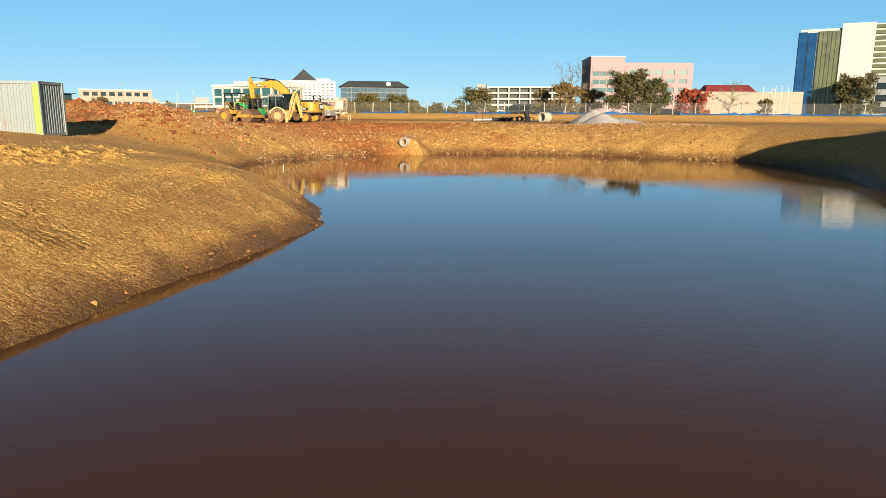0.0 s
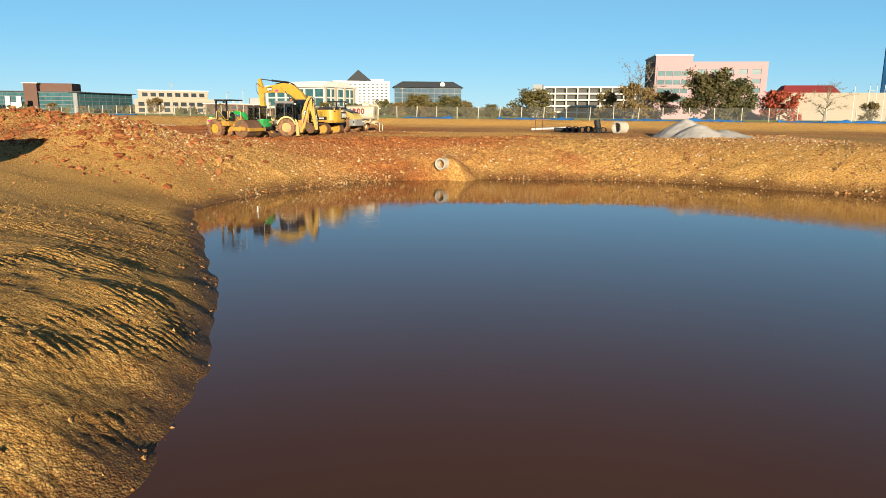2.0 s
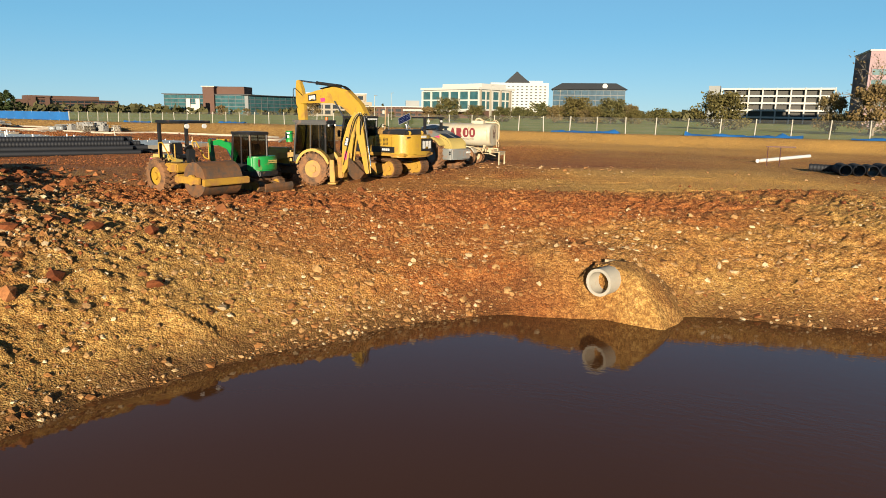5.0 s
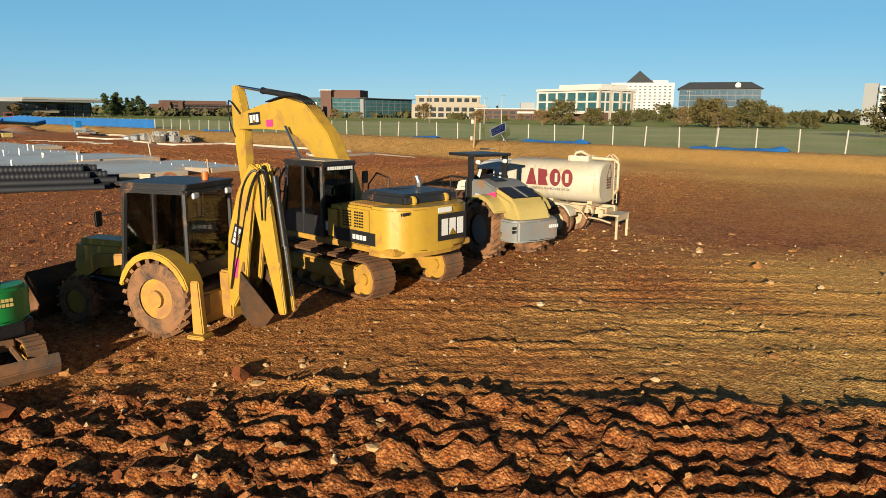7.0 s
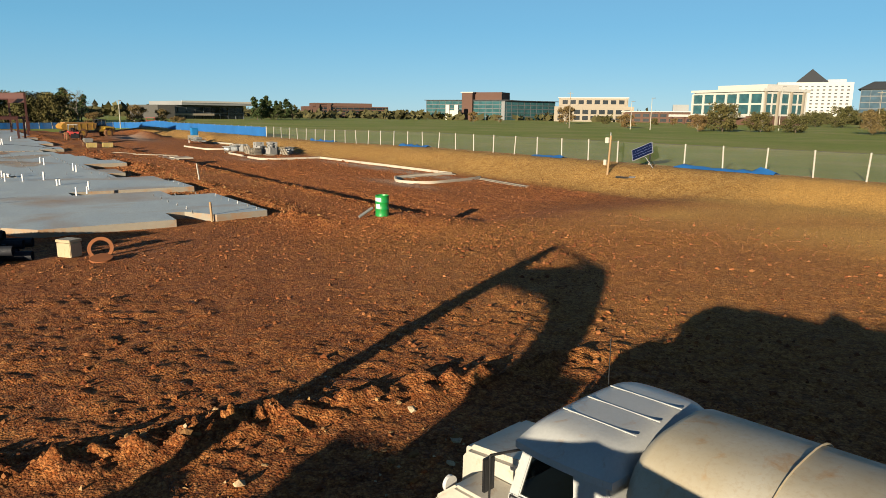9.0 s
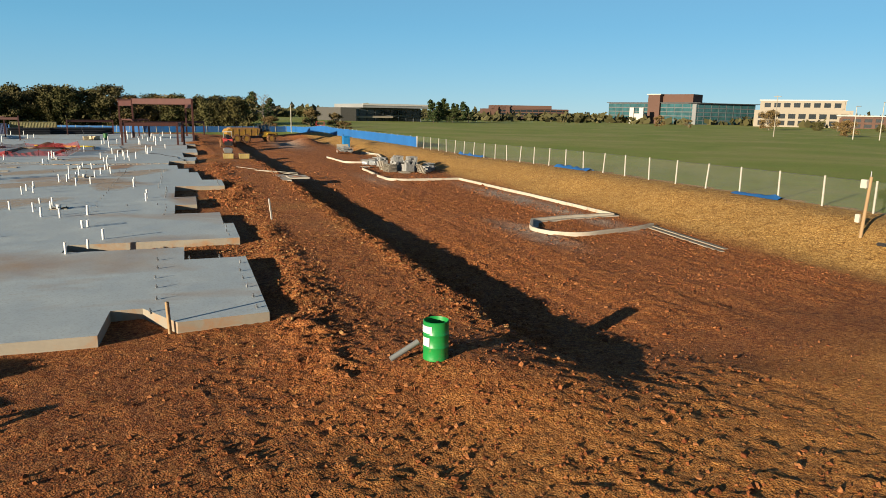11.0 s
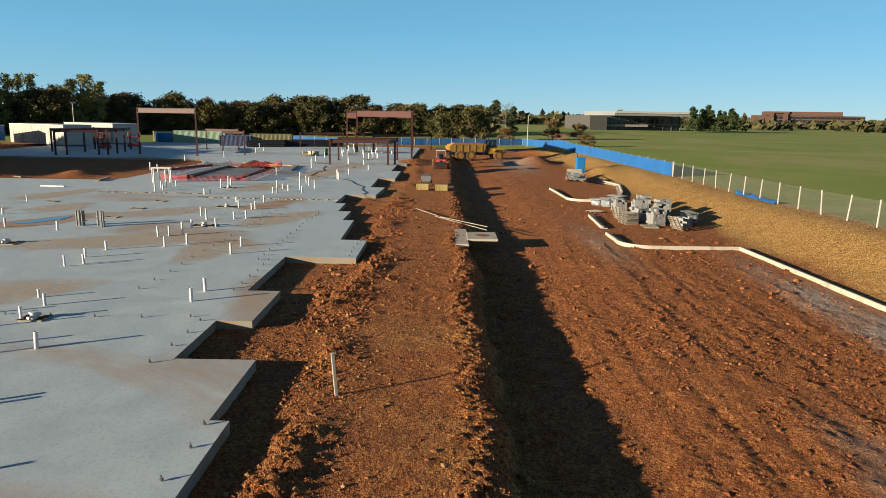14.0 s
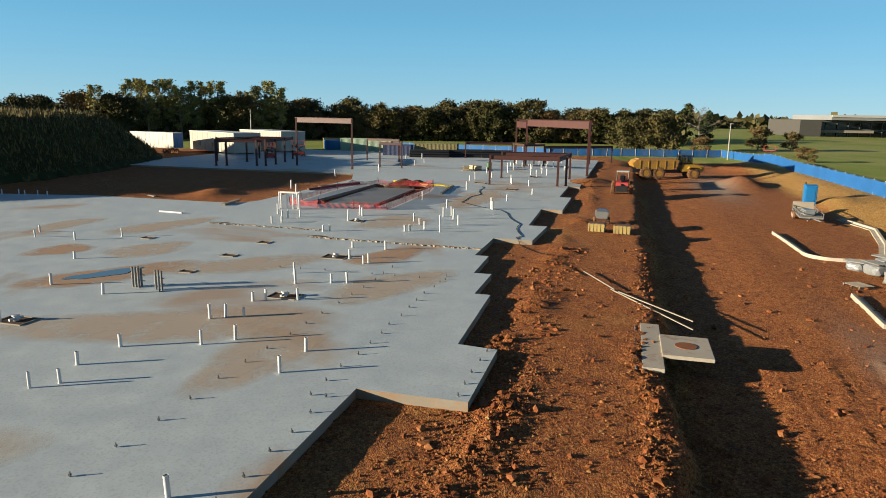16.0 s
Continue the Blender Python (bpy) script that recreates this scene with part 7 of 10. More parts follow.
heap("heap", "pale grey crushed stone heap with two peaks", "gravel heap", GRAVEL, [(12.6, 74.4, 1.5, 2.6), (13.2, 72.2, 1.05, 2.2), (15.2, 72.6, 0.6, 2.4)], 5)
heap("heap", "dark heap of fill beside the netted pit", "gravel heap", DARK_PIT, [(*at_uv(98.5, -21.5), 1.1, 2.8), (*at_uv(100.5, -20.5), 0.8, 2.2)], 8)


def sawhorse(x, y, rz):
    s = thing("steel_rack", "low steel rack on thin legs", "rack", x, y, ground_z(x, y), rz)
    bm = bmesh.new()
    box(bm, (0.75, 0, 1.15), (1.6, 0.06, 0.07))
    part("top_bar", bm, RUST, s)
    for px in (0.05, 0.75):
        bm = bmesh.new()
        rod(bm, (px, 0, -0.1), (px, 0, 1.13), 0.03, 6)
        part("leg", bm, RUST, s)


sawhorse(0.1, 85.4, 10)
bm = bmesh.new()
rod(bm, (0, 0, 0.12), (3.8, 8, 0.16), 0.12, 10)
p = part("white_pipe", bm, PVC, smooth=True)
p.matrix_basis = pose(-0.2, 88.5, ground_z(1, 91))
tagged(p, "long white plastic pipe lying on the soil", "pipe")
bm = bmesh.new()
rod(bm, (0, 0, -0.6), (0.03, 0, 0.26), 0.022, 6)
p = part("stake", bm, WHITE, smooth=True)
p.matrix_basis = pose(-10.6, 42.5, WATER_Z)
tagged(p, "thin white stake standing in the pond", "stake")


def green_drum():
    x, y = -38.45, 93.1
    d = thing("steel_drum", "green steel drum with white labels on rubble", "drum", x, y, ground_z(x, y) + 0.02, 20)
    d.scale = (1.08, 1.08, 1.08)
    bm = bmesh.new()
    seg = 28
    prof = [(0.0, 0.02), (0.285, 0.0), (0.29, 0.03), (0.285, 0.05), (0.285, 0.28), (0.298, 0.30), (0.285, 0.32), (0.285, 0.57), (0.298, 0.59), (0.285, 0.61), (0.285, 0.86), (0.295, 0.88), (0.275, 0.89), (0.27, 0.85), (0.262, 0.55), (0.0, 0.54)]
    cols = [[bm.verts.new((r * math.cos(2 * math.pi * k / seg), r * math.sin(2 * math.pi * k / seg), z)) for r, z in prof] for k in range(seg)]
    for k in range(seg):
        a, b = cols[k], cols[(k + 1) % seg]
        for i in range(len(prof) - 1):
            bm.faces.new((a[i], a[i + 1], b[i + 1], b[i]))
    bmesh.ops.remove_doubles(bm, verts=bm.verts, dist=1e-4)
    part("barrel", bm, GREEN_PAINT, d, smooth=True)
    for zc, hh, a0, a1 in ((0.72, 0.16, -130, -70), (0.44, 0.20, -120, -80)):
        bm = bmesh.new()
        n = 8
        lo = [bm.verts.new((0.30 * math.cos(radians(a0 + (a1 - a0) * k / n)), 0.30 * math.sin(radians(a0 + (a1 - a0) * k / n)), zc - hh / 2)) for k in range(n + 1)]
        hi = [bm.verts.new((0.30 * math.cos(radians(a0 + (a1 - a0) * k / n)), 0.30 * math.sin(radians(a0 + (a1 - a0) * k / n)), zc + hh / 2)) for k in range(n + 1)]
        for k in range(n):
            bm.faces.new((lo[k], lo[k + 1], hi[k + 1], hi[k]))
        part("sticker", bm, WHITE, d, "white paper sticker")


green_drum()
bm = bmesh.new()
rod(bm, (-0.3, -0.75, 0.05), (-0.18, -0.05, 0.42), 0.07, 10)
p = part("pipe_length", bm, GREY_PAINT, smooth=True)
p.matrix_basis = pose(-38.6, 92.85, ground_z(-38.6, 92.85))
tagged(p, "short grey pipe leaning on the green drum", "pipe")
bm = bmesh.new()
box(bm, (0, 0, 0.55), (0.09, 0.09, 1.35), bevel=0.01)
p = part("marker_post", bm, WHITE_PAINT)
p.matrix_basis = pose(-63.6, 97.2, ground_z(-63.6, 97.2), 3, -6, 12)
tagged(p, "leaning white marker post standing in the soil", "post")
bm = bmesh.new()
box(bm, (0, 0, 0.5), (0.09, 0.09, 1.1), bevel=0.01)
p = part("marker_post", bm, WOOD)
p.matrix_basis = pose(-45.0, 88.2, ground_z(-45, 88.2) - 0.1, 0, -4, 30)
tagged(p, "short timber post beside the slab corner", "post")

# long black pipes stacked by the slab, with a box and rusted covers
STACK_A, STACK_B = (-47.2, 70.0), (-41.2, 79.0)
rnd = random.Random(4)
ax = Vector((STACK_B[0] - STACK_A[0], STACK_B[1] - STACK_A[1], 0)).normalized()
across = Vector((ax.y, -ax.x, 0))
zb = ground_z(-44, 74.5)
for row, (count, r) in enumerate(((7, 0.17), (6, 0.17), (5, 0.19), (3, 0.19))):
    for k in range(count):
        bm = bmesh.new()
        off = across * ((k - count / 2) * 0.39)
        a = Vector((*STACK_A, 0)) + off - ax * rnd.uniform(0, 3)
        b = Vector((*STACK_B, 0)) + off + ax * rnd.uniform(-0.7, 0.7) - ax * row * 0.45
        if row < 2:
            rod(bm, (0, 0, 0), b - a, r, 12, caps=False)
            rod(bm, (0, 0, 0), b - a, r * 0.9, 12, caps=False)
        else:
            ribbed_pipe(bm, (0, 0, 0), b - a, r, 0.2)
        p = part("plastic_pipe", bm, NAVY_PIPE, smooth=True)
        p.matrix_basis = pose(a.x, a.y, zb + 0.18 + row * 0.30)
        tagged(p, "long black plastic pipe in a stack beside the slab", "pipe", "stack of long black pipes")
c = thing("wooden_crate", "small pale wooden crate beside the pipe stack", "crate", -40.7, 80.5, ground_z(-40.7, 80.5), 25)
bm = bmesh.new()
box(bm, (0, 0, 0.28), (0.62, 0.5, 0.5), bevel=0.02)
part("box", bm, CREAM, c)
bm = bmesh.new()
box(bm, (0, 0, 0.60), (0.66, 0.54, 0.10), bevel=0.02)
part("lid", bm, CREAM, c)
for dx, dy, tilt, r, lab in ((0.95, 0.9, 62, 0.42, "rusted steel ring leaning on the soil"), (1.75, 0.6, 12, 0.36, "rusted round steel cover lying on the soil")):
    bm = bmesh.new()
    if tilt > 30:
        seg = 28
        cols = [[bm.verts.new((q * math.cos(2 * math.pi * k / seg), q * math.sin(2 * math.pi * k / seg), z)) for q, z in ((r, 0), (r, 0.07), (r * 0.72, 0.07), (r * 0.72, 0))] for k in range(seg)]
        for k in range(seg):
            a, b = cols[k], cols[(k + 1) % seg]
            for i in range(4):
                bm.faces.new((a[i], a[(i + 1) % 4], b[(i + 1) % 4], b[i]))
    else:
        rod(bm, (0, 0, 0), (0, 0, 0.06), r, 26)
    p = part("manhole_cover", bm, RUST_PLATE, smooth=True)
    p.matrix_basis = pose(-40.7 + dx, 80.3 + dy, ground_z(-39.6, 81.0) + (0.30 if tilt > 30 else 0.10), tilt, 0, 60)
    tagged(p, lab, "manhole cover")


# post with boxes, and a solar panel that fell against the fence
def power_post():
    x, y = -42.3, 119.9
    p = thing("utility_post", "timber post carrying two small white boxes", "post", x, y, ground_z(x, y), 0)
    bm = bmesh.new()
    rod(bm, (0, 0, -0.2), (0.12, 0.05, 3.0), 0.085, 10, 0.075)
    part("pole", bm, WOOD, p, smooth=True)
    for z, s, dx in ((2.65, (0.30, 0.22, 0.42), -0.06), (0.95, (0.22, 0.16, 0.42), -0.17)):
        bm = bmesh.new()
        box(bm, (dx, -0.14, z), s, bevel=0.02)
        part("junction_box", bm, WHITE_PAINT, p, "white junction box")
    bm = bmesh.new()
    rod(bm, (0.1, 0.03, 3.0), (0.1, 0.03, 3.25), 0.03, 6)
    part("aerial", bm, STEEL, p)


power_post()


def solar_panel():
    x, y = -40.2, 121.3
    s = thing("solar_panel", "tilted dark blue solar panel with silver frame", "solar panel")
    s.matrix_basis = pose(x, y, ground_z(x, y) + 1.25, 0, 0, -10) @ pose(0, 0, 0, 62, 0, 0) @ pose(0, 0, 0, 0, 0, 28)
    bm = bmesh.new()
    box(bm, (0, 0, 0), (1.68, 0.95, 0.03))
    part("cell_sheet", bm, PANEL, s)
    for c, sz in (((0, 0.49, 0), (1.74, 0.04, 0.05)), ((0, -0.49, 0), (1.74, 0.04, 0.05)), ((0.86, 0, 0), (0.04, 0.94, 0.05)), ((-0.86, 0, 0), (0.04, 0.94, 0.05))):
        bm = bmesh.new()
        box(bm, c, sz)
        part("frame_bar", bm, PANEL_GRID, s)
    for k in range(1, 4):
        bm = bmesh.new()
        box(bm, (0, -0.47 + 0.235 * k, 0.017), (1.66, 0.008, 0.003))
        part("cell_line", bm, PANEL_GRID, s)
    bm = bmesh.new()
    rod(bm, (0, -0.1, -0.03), (0.25, -1.15, -0.95), 0.035, 8)
    part("strut", bm, STEEL, s)


solar_panel()
bm = bmesh.new()
box(bm, (0, 0, 0.06), (1.1, 0.30, 0.14), bevel=0.05)
box(bm, (0.75, 0.1, 0.09), (0.6, 0.34, 0.18), (0, 0, 12), bevel=0.06)
p = part("battery_box", bm, BLACK_PLASTIC)
p.matrix_basis = pose(-40.6, 119.2, ground_z(-40.6, 119.2), 0, 0, 5)
tagged(p, "black battery case lying on the soil below the panel", "battery")


def utility_pole(x, y, top, arms, lamp, label):
    zg = ground_z(x, y)
    p = thing("street_lamp" if lamp else "utility_pole", label, "lamp post" if lamp else "utility pole", x, y, zg, 0)
    bm = bmesh.new()
    rod(bm, (0, 0, -0.3), (0, 0, top - zg), 0.16, 8, 0.10)
    part("pole", bm, WEATHERED if not lamp else POST, p, smooth=True)
    if arms:
        bm = bmesh.new()
        box(bm, (0, 0, top - zg - 0.5), (2.6, 0.12, 0.14))
        part("crossarm", bm, WEATHERED, p)
    if lamp:
        bm = bmesh.new()
        box(bm, (0.6, 0, top - zg), (1.4, 0.4, 0.2), bevel=0.04)
        part("lamp_head", bm, GREY_PAINT, p)


utility_pole(-105, 359, 20.5, False, True, "pale steel parking lamp beyond the field")
utility_pole(-70, 350, 18, True, False, "wooden utility pole beyond the field")
utility_pole(-212, 151, 11.5, False, True, "thin pale site pole beside the blue fence")
utility_pole(-232, 40, 13, False, True, "thin pale pole behind the site trailers")


# ---- things on the slab ----
def stubs(label, spots, r, material, group, seed):
    """White pipe ends standing out of the concrete. spots: u, v, height."""
    rnd = random.Random(seed)
    bm = bmesh.new()
    seg = 12
    cols = [[bm.verts.new((q * math.cos(2 * math.pi * k / seg), q * math.sin(2 * math.pi * k / seg), z)) for q, z in ((r, -0.05), (r, 1), (r * 0.85, 1), (r * 0.85, 0.7), (0, 0.7))] for k in range(seg)]
    for k in range(seg):
        a, b = cols[k], cols[(k + 1) % seg]
        for i in range(4):
            bm.faces.new((a[i], a[i + 1], b[i + 1], b[i]))
    bmesh.ops.remove_doubles(bm, verts=bm.verts, dist=1e-5)
    first = part("pipe_stub", bm, material, smooth=True)
    for k, (u, v, h) in enumerate(spots):
        ob = first if k == 0 else new("pipe_stub", first.data)
        w = rnd.uniform(0.85, 1.15)
        ob.matrix_basis = pose(*at_uv(u, v), SLAB_Z, rnd.uniform(-2, 2), rnd.uniform(-2, 2), 0) @ Matrix.Diagonal((w, w, h, 1))
        tagged(ob, label, "pipe", group)


WHITE_STUB = "white plastic pipe stub standing out of the slab"
stubs(WHITE_STUB, [(55, -33.9, .5), (56.7, -35.2, .5), (55.1, -30.7, .55), (57.1, -28.6, .6), (50.2, -26.2, .45), (44.8, -22.6, .6), (44.1, -18.9, .55), (42.2, -11.8, .65),
                   (42.6, -11.3, .6), (42.9, -10.6, .4), (40.1, -9.3, .6), (45.5, -11, .55), (45.2, -11.5, .45), (46, -9.6, .6), (50.9, -12.3, .65), (48.9, -11.2, .8),
                   (49.6, -9.5, .5), (49.8, -8.7, .6), (55.4, -10.9, .6), (54.4, -9.6, .5), (54.7, -9.4, .6), (58.8, -12.1, .4), (58.8, -9.8, .6)], 0.065, PVC, "pipe stubs in the slab", 1)
stubs(WHITE_STUB, [(63.8, -16.5, .5), (64.1, -16.1, .5), (65.9, -21.9, .6), (66.6, -21.4, .5), (70.6, -23.9, .9), (68.4, -22.3, .7), (68.6, -21.9, .7), (69.8, -21.4, .6),
                   (74.1, -23.7, .6), (69.3, -16.8, .9), (72.3, -17, .9), (72.2, -16.7, .7), (65.9, -10.8, .5), (66.2, -10.5, .5), (69.4, -10.7, .5), (66.5, -8.2, .6), (74.2, -10, .8),
                   (79.6, -11.1, .8), (70.8, -11.6, .7), (69, -8.9, .9), (67.4, -9.7, .6), (70.2, -7.7, .8), (73, -8.8, .9), (75.1, -9.5, .8)], 0.07, PVC, "pipe stubs in the slab", 2)
stubs(WHITE_STUB, [(39.2, -10.2, .6), (37.5, -6, .6), (34, -12.9, .55), (34.6, -12.3, .5), (28.2, -4.7, .55), (39.2, -19.7, .5), (25.5, -9.8, .5), (11, -7, .5), (12.1, -6.3, .4),
                   (14.2, -5.9, .5), (17.8, -7.2, .4), (18.2, -7, .35), (22.5, -7.5, .55), (21.9, -8.8, .5), (22.4, -9.8, .55), (27.3, -10, .5), (25.9, -12, .5), (29.8, -4.7, .6),
                   (39.7, -6.1, .55), (38.1, -12.9, .5), (36.1, -13, .5)], 0.06, PVC, "pipe stubs in the slab", 3)
rnd = random.Random(9)
stubs(WHITE_STUB, [(rnd.uniform(80, 150), rnd.choice((-6, -9, -12.5, -14, -31, -34)) + rnd.uniform(-1.4, 1.4), rnd.uniform(0.6, 1.1)) for k in range(46)], 0.08, PVC, "pipe stubs in the slab", 4)
stubs(WHITE_STUB, [(rnd.uniform(8, 36), rnd.choice((-24, -16, -30, -12)) + rnd.uniform(-1.5, 1.5), rnd.uniform(0.35, 0.6)) for k in range(16)], 0.06, PVC, "pipe stubs in the slab", 5)
stubs(WHITE_STUB, [(73.0 + rnd.uniform(-0.5, 1.5), -51 - k * 1.3, 0.5) for k in range(6)], 0.06, PVC, "pipe stubs in the slab", 6)


def conduit_bundle(u, v, n, turn):
    b = thing("conduit_bundle", "bundle of upright grey plastic conduits strapped together", "conduits", *at_uv(u, v), SLAB_Z, UV_ROT + turn, "conduit bundles")
    for k in range(n):
        bm = bmesh.new()
        x, y = (k % 3) * 0.2 - 0.2, (k // 3) * 0.18
        rod(bm, (x, y, -0.03), (x + 0.01, y, 0.98 + 0.04 * (k % 2)), 0.055, 10)
        part("conduit", bm, GREY_PAINT, b, smooth=True)
    for z in (0.3, 0.6):
        bm = bmesh.new()
        box(bm, (0, -0.07, z), (0.72, 0.03, 0.05))
        part("strap_bar", bm, WHITE, b)


conduit_bundle(45.9, -18.3, 6, 80)
conduit_bundle(45.6, -16.9, 4, 80)


def pipe_rack():
    x, y = at_uv(73.9, -24.4)
    r = thing("pipe_rack", "white plastic pipe loop standing out of the slab", "pipes", x, y, SLAB_Z, UV_ROT + 90)
    for k in range(4):
        bm = bmesh.new()
        rod(bm, (-0.9 + 0.6 * k, 0, -0.02), (-0.9 + 0.6 * k, 0, 1.5), 0.07, 8)
        part("riser", bm, PVC, r, smooth=True)
    for y0 in (0.0, 0.35):
        bm = bmesh.new()
        rod(bm, (-0.97, y0, 1.5), (0.97, y0, 1.5), 0.07, 8)
        part("header", bm, PVC, r, smooth=True)
    for k in (-0.9, 0.9):
        bm = bmesh.new()
        rod(bm, (k, 0.35, -0.02), (k, 0.35, 1.5), 0.07, 8)
        part("riser", bm, PVC, r, smooth=True)


pipe_rack()


def block_out(u, v, w, d, turn, pipe):
    """A square drawn as left open in the pour: frame of boards, flat bottom coloured dark like a recess, sometimes a
    drain standing in it.
    """
    b = thing("floor_box", "timber-edged square coloured dark as an opening in the slab", "floor opening", *at_uv(u, v), SLAB_Z, UV_ROT + turn, "openings in the slab")
    # thin plate on top of the slab; the recess's dark is its colour
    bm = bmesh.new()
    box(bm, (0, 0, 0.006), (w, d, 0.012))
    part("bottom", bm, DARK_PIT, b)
    for c, s in (((0, d / 2, 0.02), (w + 0.06, 0.04, 0.05)), ((0, -d / 2, 0.02), (w + 0.06, 0.04, 0.05)), ((w / 2, 0, 0.02), (0.04, d - 0.05, 0.05)), ((-w / 2, 0, 0.02), (0.04, d - 0.05, 0.05))):
        bm = bmesh.new()
        box(bm, c, s)
        part("edge_board", bm, WEATHERED, b)
    if pipe:
        bm = bmesh.new()
        rod(bm, (0, 0, 0.01), (0, 0, 0.22), 0.12, 12)
        rod(bm, (0, 0, 0.20), (0, 0, 0.27), 0.16, 12)
        rod(bm, (-0.3, 0.05, 0.10), (0.3, -0.05, 0.10), 0.06, 8)
        part("drain", bm, PVC, b, "white plastic drain body", True)


for u, v, w, d, p in ((46.4, -10.5, 1.0, 1.5, True), (55.6, -11.9, 1.2, 1.5, True), (39.5, -19.2, 1.0, 1.4, True), (25.6, -9.4, 0.7, 0.9, True), (58.4, -18.3, 0.8, 0.8, False),
                      (53.9, -18.2, 0.7, 0.9, False), (49.4, -18, 0.6, 0.8, False), (57.2, -26.6, 0.7, 0.8, False), (98, -8, 1.6, 1.2, False), (116, -7.5, 1.8, 1.4, False), (104, -13, 1.4, 1.4, False), (69.2, -16.0, 1.1, 1.1, True)):
    block_out(u, v, w, d, 0, p)


def flat_patch(name, label, category, u, v, ru, rv, material, z, seed, kind="", turn=0.0):
    """A thin film with an uneven rim lying on the slab."""
    rnd = random.Random(seed)
    bm = bmesh.new()
    n = 48
    ph = [rnd.uniform(0, 6.28) for _ in range(4)]
    vs = []
    for k in range(n):
        t = 2 * math.pi * k / n
        r = 1 + 0.16 * math.sin(2 * t + ph[0]) + 0.11 * math.sin(3 * t + ph[1]) + 0.07 * math.sin(5 * t + ph[2]) + 0.05 * math.sin(9 * t + ph[3])
        a, b = ru * r * math.cos(t), rv * r * math.sin(t)
        vs.append(bm.verts.new((*at_uv(u + a * math.cos(turn) - b * math.sin(turn), v + a * math.sin(turn) + b * math.cos(turn)), z)))
    bm.faces.new(vs)
    bmesh.ops.triangulate(bm, faces=bm.faces)
    ob = part(name, bm, material)
    tagged(ob, label, category, kind=kind)


def soft_stain(name, color, seed_scale, inner):
    """A mud film that thins out unevenly towards its rim."""
    m, n, b = nodes_of(name)
    b.inputs["Base Color"].default_value = (*color, 1)
    b.inputs["Roughness"].default_value = 0.75
    tr, mx = n.nodes.new("ShaderNodeBsdfTransparent"), n.nodes.new("ShaderNodeMixShader")
    rim = n.nodes.new("ShaderNodeAttribute")
    rim.attribute_name = "rim"
    nz = noise_node(n, seed_scale, 5, 0.6, place_of(n), 0.5)
    mul = n.nodes.new("ShaderNodeMath")
    mul.operation = "MULTIPLY"
    n.links.new(rim.outputs["Fac"], mul.inputs[0])
    n.links.new(ramp(n, nz, [(0.25, (0.25,) * 3), (0.7, (1.2,) * 3)]), mul.inputs[1])
    n.links.new(ramp(n, mul.outputs[0], [(0.05, (0, 0, 0)), (0.75, (inner,) * 3)]), mx.inputs[0])
    n.links.new(tr.outputs[0], mx.inputs[1])
    n.links.new(b.outputs[0], mx.inputs[2])
    n.links.new(mx.outputs[0], n.nodes["Material Output"].inputs["Surface"])
    return m


MUD_FILM = soft_stain("orange_mud_film", (0.56, 0.42, 0.29), 0.8, 0.55)
RUST_FILM = soft_stain("rust_mud_film", (0.50, 0.29, 0.15), 1.1, 0.7)


def mud_stain(u, v, ru, rv, material, turn, seed, z):
    rnd = random.Random(seed)
    bm = bmesh.new()
    n = 32
    rings = []
    for q in (0.02, 0.4, 0.7, 1.0):
        row = []
        for k in range(n):
            t = 2 * math.pi * k / n
            r = q * (1 + 0.14 * math.sin(2 * t + seed) + 0.1 * math.sin(3 * t + 2 * seed))
            a, b = ru * r * math.cos(t), rv * r * math.sin(t)
            row.append(bm.verts.new((*at_uv(u + a * math.cos(turn) - b * math.sin(turn), v + a * math.sin(turn) + b * math.cos(turn)), z)))
        rings.append(row)
    for a, b in zip(rings, rings[1:]):
        for k in range(n):
            bm.faces.new((a[k], a[(k + 1) % n], b[(k + 1) % n], b[k]))
    bm.faces.new(rings[0])
    bm.verts.index_update()
    vals = [1.0 if i < 2 * n else 0.75 if i < 3 * n else 0.0 for i in range(len(bm.verts))]
    ob = part("mud_stain", bm, material)
    at = ob.data.attributes.new("rim", "FLOAT", "POINT")
    at.data.foreach_set("value", vals)
    tagged(ob, "dried orange mud film washed over the slab", "stain", "mud stains on the slab", "structure")


for k, (u, v, ru, rv, mt, tn) in enumerate(((47.5, -21.5, 4.6, 2.2, RUST_FILM, 0.5), (41, -13, 7, 3, MUD_FILM, 1.2), (60, -36, 4, 1.6, MUD_FILM, 0.1), (54, -24, 3.6, 2.0, MUD_FILM, 0.4), (52, -29, 2.6, 1.6, RUST_FILM, 0.2),
                                          (50, -6.5, 5, 2.2, MUD_FILM, 0.3), (57, -9, 3.4, 2.0, RUST_FILM, 0.2), (52, -16, 5, 2.6, MUD_FILM, 0.9), (39, -7.5, 4, 2, MUD_FILM, 0.2), (28, -14, 6, 2.6, MUD_FILM, 1.0),
                                          (70, -13, 5, 2.5, MUD_FILM, 0.2), (22, -20, 5, 2.6, MUD_FILM, 0.8), (62, -29, 5, 2.2, MUD_FILM, 0.2), (88, -10, 8, 3, MUD_FILM, 0.1), (36, -26, 6, 2.4, MUD_FILM, 0.5))):
    mud_stain(u, v, ru, rv, mt, tn, 20 + k, SLAB_Z + 0.004 + 0.0006 * k)
flat_patch("puddle", "shallow puddle lying on the slab in rusty mud", "puddle", 47.6, -21.8, 1.7, 0.75, PUDDLE, SLAB_Z + 0.018, 3, turn=0.5)


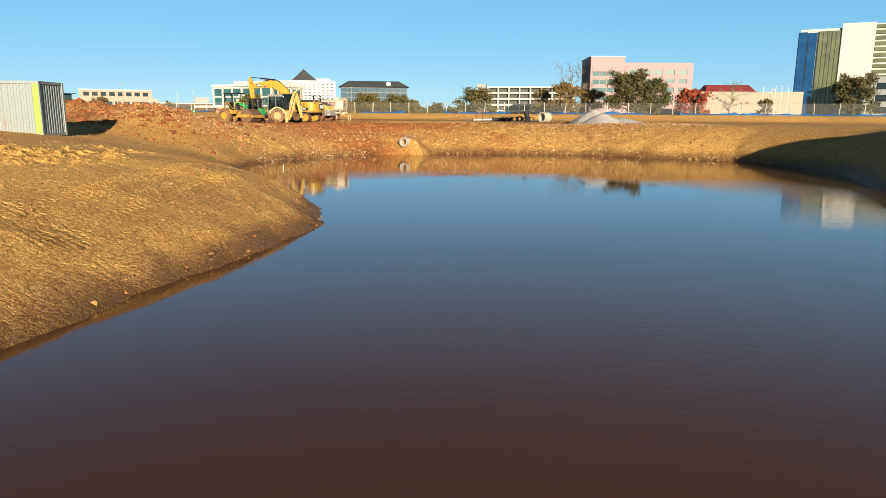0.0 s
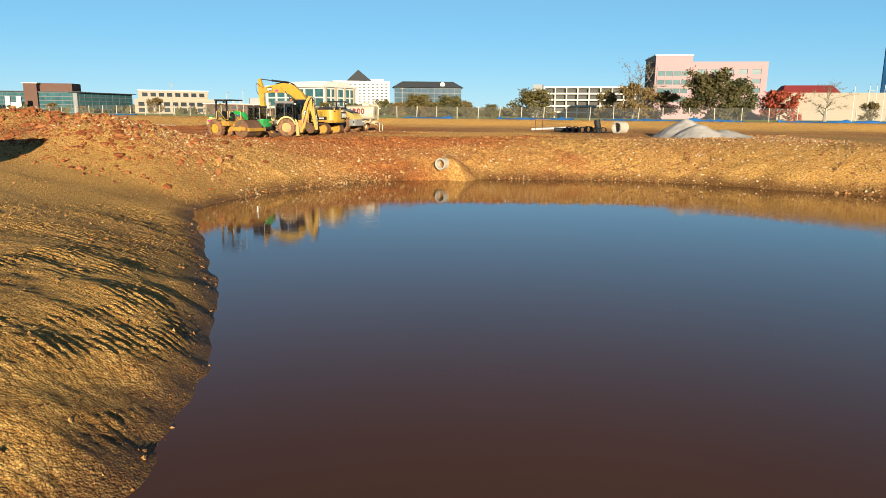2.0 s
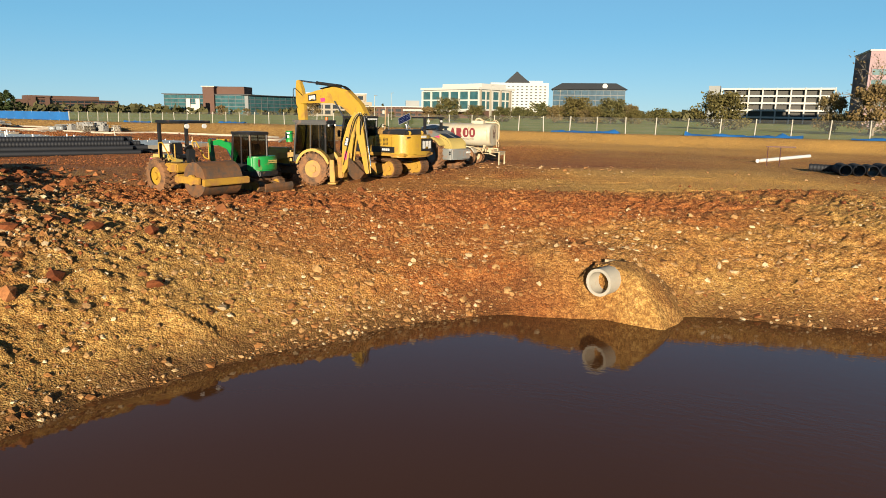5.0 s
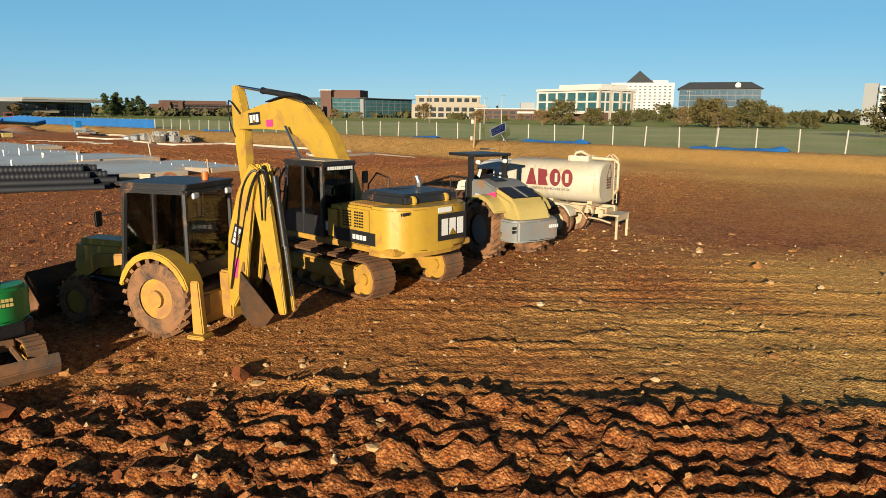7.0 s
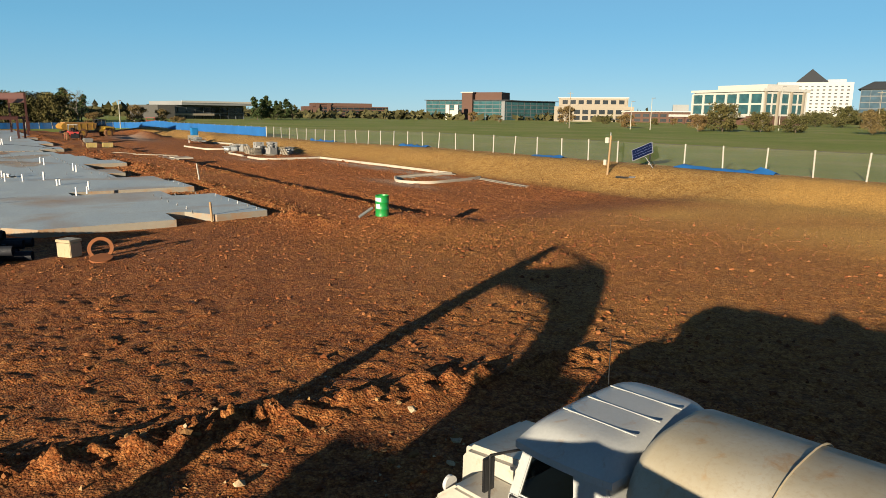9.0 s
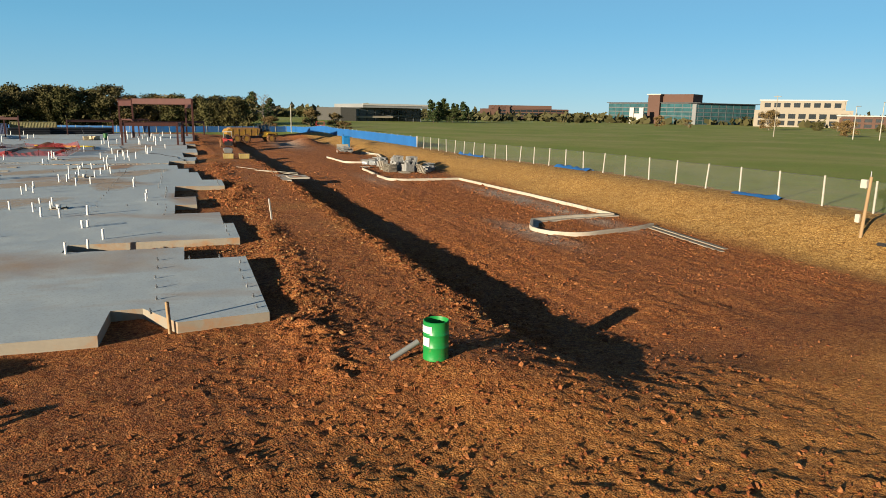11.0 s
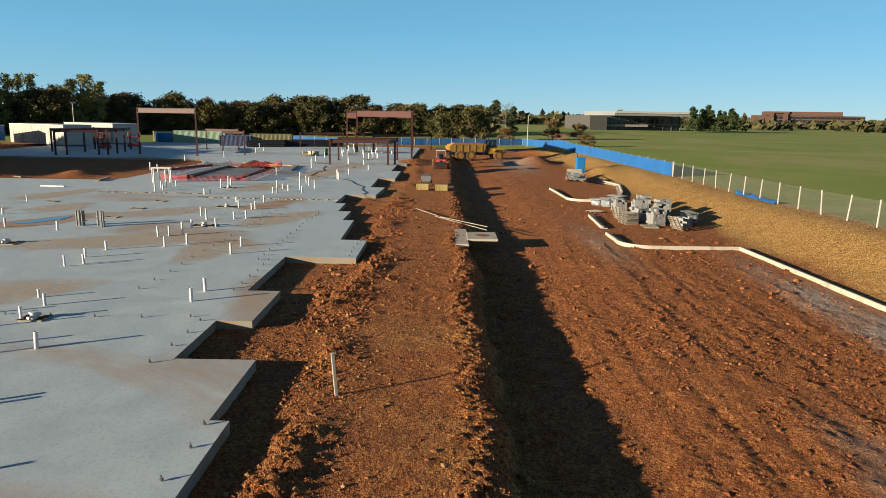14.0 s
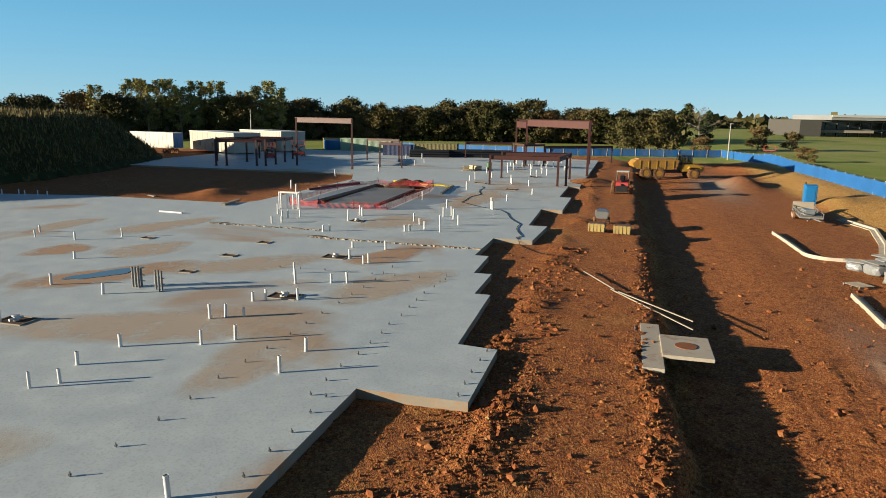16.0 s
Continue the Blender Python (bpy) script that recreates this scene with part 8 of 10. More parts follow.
def joint(u0, v0, u1, v1, seed):
    """A rough raised pour joint with bits of board and mortar along it."""
    rnd = random.Random(seed)
    j = thing("pour_joint", "rough pour joint with crumbled mortar and form boards", "joint", 0, 0, 0, 0, "pour joints")
    n = int(math.dist((u0, v0), (u1, v1)) / 0.2)
    bm = bmesh.new()
    for k in range(n):
        f = (k + 0.5) / n
        x, y = at_uv(u0 + (u1 - u0) * f + rnd.uniform(-0.1, 0.1), v0 + (v1 - v0) * f)
        box(bm, (x, y, SLAB_Z + 0.03), (rnd.uniform(0.12, 0.34), rnd.uniform(0.2, 0.42), rnd.uniform(0.03, 0.11)), (0, 0, rnd.uniform(0, 180)), taper=(0.7, 0.7))
    part("mortar_rubble", bm, SLAB_EDGE, j)
    bm = bmesh.new()
    a, b = at_uv(u0, v0), at_uv(u1, v1)
    rod(bm, (*a, SLAB_Z + 0.03), (*b, SLAB_Z + 0.03), 0.035, 4)
    part("form_board", bm, WEATHERED, j)


joint(64.3, -26.3, 64.1, -16.6, 1)
joint(61.3, -16.4, 60.9, -3.9, 2)
# flat films on the slab; the dark of a hollow is put into their colour
flat_patch("dark_hole_patch", "flat patch coloured dark as a hollow at the pour joint", "floor opening", 64.6, -25.8, 0.4, 0.7, DARK_PIT, SLAB_Z + 0.02, 6)
flat_patch("dark_hole_patch", "flat patch coloured dark as a hollow at the pour joint", "floor opening", 61.6, -15.9, 0.4, 0.8, DARK_PIT, SLAB_Z + 0.02, 7)


def plank(u0, v0, u1, v1, z, w, t, material, label, name="plank", category="plank"):
    a, b = Vector((*at_uv(u0, v0), z)), Vector((*at_uv(u1, v1), z))
    d = b - a
    bm = bmesh.new()
    box(bm, (d.length / 2, 0, t / 2), (d.length, w, t), bevel=0.006)
    ob = part(name, bm, material)
    ob.matrix_basis = pose(*a, 0, 0, math.degrees(math.atan2(d.y, d.x)))
    return tagged(ob, label, category)


plank(68.1, -33.9, 67.9, -31.5, SLAB_Z + 0.005, 0.16, 0.12, PVC, "white plastic pipe length lying on the slab", "pipe_length", "pipe")
plank(79.3, -48.2, 77.2, -41.3, SLAB_Z - 0.1, 0.3, 0.16, WEATHERED, "long weathered timber at the slab's broken edge")
plank(73.5, -31.1, 77.0, -31.6, SLAB_Z + 0.01, 0.4, 0.18, WEATHERED, "weathered timber lying at the slab corner")
plank(90, -14.5, 99, -15.4, SLAB_Z + 0.01, 0.25, 0.15, WEATHERED, "dark timber beside the netted pit")
plank(91, -29.5, 97, -27.0, SLAB_Z + 0.01, 0.5, 0.2, RUST, "rusty steel plate lying beside the netted pit")
plank(88, -29.5, 94, -28.2, SLAB_Z + 0.01, 0.35, 0.2, RUST, "rusty steel beam lying beside the netted pit")

# anchor bolts along the joint lines and slab edges
bm = bmesh.new()
rod(bm, (0, 0, -0.05), (0, 0, 0.13), 0.022, 6)
rod(bm, (0, 0, 0.03), (0, 0, 0.06), 0.045, 6)
bolt = part("anchor_bolt", bm, STEEL)
rnd = random.Random(21)
spots = [(u, -0.35) for u in np.arange(0.6, 8.4, 1.3)] + [(u, -3.3) for u in np.arange(1, 8.4, 1.5)] + [(13.6 + 1.25 * k, -0.4) for k in range(4)] + [(21.5 + 1.4 * k, -3.4) for k in range(4)]
spots += [(30 + 1.2 * k, -3.6) for k in range(6)] + [(37.3 + 1.1 * k, 0.3) for k in range(5)] + [(36 + 1.3 * k, -4.2) for k in range(14)] + [(8.6, -1 - 1.2 * k) for k in range(3)]
spots += [(30 + 1.6 * k, -7.6) for k in range(16)] + [(52, -4 - 1.4 * k) for k in range(8)] + [(26, -4 - 1.7 * k) for k in range(8)]
for k, (u, v) in enumerate(spots):
    ob = bolt if k == 0 else new("anchor_bolt", bolt.data)
    ob.matrix_basis = pose(*at_uv(u + rnd.uniform(-0.1, 0.1), v + rnd.uniform(-0.08, 0.08)), SLAB_Z, rnd.uniform(-8, 8), rnd.uniform(-8, 8), 0)
    tagged(ob, "short steel anchor bolt set in the slab", "bolt", "anchor bolts")


RUBBER_BLACK = surface("black_cable_rubber", (0.016, 0.016, 0.016), 0.95, dark=0.7, spec=0.1)


def cable(name, label, pts, r, material, lift=0.03):
    """A cable lying on the ground or the slab, sagging between plan points."""
    bm = bmesh.new()
    line = []
    for (u0, v0), (u1, v1) in zip(pts, pts[1:]):
        n = max(2, int(math.dist((u0, v0), (u1, v1)) / 0.5))
        for k in range(n):
            f = k / n
            u, v = u0 + (u1 - u0) * f + 0.22 * math.sin(k * 0.33 + u0), v0 + (v1 - v0) * f + 0.2 * math.sin(k * 0.41 + v0)
            x, y = at_uv(u, v)
            z = float(ground(np.array([x]), np.array([y]))[0][0])
            if bool(on_slab(np.array([u]), np.array([v]))[0]):
                z = SLAB_Z
            line.append((x, y, z + lift))
    tube(bm, line, r, 5)
    tagged(part(name, bm, material, smooth=True), label, name.replace("_", " "))


cable("cable", "black cable lying across the slab to the road", [(100, -12), (92, -10.5), (84, -11), (80, -6), (72, -3), (66, -2.2), (60, 1), (56, 3.6)], 0.022, RUBBER_BLACK)
cable("hose", "yellow hose lying beside the netted pit", [(101, -24), (99, -20), (97.6, -16), (97.8, -14.5)], 0.09, YELLOW_HOSE, 0.12)


# the netted pit
def safety_net():
    f = thing("safety_net", "red plastic safety netting sagging round the open pit", "safety fence")
    rnd = random.Random(31)
    ring = [(76.0, -25.5), (80, -26.2), (85, -26.6), (90, -26.8), (94, -26.6), (96.4, -24), (96.8, -20.5), (96.6, -17.2), (92, -16.4), (87, -16.2), (82, -16), (76.4, -15.9), (75.8, -19), (75.6, -22.5), (76.0, -25.5)]
    tops = []
    for k, (u, v) in enumerate(ring[:-1]):
        x, y = at_uv(u, v)
        lx, ly = rnd.uniform(-0.25, 0.25), rnd.uniform(-0.25, 0.25)
        bm = bmesh.new()
        rod(bm, (x, y, SLAB_Z - 0.02), (x + lx, y + ly, SLAB_Z + 0.95), 0.025, 6)
        part("post", bm, RUST, f)
        tops.append((Vector((x, y, SLAB_Z + 0.03)), Vector((x + lx, y + ly, SLAB_Z + rnd.uniform(0.7, 0.95)))))
    tops.append(tops[0])
    for (a0, a1), (b0, b1) in zip(tops, tops[1:]):
        bm = bmesh.new()
        cols = []
        for k in range(7):
            q = k / 6
            sag = 0.30 * math.sin(math.pi * q) * rnd.uniform(0.5, 1.2)
            lo, hi = a0.lerp(b0, q), a1.lerp(b1, q) - Vector((0, 0, sag))
            cols.append([bm.verts.new(lo), bm.verts.new((lo + hi) / 2 + Vector((rnd.uniform(-.1, .1), rnd.uniform(-.1, .1), 0))), bm.verts.new(hi)])
        for c0, c1 in zip(cols, cols[1:]):
            for i in (0, 1):
                bm.faces.new((c0[i], c1[i], c1[i + 1], c0[i + 1]))
        part("net_panel", bm, NET, f)


safety_net()
# concrete with the pit's bluish shade put into its darker grey
PIT_CONCRETE = surface("shaded_pit_concrete", (0.20, 0.205, 0.21), 0.6, dark=0.7, scale=0.5)
bm = bmesh.new()
ring = [[bm.verts.new((*at_uv(u, v), SLAB_Z + z)) for u, v in ((79.6, -23.6), (95.0, -24.2), (95.4, -19.2), (80.0, -18.6))] for z in (-0.30, -0.12)]
bm.faces.new(ring[1])
bm.faces.new(ring[0][::-1])
for i in range(4):
    bm.faces.new((ring[0][i], ring[0][(i + 1) % 4], ring[1][(i + 1) % 4], ring[1][i]))
bmesh.ops.recalc_face_normals(bm, faces=list(bm.faces))
tagged(part("pit_floor", bm, PIT_CONCRETE), "concrete floor of the open pit coloured dark as in shade", "pit floor", kind="structure")


# ---- red oxide steel frames ----
def steel_frame(label, columns, beams, z1, size=0.26, deep=0.7, group="steelwork"):
    """Columns at plan points, and beams between pairs of them. A column may bring its own top."""
    f = thing("steelwork", label, "steel structure", group=group)
    for c in columns:
        x, y = c[0], c[1]
        top = c[2] if len(c) > 2 else z1
        bm = bmesh.new()
        for k in (-1, 1):
            box(bm, (x + k * size * 0.45, y, (SLAB_Z + top) / 2), (size * 0.12, size, top - SLAB_Z))
        box(bm, (x, y, (SLAB_Z + top) / 2), (size * 0.8, size * 0.14, top - SLAB_Z))
        part("column", bm, RUST, f)
        bm = bmesh.new()
        box(bm, (x, y, SLAB_Z + 0.03), (size * 1.7, size * 1.7, 0.06))
        part("base_plate", bm, RUST, f)
    for i, j, zt in beams:
        a, b = Vector((columns[i][0], columns[i][1], zt)), Vector((columns[j][0], columns[j][1], zt))
        d = b - a
        bm = bmesh.new()
        m = pose(*((a + b) / 2), 0, 0, math.degrees(math.atan2(d.y, d.x)))
        for dz, w, h in ((-0.02, size, 0.05), (-deep / 2, size * 0.14, deep - 0.09), (-deep + 0.02, size, 0.05)):
            g = bmesh.ops.create_cube(bm, size=1.0)["verts"]
            bmesh.ops.transform(bm, verts=g, matrix=m @ Matrix.Translation((0, 0, dz)) @ Matrix.Diagonal((d.length + size, w, h, 1)))
        part("beam", bm, RUST, f)


steel_frame("tall red oxide steel portal on the far slab", [(-172, 68.3), (-166.7, 78.5)], [(0, 1, 11.75)], 11.7, 0.26, 0.8)
steel_frame("tall red oxide steel frame with doubled roof beams", [(-190.8, 104.8), (-188.6, 118.2), (-181.5, 106.2), (-163, 114.2)], [(0, 1, 11.9), (2, 3, 11.9), (0, 2, 11.5), (1, 3, 11.2)], 11.8, 0.30, 1.1)
steel_frame("low red oxide steel frame with one deep beam", [(-147.9, 99.8), (-147.4, 108.3), (-147.9, 109.4), (-157.5, 101.5), (-157.5, 111)], [(0, 1, 7.7), (3, 4, 7.6), (1, 4, 7.6)], 7.65, 0.26, 0.6)
steel_frame("small steel frame with a flat dark top", [(-183.8, 104.3), (-179.8, 105.8), (-187, 108), (-182.5, 109.4)], [(0, 1, 7.75), (2, 3, 7.7), (0, 2, 7.7), (1, 3, 7.7)], 7.7, 0.22, 0.3)
steel_frame("low steel frame behind the far slab", [(-199.7, 95.1), (-201, 104.5), (-187.8, 110.1), (-193, 123)], [(0, 1, 7.2), (2, 3, 7.2)], 7.2, 0.24, 0.5)
steel_frame("pair of low steel columns with a sloping beam", [(-171.5, 82.1, 7.7), (-170.5, 85.8, 8.3), (-187.6, 77.2, 7.8), (-185, 83.5, 8.1)], [(0, 1, 8.0), (2, 3, 8.0)], 8.0, 0.2, 0.4)
steel_frame("row of red oxide columns under connected beams", [(-168.3, 56.2), (-168.6, 57.8), (-169.2, 62.5), (-169.4, 63.9), (-173.1, 64.4), (-178.7, 64.3), (-177.7, 57.9), (-186.7, 63.4), (-178, 52.5), (-187, 57)],
            [(0, 3, 8.2), (3, 5, 8.2), (0, 6, 8.1), (6, 5, 8.2), (5, 7, 8.1), (8, 6, 8.0), (9, 7, 8.0), (8, 9, 8.0)], 8.1, 0.26, 0.5)


# ---- along the road ----
def toilet():
    x, y = -137.5, 134.6
    t = thing("portable_toilet", "blue plastic portable toilet with white roof vent", "toilet", x, y, ground_z(x, y) - 0.05, -8)
    bm = bmesh.new()
    box(bm, (0, 0, 0.08), (1.2, 1.2, 0.16), bevel=0.02)
    part("skid", bm, BLACK_PLASTIC, t)
    bm = bmesh.new()
    box(bm, (0, 0, 1.15), (1.12, 1.12, 1.98), bevel=0.05)
    part("cabin", bm, BLUE, t)
    bm = bmesh.new()
    prism(bm, [(-0.6, 2.12), (0.6, 2.12), (0.56, 2.26), (0.25, 2.36), (-0.25, 2.36), (-0.56, 2.26)], -0.6, 0.6, "y", 0.02)
    part("roof", bm, BLUE, t)
    for k in (0, 1):
        bm = bmesh.new()
        box(bm, (0.575 if k else 0, 0 if k else -0.575, 1.1), (0.03 if k else 0.7, 0.7 if k else 0.03, 1.75), bevel=0.01)
        part("door" if k else "side_panel", bm, BLUE, t)
    bm = bmesh.new()
    rod(bm, (-0.4, -0.4, 2.2), (-0.4, -0.4, 2.6), 0.06, 8)
    part("vent_pipe", bm, BLACK_PLASTIC, t)


toilet()


def flat_trailer():
    x, y = at_uv(89, 22)
    t = thing("flatbed_trailer", "low grey flatbed trailer with white wheels, loaded", "trailer", x, y, ground_z(x, y), UV_ROT - 6)
    bm = bmesh.new()
    for yy in (-0.95, 0.95):
        box(bm, (0, yy, 0.62), (6.4, 0.10, 0.16))
        box(bm, (0, yy, 1.0), (6.4, 0.06, 0.06))
        for k in range(6):
            box(bm, (-3 + 1.2 * k, yy, 0.82), (0.06, 0.06, 0.36))
    for xx in (-3.2, 3.2):
        box(bm, (xx, 0, 0.62), (0.10, 1.9, 0.16))
    box(bm, (-4.0, 0.28, 0.55), (1.7, 0.1, 0.1), (0, 0, -18))
    box(bm, (-4.0, -0.28, 0.55), (1.7, 0.1, 0.1), (0, 0, 18))
    part("frame", bm, GREY_PAINT, t)
    for k in range(7):
        bm = bmesh.new()
        box(bm, (0, -0.81 + 0.27 * k, 0.67), (6.3, 0.25, 0.05))
        part("deck_board", bm, WEATHERED, t)
    for yy in (-1.1, 1.1):
        for xx in (0.2, 1.1):
            bm = bmesh.new()
            wheel_mesh(bm, (xx, yy, 0.36), 0.36, 0.22, seg=20)
            w = part("wheel", bm, RUBBER, t, smooth=True)
            bm = bmesh.new()
            rod(bm, (xx, yy - 0.09, 0.36), (xx, yy + 0.09, 0.36), 0.21, 16)
            part("rim", bm, WHITE, w, "white steel rim")
    bm = bmesh.new()
    box(bm, (-1.6, 0.2, 0.95), (1.5, 1.0, 0.5), (0, 0, 12), bevel=0.12)
    part("load", bm, WRAP, t, "grey wrapped load")
    bm = bmesh.new()
    box(bm, (3.26, 0, 1.0), (0.06, 1.9, 0.75))
    part("ramp_gate", bm, WEATHERED, t)


flat_trailer()

# concrete block stacks and pallets
CMU = bmesh.new()
prism(CMU, [(-0.195, -0.095), (0.195, -0.095), (0.195, 0.095), (-0.195, 0.095)], 0, 0.19, "z")
for sx in (-0.09, 0.09):
    box(CMU, (sx, 0, 0.191), (0.12, 0.11, 0.004))
block_mesh = bpy.data.meshes.new("block")
CMU.to_mesh(block_mesh)
CMU.free()
block_mesh.materials.append(BLOCK)


def pallet(x, y, z, rz, label="empty weathered wooden pallet on the soil", tilt=0, group="pallets"):
    p = thing("pallet", label, "pallet", group=group)
    p.matrix_basis = pose(x, y, z, 0, 0, rz) @ pose(0, 0, 0, tilt, 0, 0)
    for k in range(7):
        bm = bmesh.new()
        box(bm, (0, -0.5 + k * 0.167, 0.13), (1.2, 0.10, 0.022))
        part("slat", bm, WEATHERED, p)
    for yy in (-0.55, 0, 0.55):
        bm = bmesh.new()
        box(bm, (yy, 0, 0.06), (0.05, 1.1, 0.10))
        part("stringer", bm, WEATHERED, p)
    return p


def block_stack(u, v, turn, nx, ny, nz, seed, ragged):
    rnd = random.Random(seed)
    x, y = at_uv(u, v)
    zg = ground_z(x, y)
    pallet(x, y, zg, UV_ROT + turn, "wooden pallet under a stack of blocks")
    s = thing("block_stack", "stack of grey hollow concrete blocks on a pallet", "concrete blocks", x, y, zg + 0.145, UV_ROT + turn, "block stacks")
    for k in range(nz):
        for i in range(nx):
            for j in range(ny):
                if k >= nz - 2 and rnd.random() < ragged or 0 < i < nx - 1 and 0 < j < ny - 1 and k < nz - 1:
                    continue
                b = new("block", block_mesh)
                b.parent = s
                b.matrix_basis = pose((i - (nx - 1) / 2) * 0.405 + rnd.uniform(-.02, .02), (j - (ny - 1) / 2) * 0.205 + rnd.uniform(-.015, .015), k * 0.193, 0, 0, rnd.uniform(-3, 3))


for k, (u, v, tn, nz, rg) in enumerate(((54.2, 21.6, 10, 6, 0.3), (56.2, 22.6, -5, 7, 0.3), (56.0, 20.8, 20, 5, 0.4), (58.2, 21.4, 0, 7, 0.2), (58.4, 23.4, 8, 7, 0.3), (60.4, 22.4, -12, 6, 0.4), (61.5, 20.6, 5, 5, 0.4), (63.2, 23.2, 0, 6, 0.3), (53.6, 23.4, 30, 3, 0.5))):
    block_stack(u, v, tn, 3, 5, nz, 50 + k, rg)
for k in range(6):
    x, y = at_uv(54.6, 19.6)
    pallet(x, y, ground_z(x, y) + 0.15 * k, UV_ROT + 12 + 5 * (k % 3))
for u, v, tn, tl in ((53.0, 20.8, 0, 0), (60.8, 18.4, 30, 0), (56.8, 19.2, 15, 74), (51.6, 22.2, 15, 60)):
    x, y = at_uv(u, v)
    pallet(x, y, ground_z(x, y) + (0.5 if tl else 0), UV_ROT + tn, "weathered wooden pallet leaning on blocks" if tl else "empty weathered wooden pallet on the soil", tl)
for k, (u, v, s) in enumerate(((55.5, 24.6, 1.0), (64.5, 20.4, 0.9), (66.2, 21.6, 1.0), (65.6, 19.6, 0.7))):
    x, y = at_uv(u, v)
    w = thing("wrapped_bundle", "bundle of blocks under torn grey plastic wrap", "bundle", x, y, ground_z(x, y), UV_ROT + 17 * k, "wrapped bundles")
    bm = bmesh.new()
    bmesh.ops.create_icosphere(bm, subdivisions=3, radius=1.0)
    rnd = random.Random(k)
    for q in bm.verts:
        q.co = Vector((math.copysign(abs(q.co.x) ** 0.6, q.co.x), math.copysign(abs(q.co.y) ** 0.6, q.co.y), math.copysign(abs(q.co.z) ** 0.6, q.co.z))) * (1 + rnd.uniform(-0.06, 0.06))
        q.co = Vector((q.co.x * 0.8 * s, q.co.y * 0.6 * s, q.co.z * 0.42 * s + 0.38 * s))
    part("wrap", bm, WRAP, w)
    for j in range(5):
        bm = bmesh.new()
        rod(bm, (-0.9 * s, -0.4 + 0.2 * j, 0.88 * s), (0.9 * s, -0.38 + 0.2 * j, 0.86 * s), 0.05, 6)
        part("pipe_length", bm, GREY_PAINT, w)


def manhole_box():
    """Concrete lid with a round manhole, a steel plate beside it and two white pipes."""
    x, y = at_uv(44.6, 7.1)
    m = thing("manhole_slab", "concrete manhole lid set at the road cut", "manhole", x, y, ground_z(*at_uv(44.6, 5.5)) + 0.02, UV_ROT)
    bm = bmesh.new()
    box(bm, (0.3, -0.6, 0.06), (2.6, 1.9, 0.14), bevel=0.02)
    part("lid", bm, CONCRETE, m)
    bm = bmesh.new()
    box(bm, (0.4, 0.7, -0.02), (5.6, 0.8, 0.16), bevel=0.02)
    part("kerb_slab", bm, CONCRETE, m)
    bm = bmesh.new()
    rod(bm, (0.3, -0.6, 0.12), (0.3, -0.6, 0.15), 0.42, 24)
    part("cover", bm, RUST_PLATE, m, "rusted round cover")
    bm = bmesh.new()
    box(bm, (0.2, 1.35, -0.22), (5.4, 0.06, 0.5), (10, 0, 0))
    part("steel_plate", bm, GREY_PAINT, m, "blue-grey steel plate facing the cut")


manhole_box()
for k, (a, b) in enumerate((((53.6, 4.6), (47.5, 8.2)), ((53.0, 5.0), (48.6, 8.3)), ((57, 3.0), (53.2, 4.8)))):
    plank(*a, *b, 3.76 + 0.05 * k, 0.06, 0.05, WEATHERED, "long pale pipe lying over the road cut", "pipe_length", "pipe")
plank(14.1, 24.7, 6.6, 23.6, ground_z(*at_uv(10, 24)) + 0.03, 0.28, 0.05, WEATHERED, "long grey form board lying past the kerb")
plank(13.4, 24.1, 6.2, 23.0, ground_z(*at_uv(10, 24)) + 0.02, 0.28, 0.05, WEATHERED, "long grey form board lying past the kerb")


def basket(x, y, rz):
    b = thing("mason_basket", "pale yellow wire crate filled with mortar", "crate", x, y, ground_z(x, y) + 0.02, rz, "mortar crates")
    bm = bmesh.new()
    box(bm, (0, 0, 0.35), (1.26, 1.0, 0.62), bevel=0.02, taper=(1.06, 1.06))
    part("tub", bm, PALE_YELLOW, b)
    for k in range(5):
        for yy in (-0.53, 0.53):
            bm = bmesh.new()
            box(bm, (-0.56 + 0.28 * k, yy, 0.36), (0.03, 0.03, 0.68))
            part("wire_bar", bm, CREAM, b)
    bm = bmesh.new()
    box(bm, (0, 0, 0.68), (1.2, 0.95, 0.06), bevel=0.02)
    part("mortar", bm, STEEL_MUD, b)


basket(-115.0, 108.2, 75)
basket(-114.2, 110.0, 78)


def mixer():
    m = thing("mortar_mixer", "grey mortar mixer on small wheels", "mixer", -119, 109.2, ground_z(-119, 109.2), 80)
    bm = bmesh.new()
    prism(bm, [(-0.6, 1.0), (-0.45, 0.55), (0.45, 0.55), (0.6, 1.0), (0.5, 1.15), (-0.5, 1.15)], -0.75, 0.75, "y", 0.04)
    part("drum", bm, GREY_PAINT, m)
    bm = bmesh.new()
    box(bm, (0, 1.05, 0.85), (0.7, 0.5, 0.6), bevel=0.04)
    part("engine_box", bm, BLUE, m)
    for xx in (-0.6, 0.6):
        bm = bmesh.new()
        wheel_mesh(bm, (xx, 0.2, 0.3), 0.3, 0.18, "x", 18)
        part("wheel", bm, RUBBER, m, smooth=True)
    bm = bmesh.new()
    for xx in (-0.45, 0.45):
        box(bm, (xx, 0, 0.45), (0.08, 1.9, 0.10))
    rod(bm, (0, -0.8, 0.45), (0, -1.9, 0.4), 0.05, 6)
    part("chassis", bm, BLACK, m)


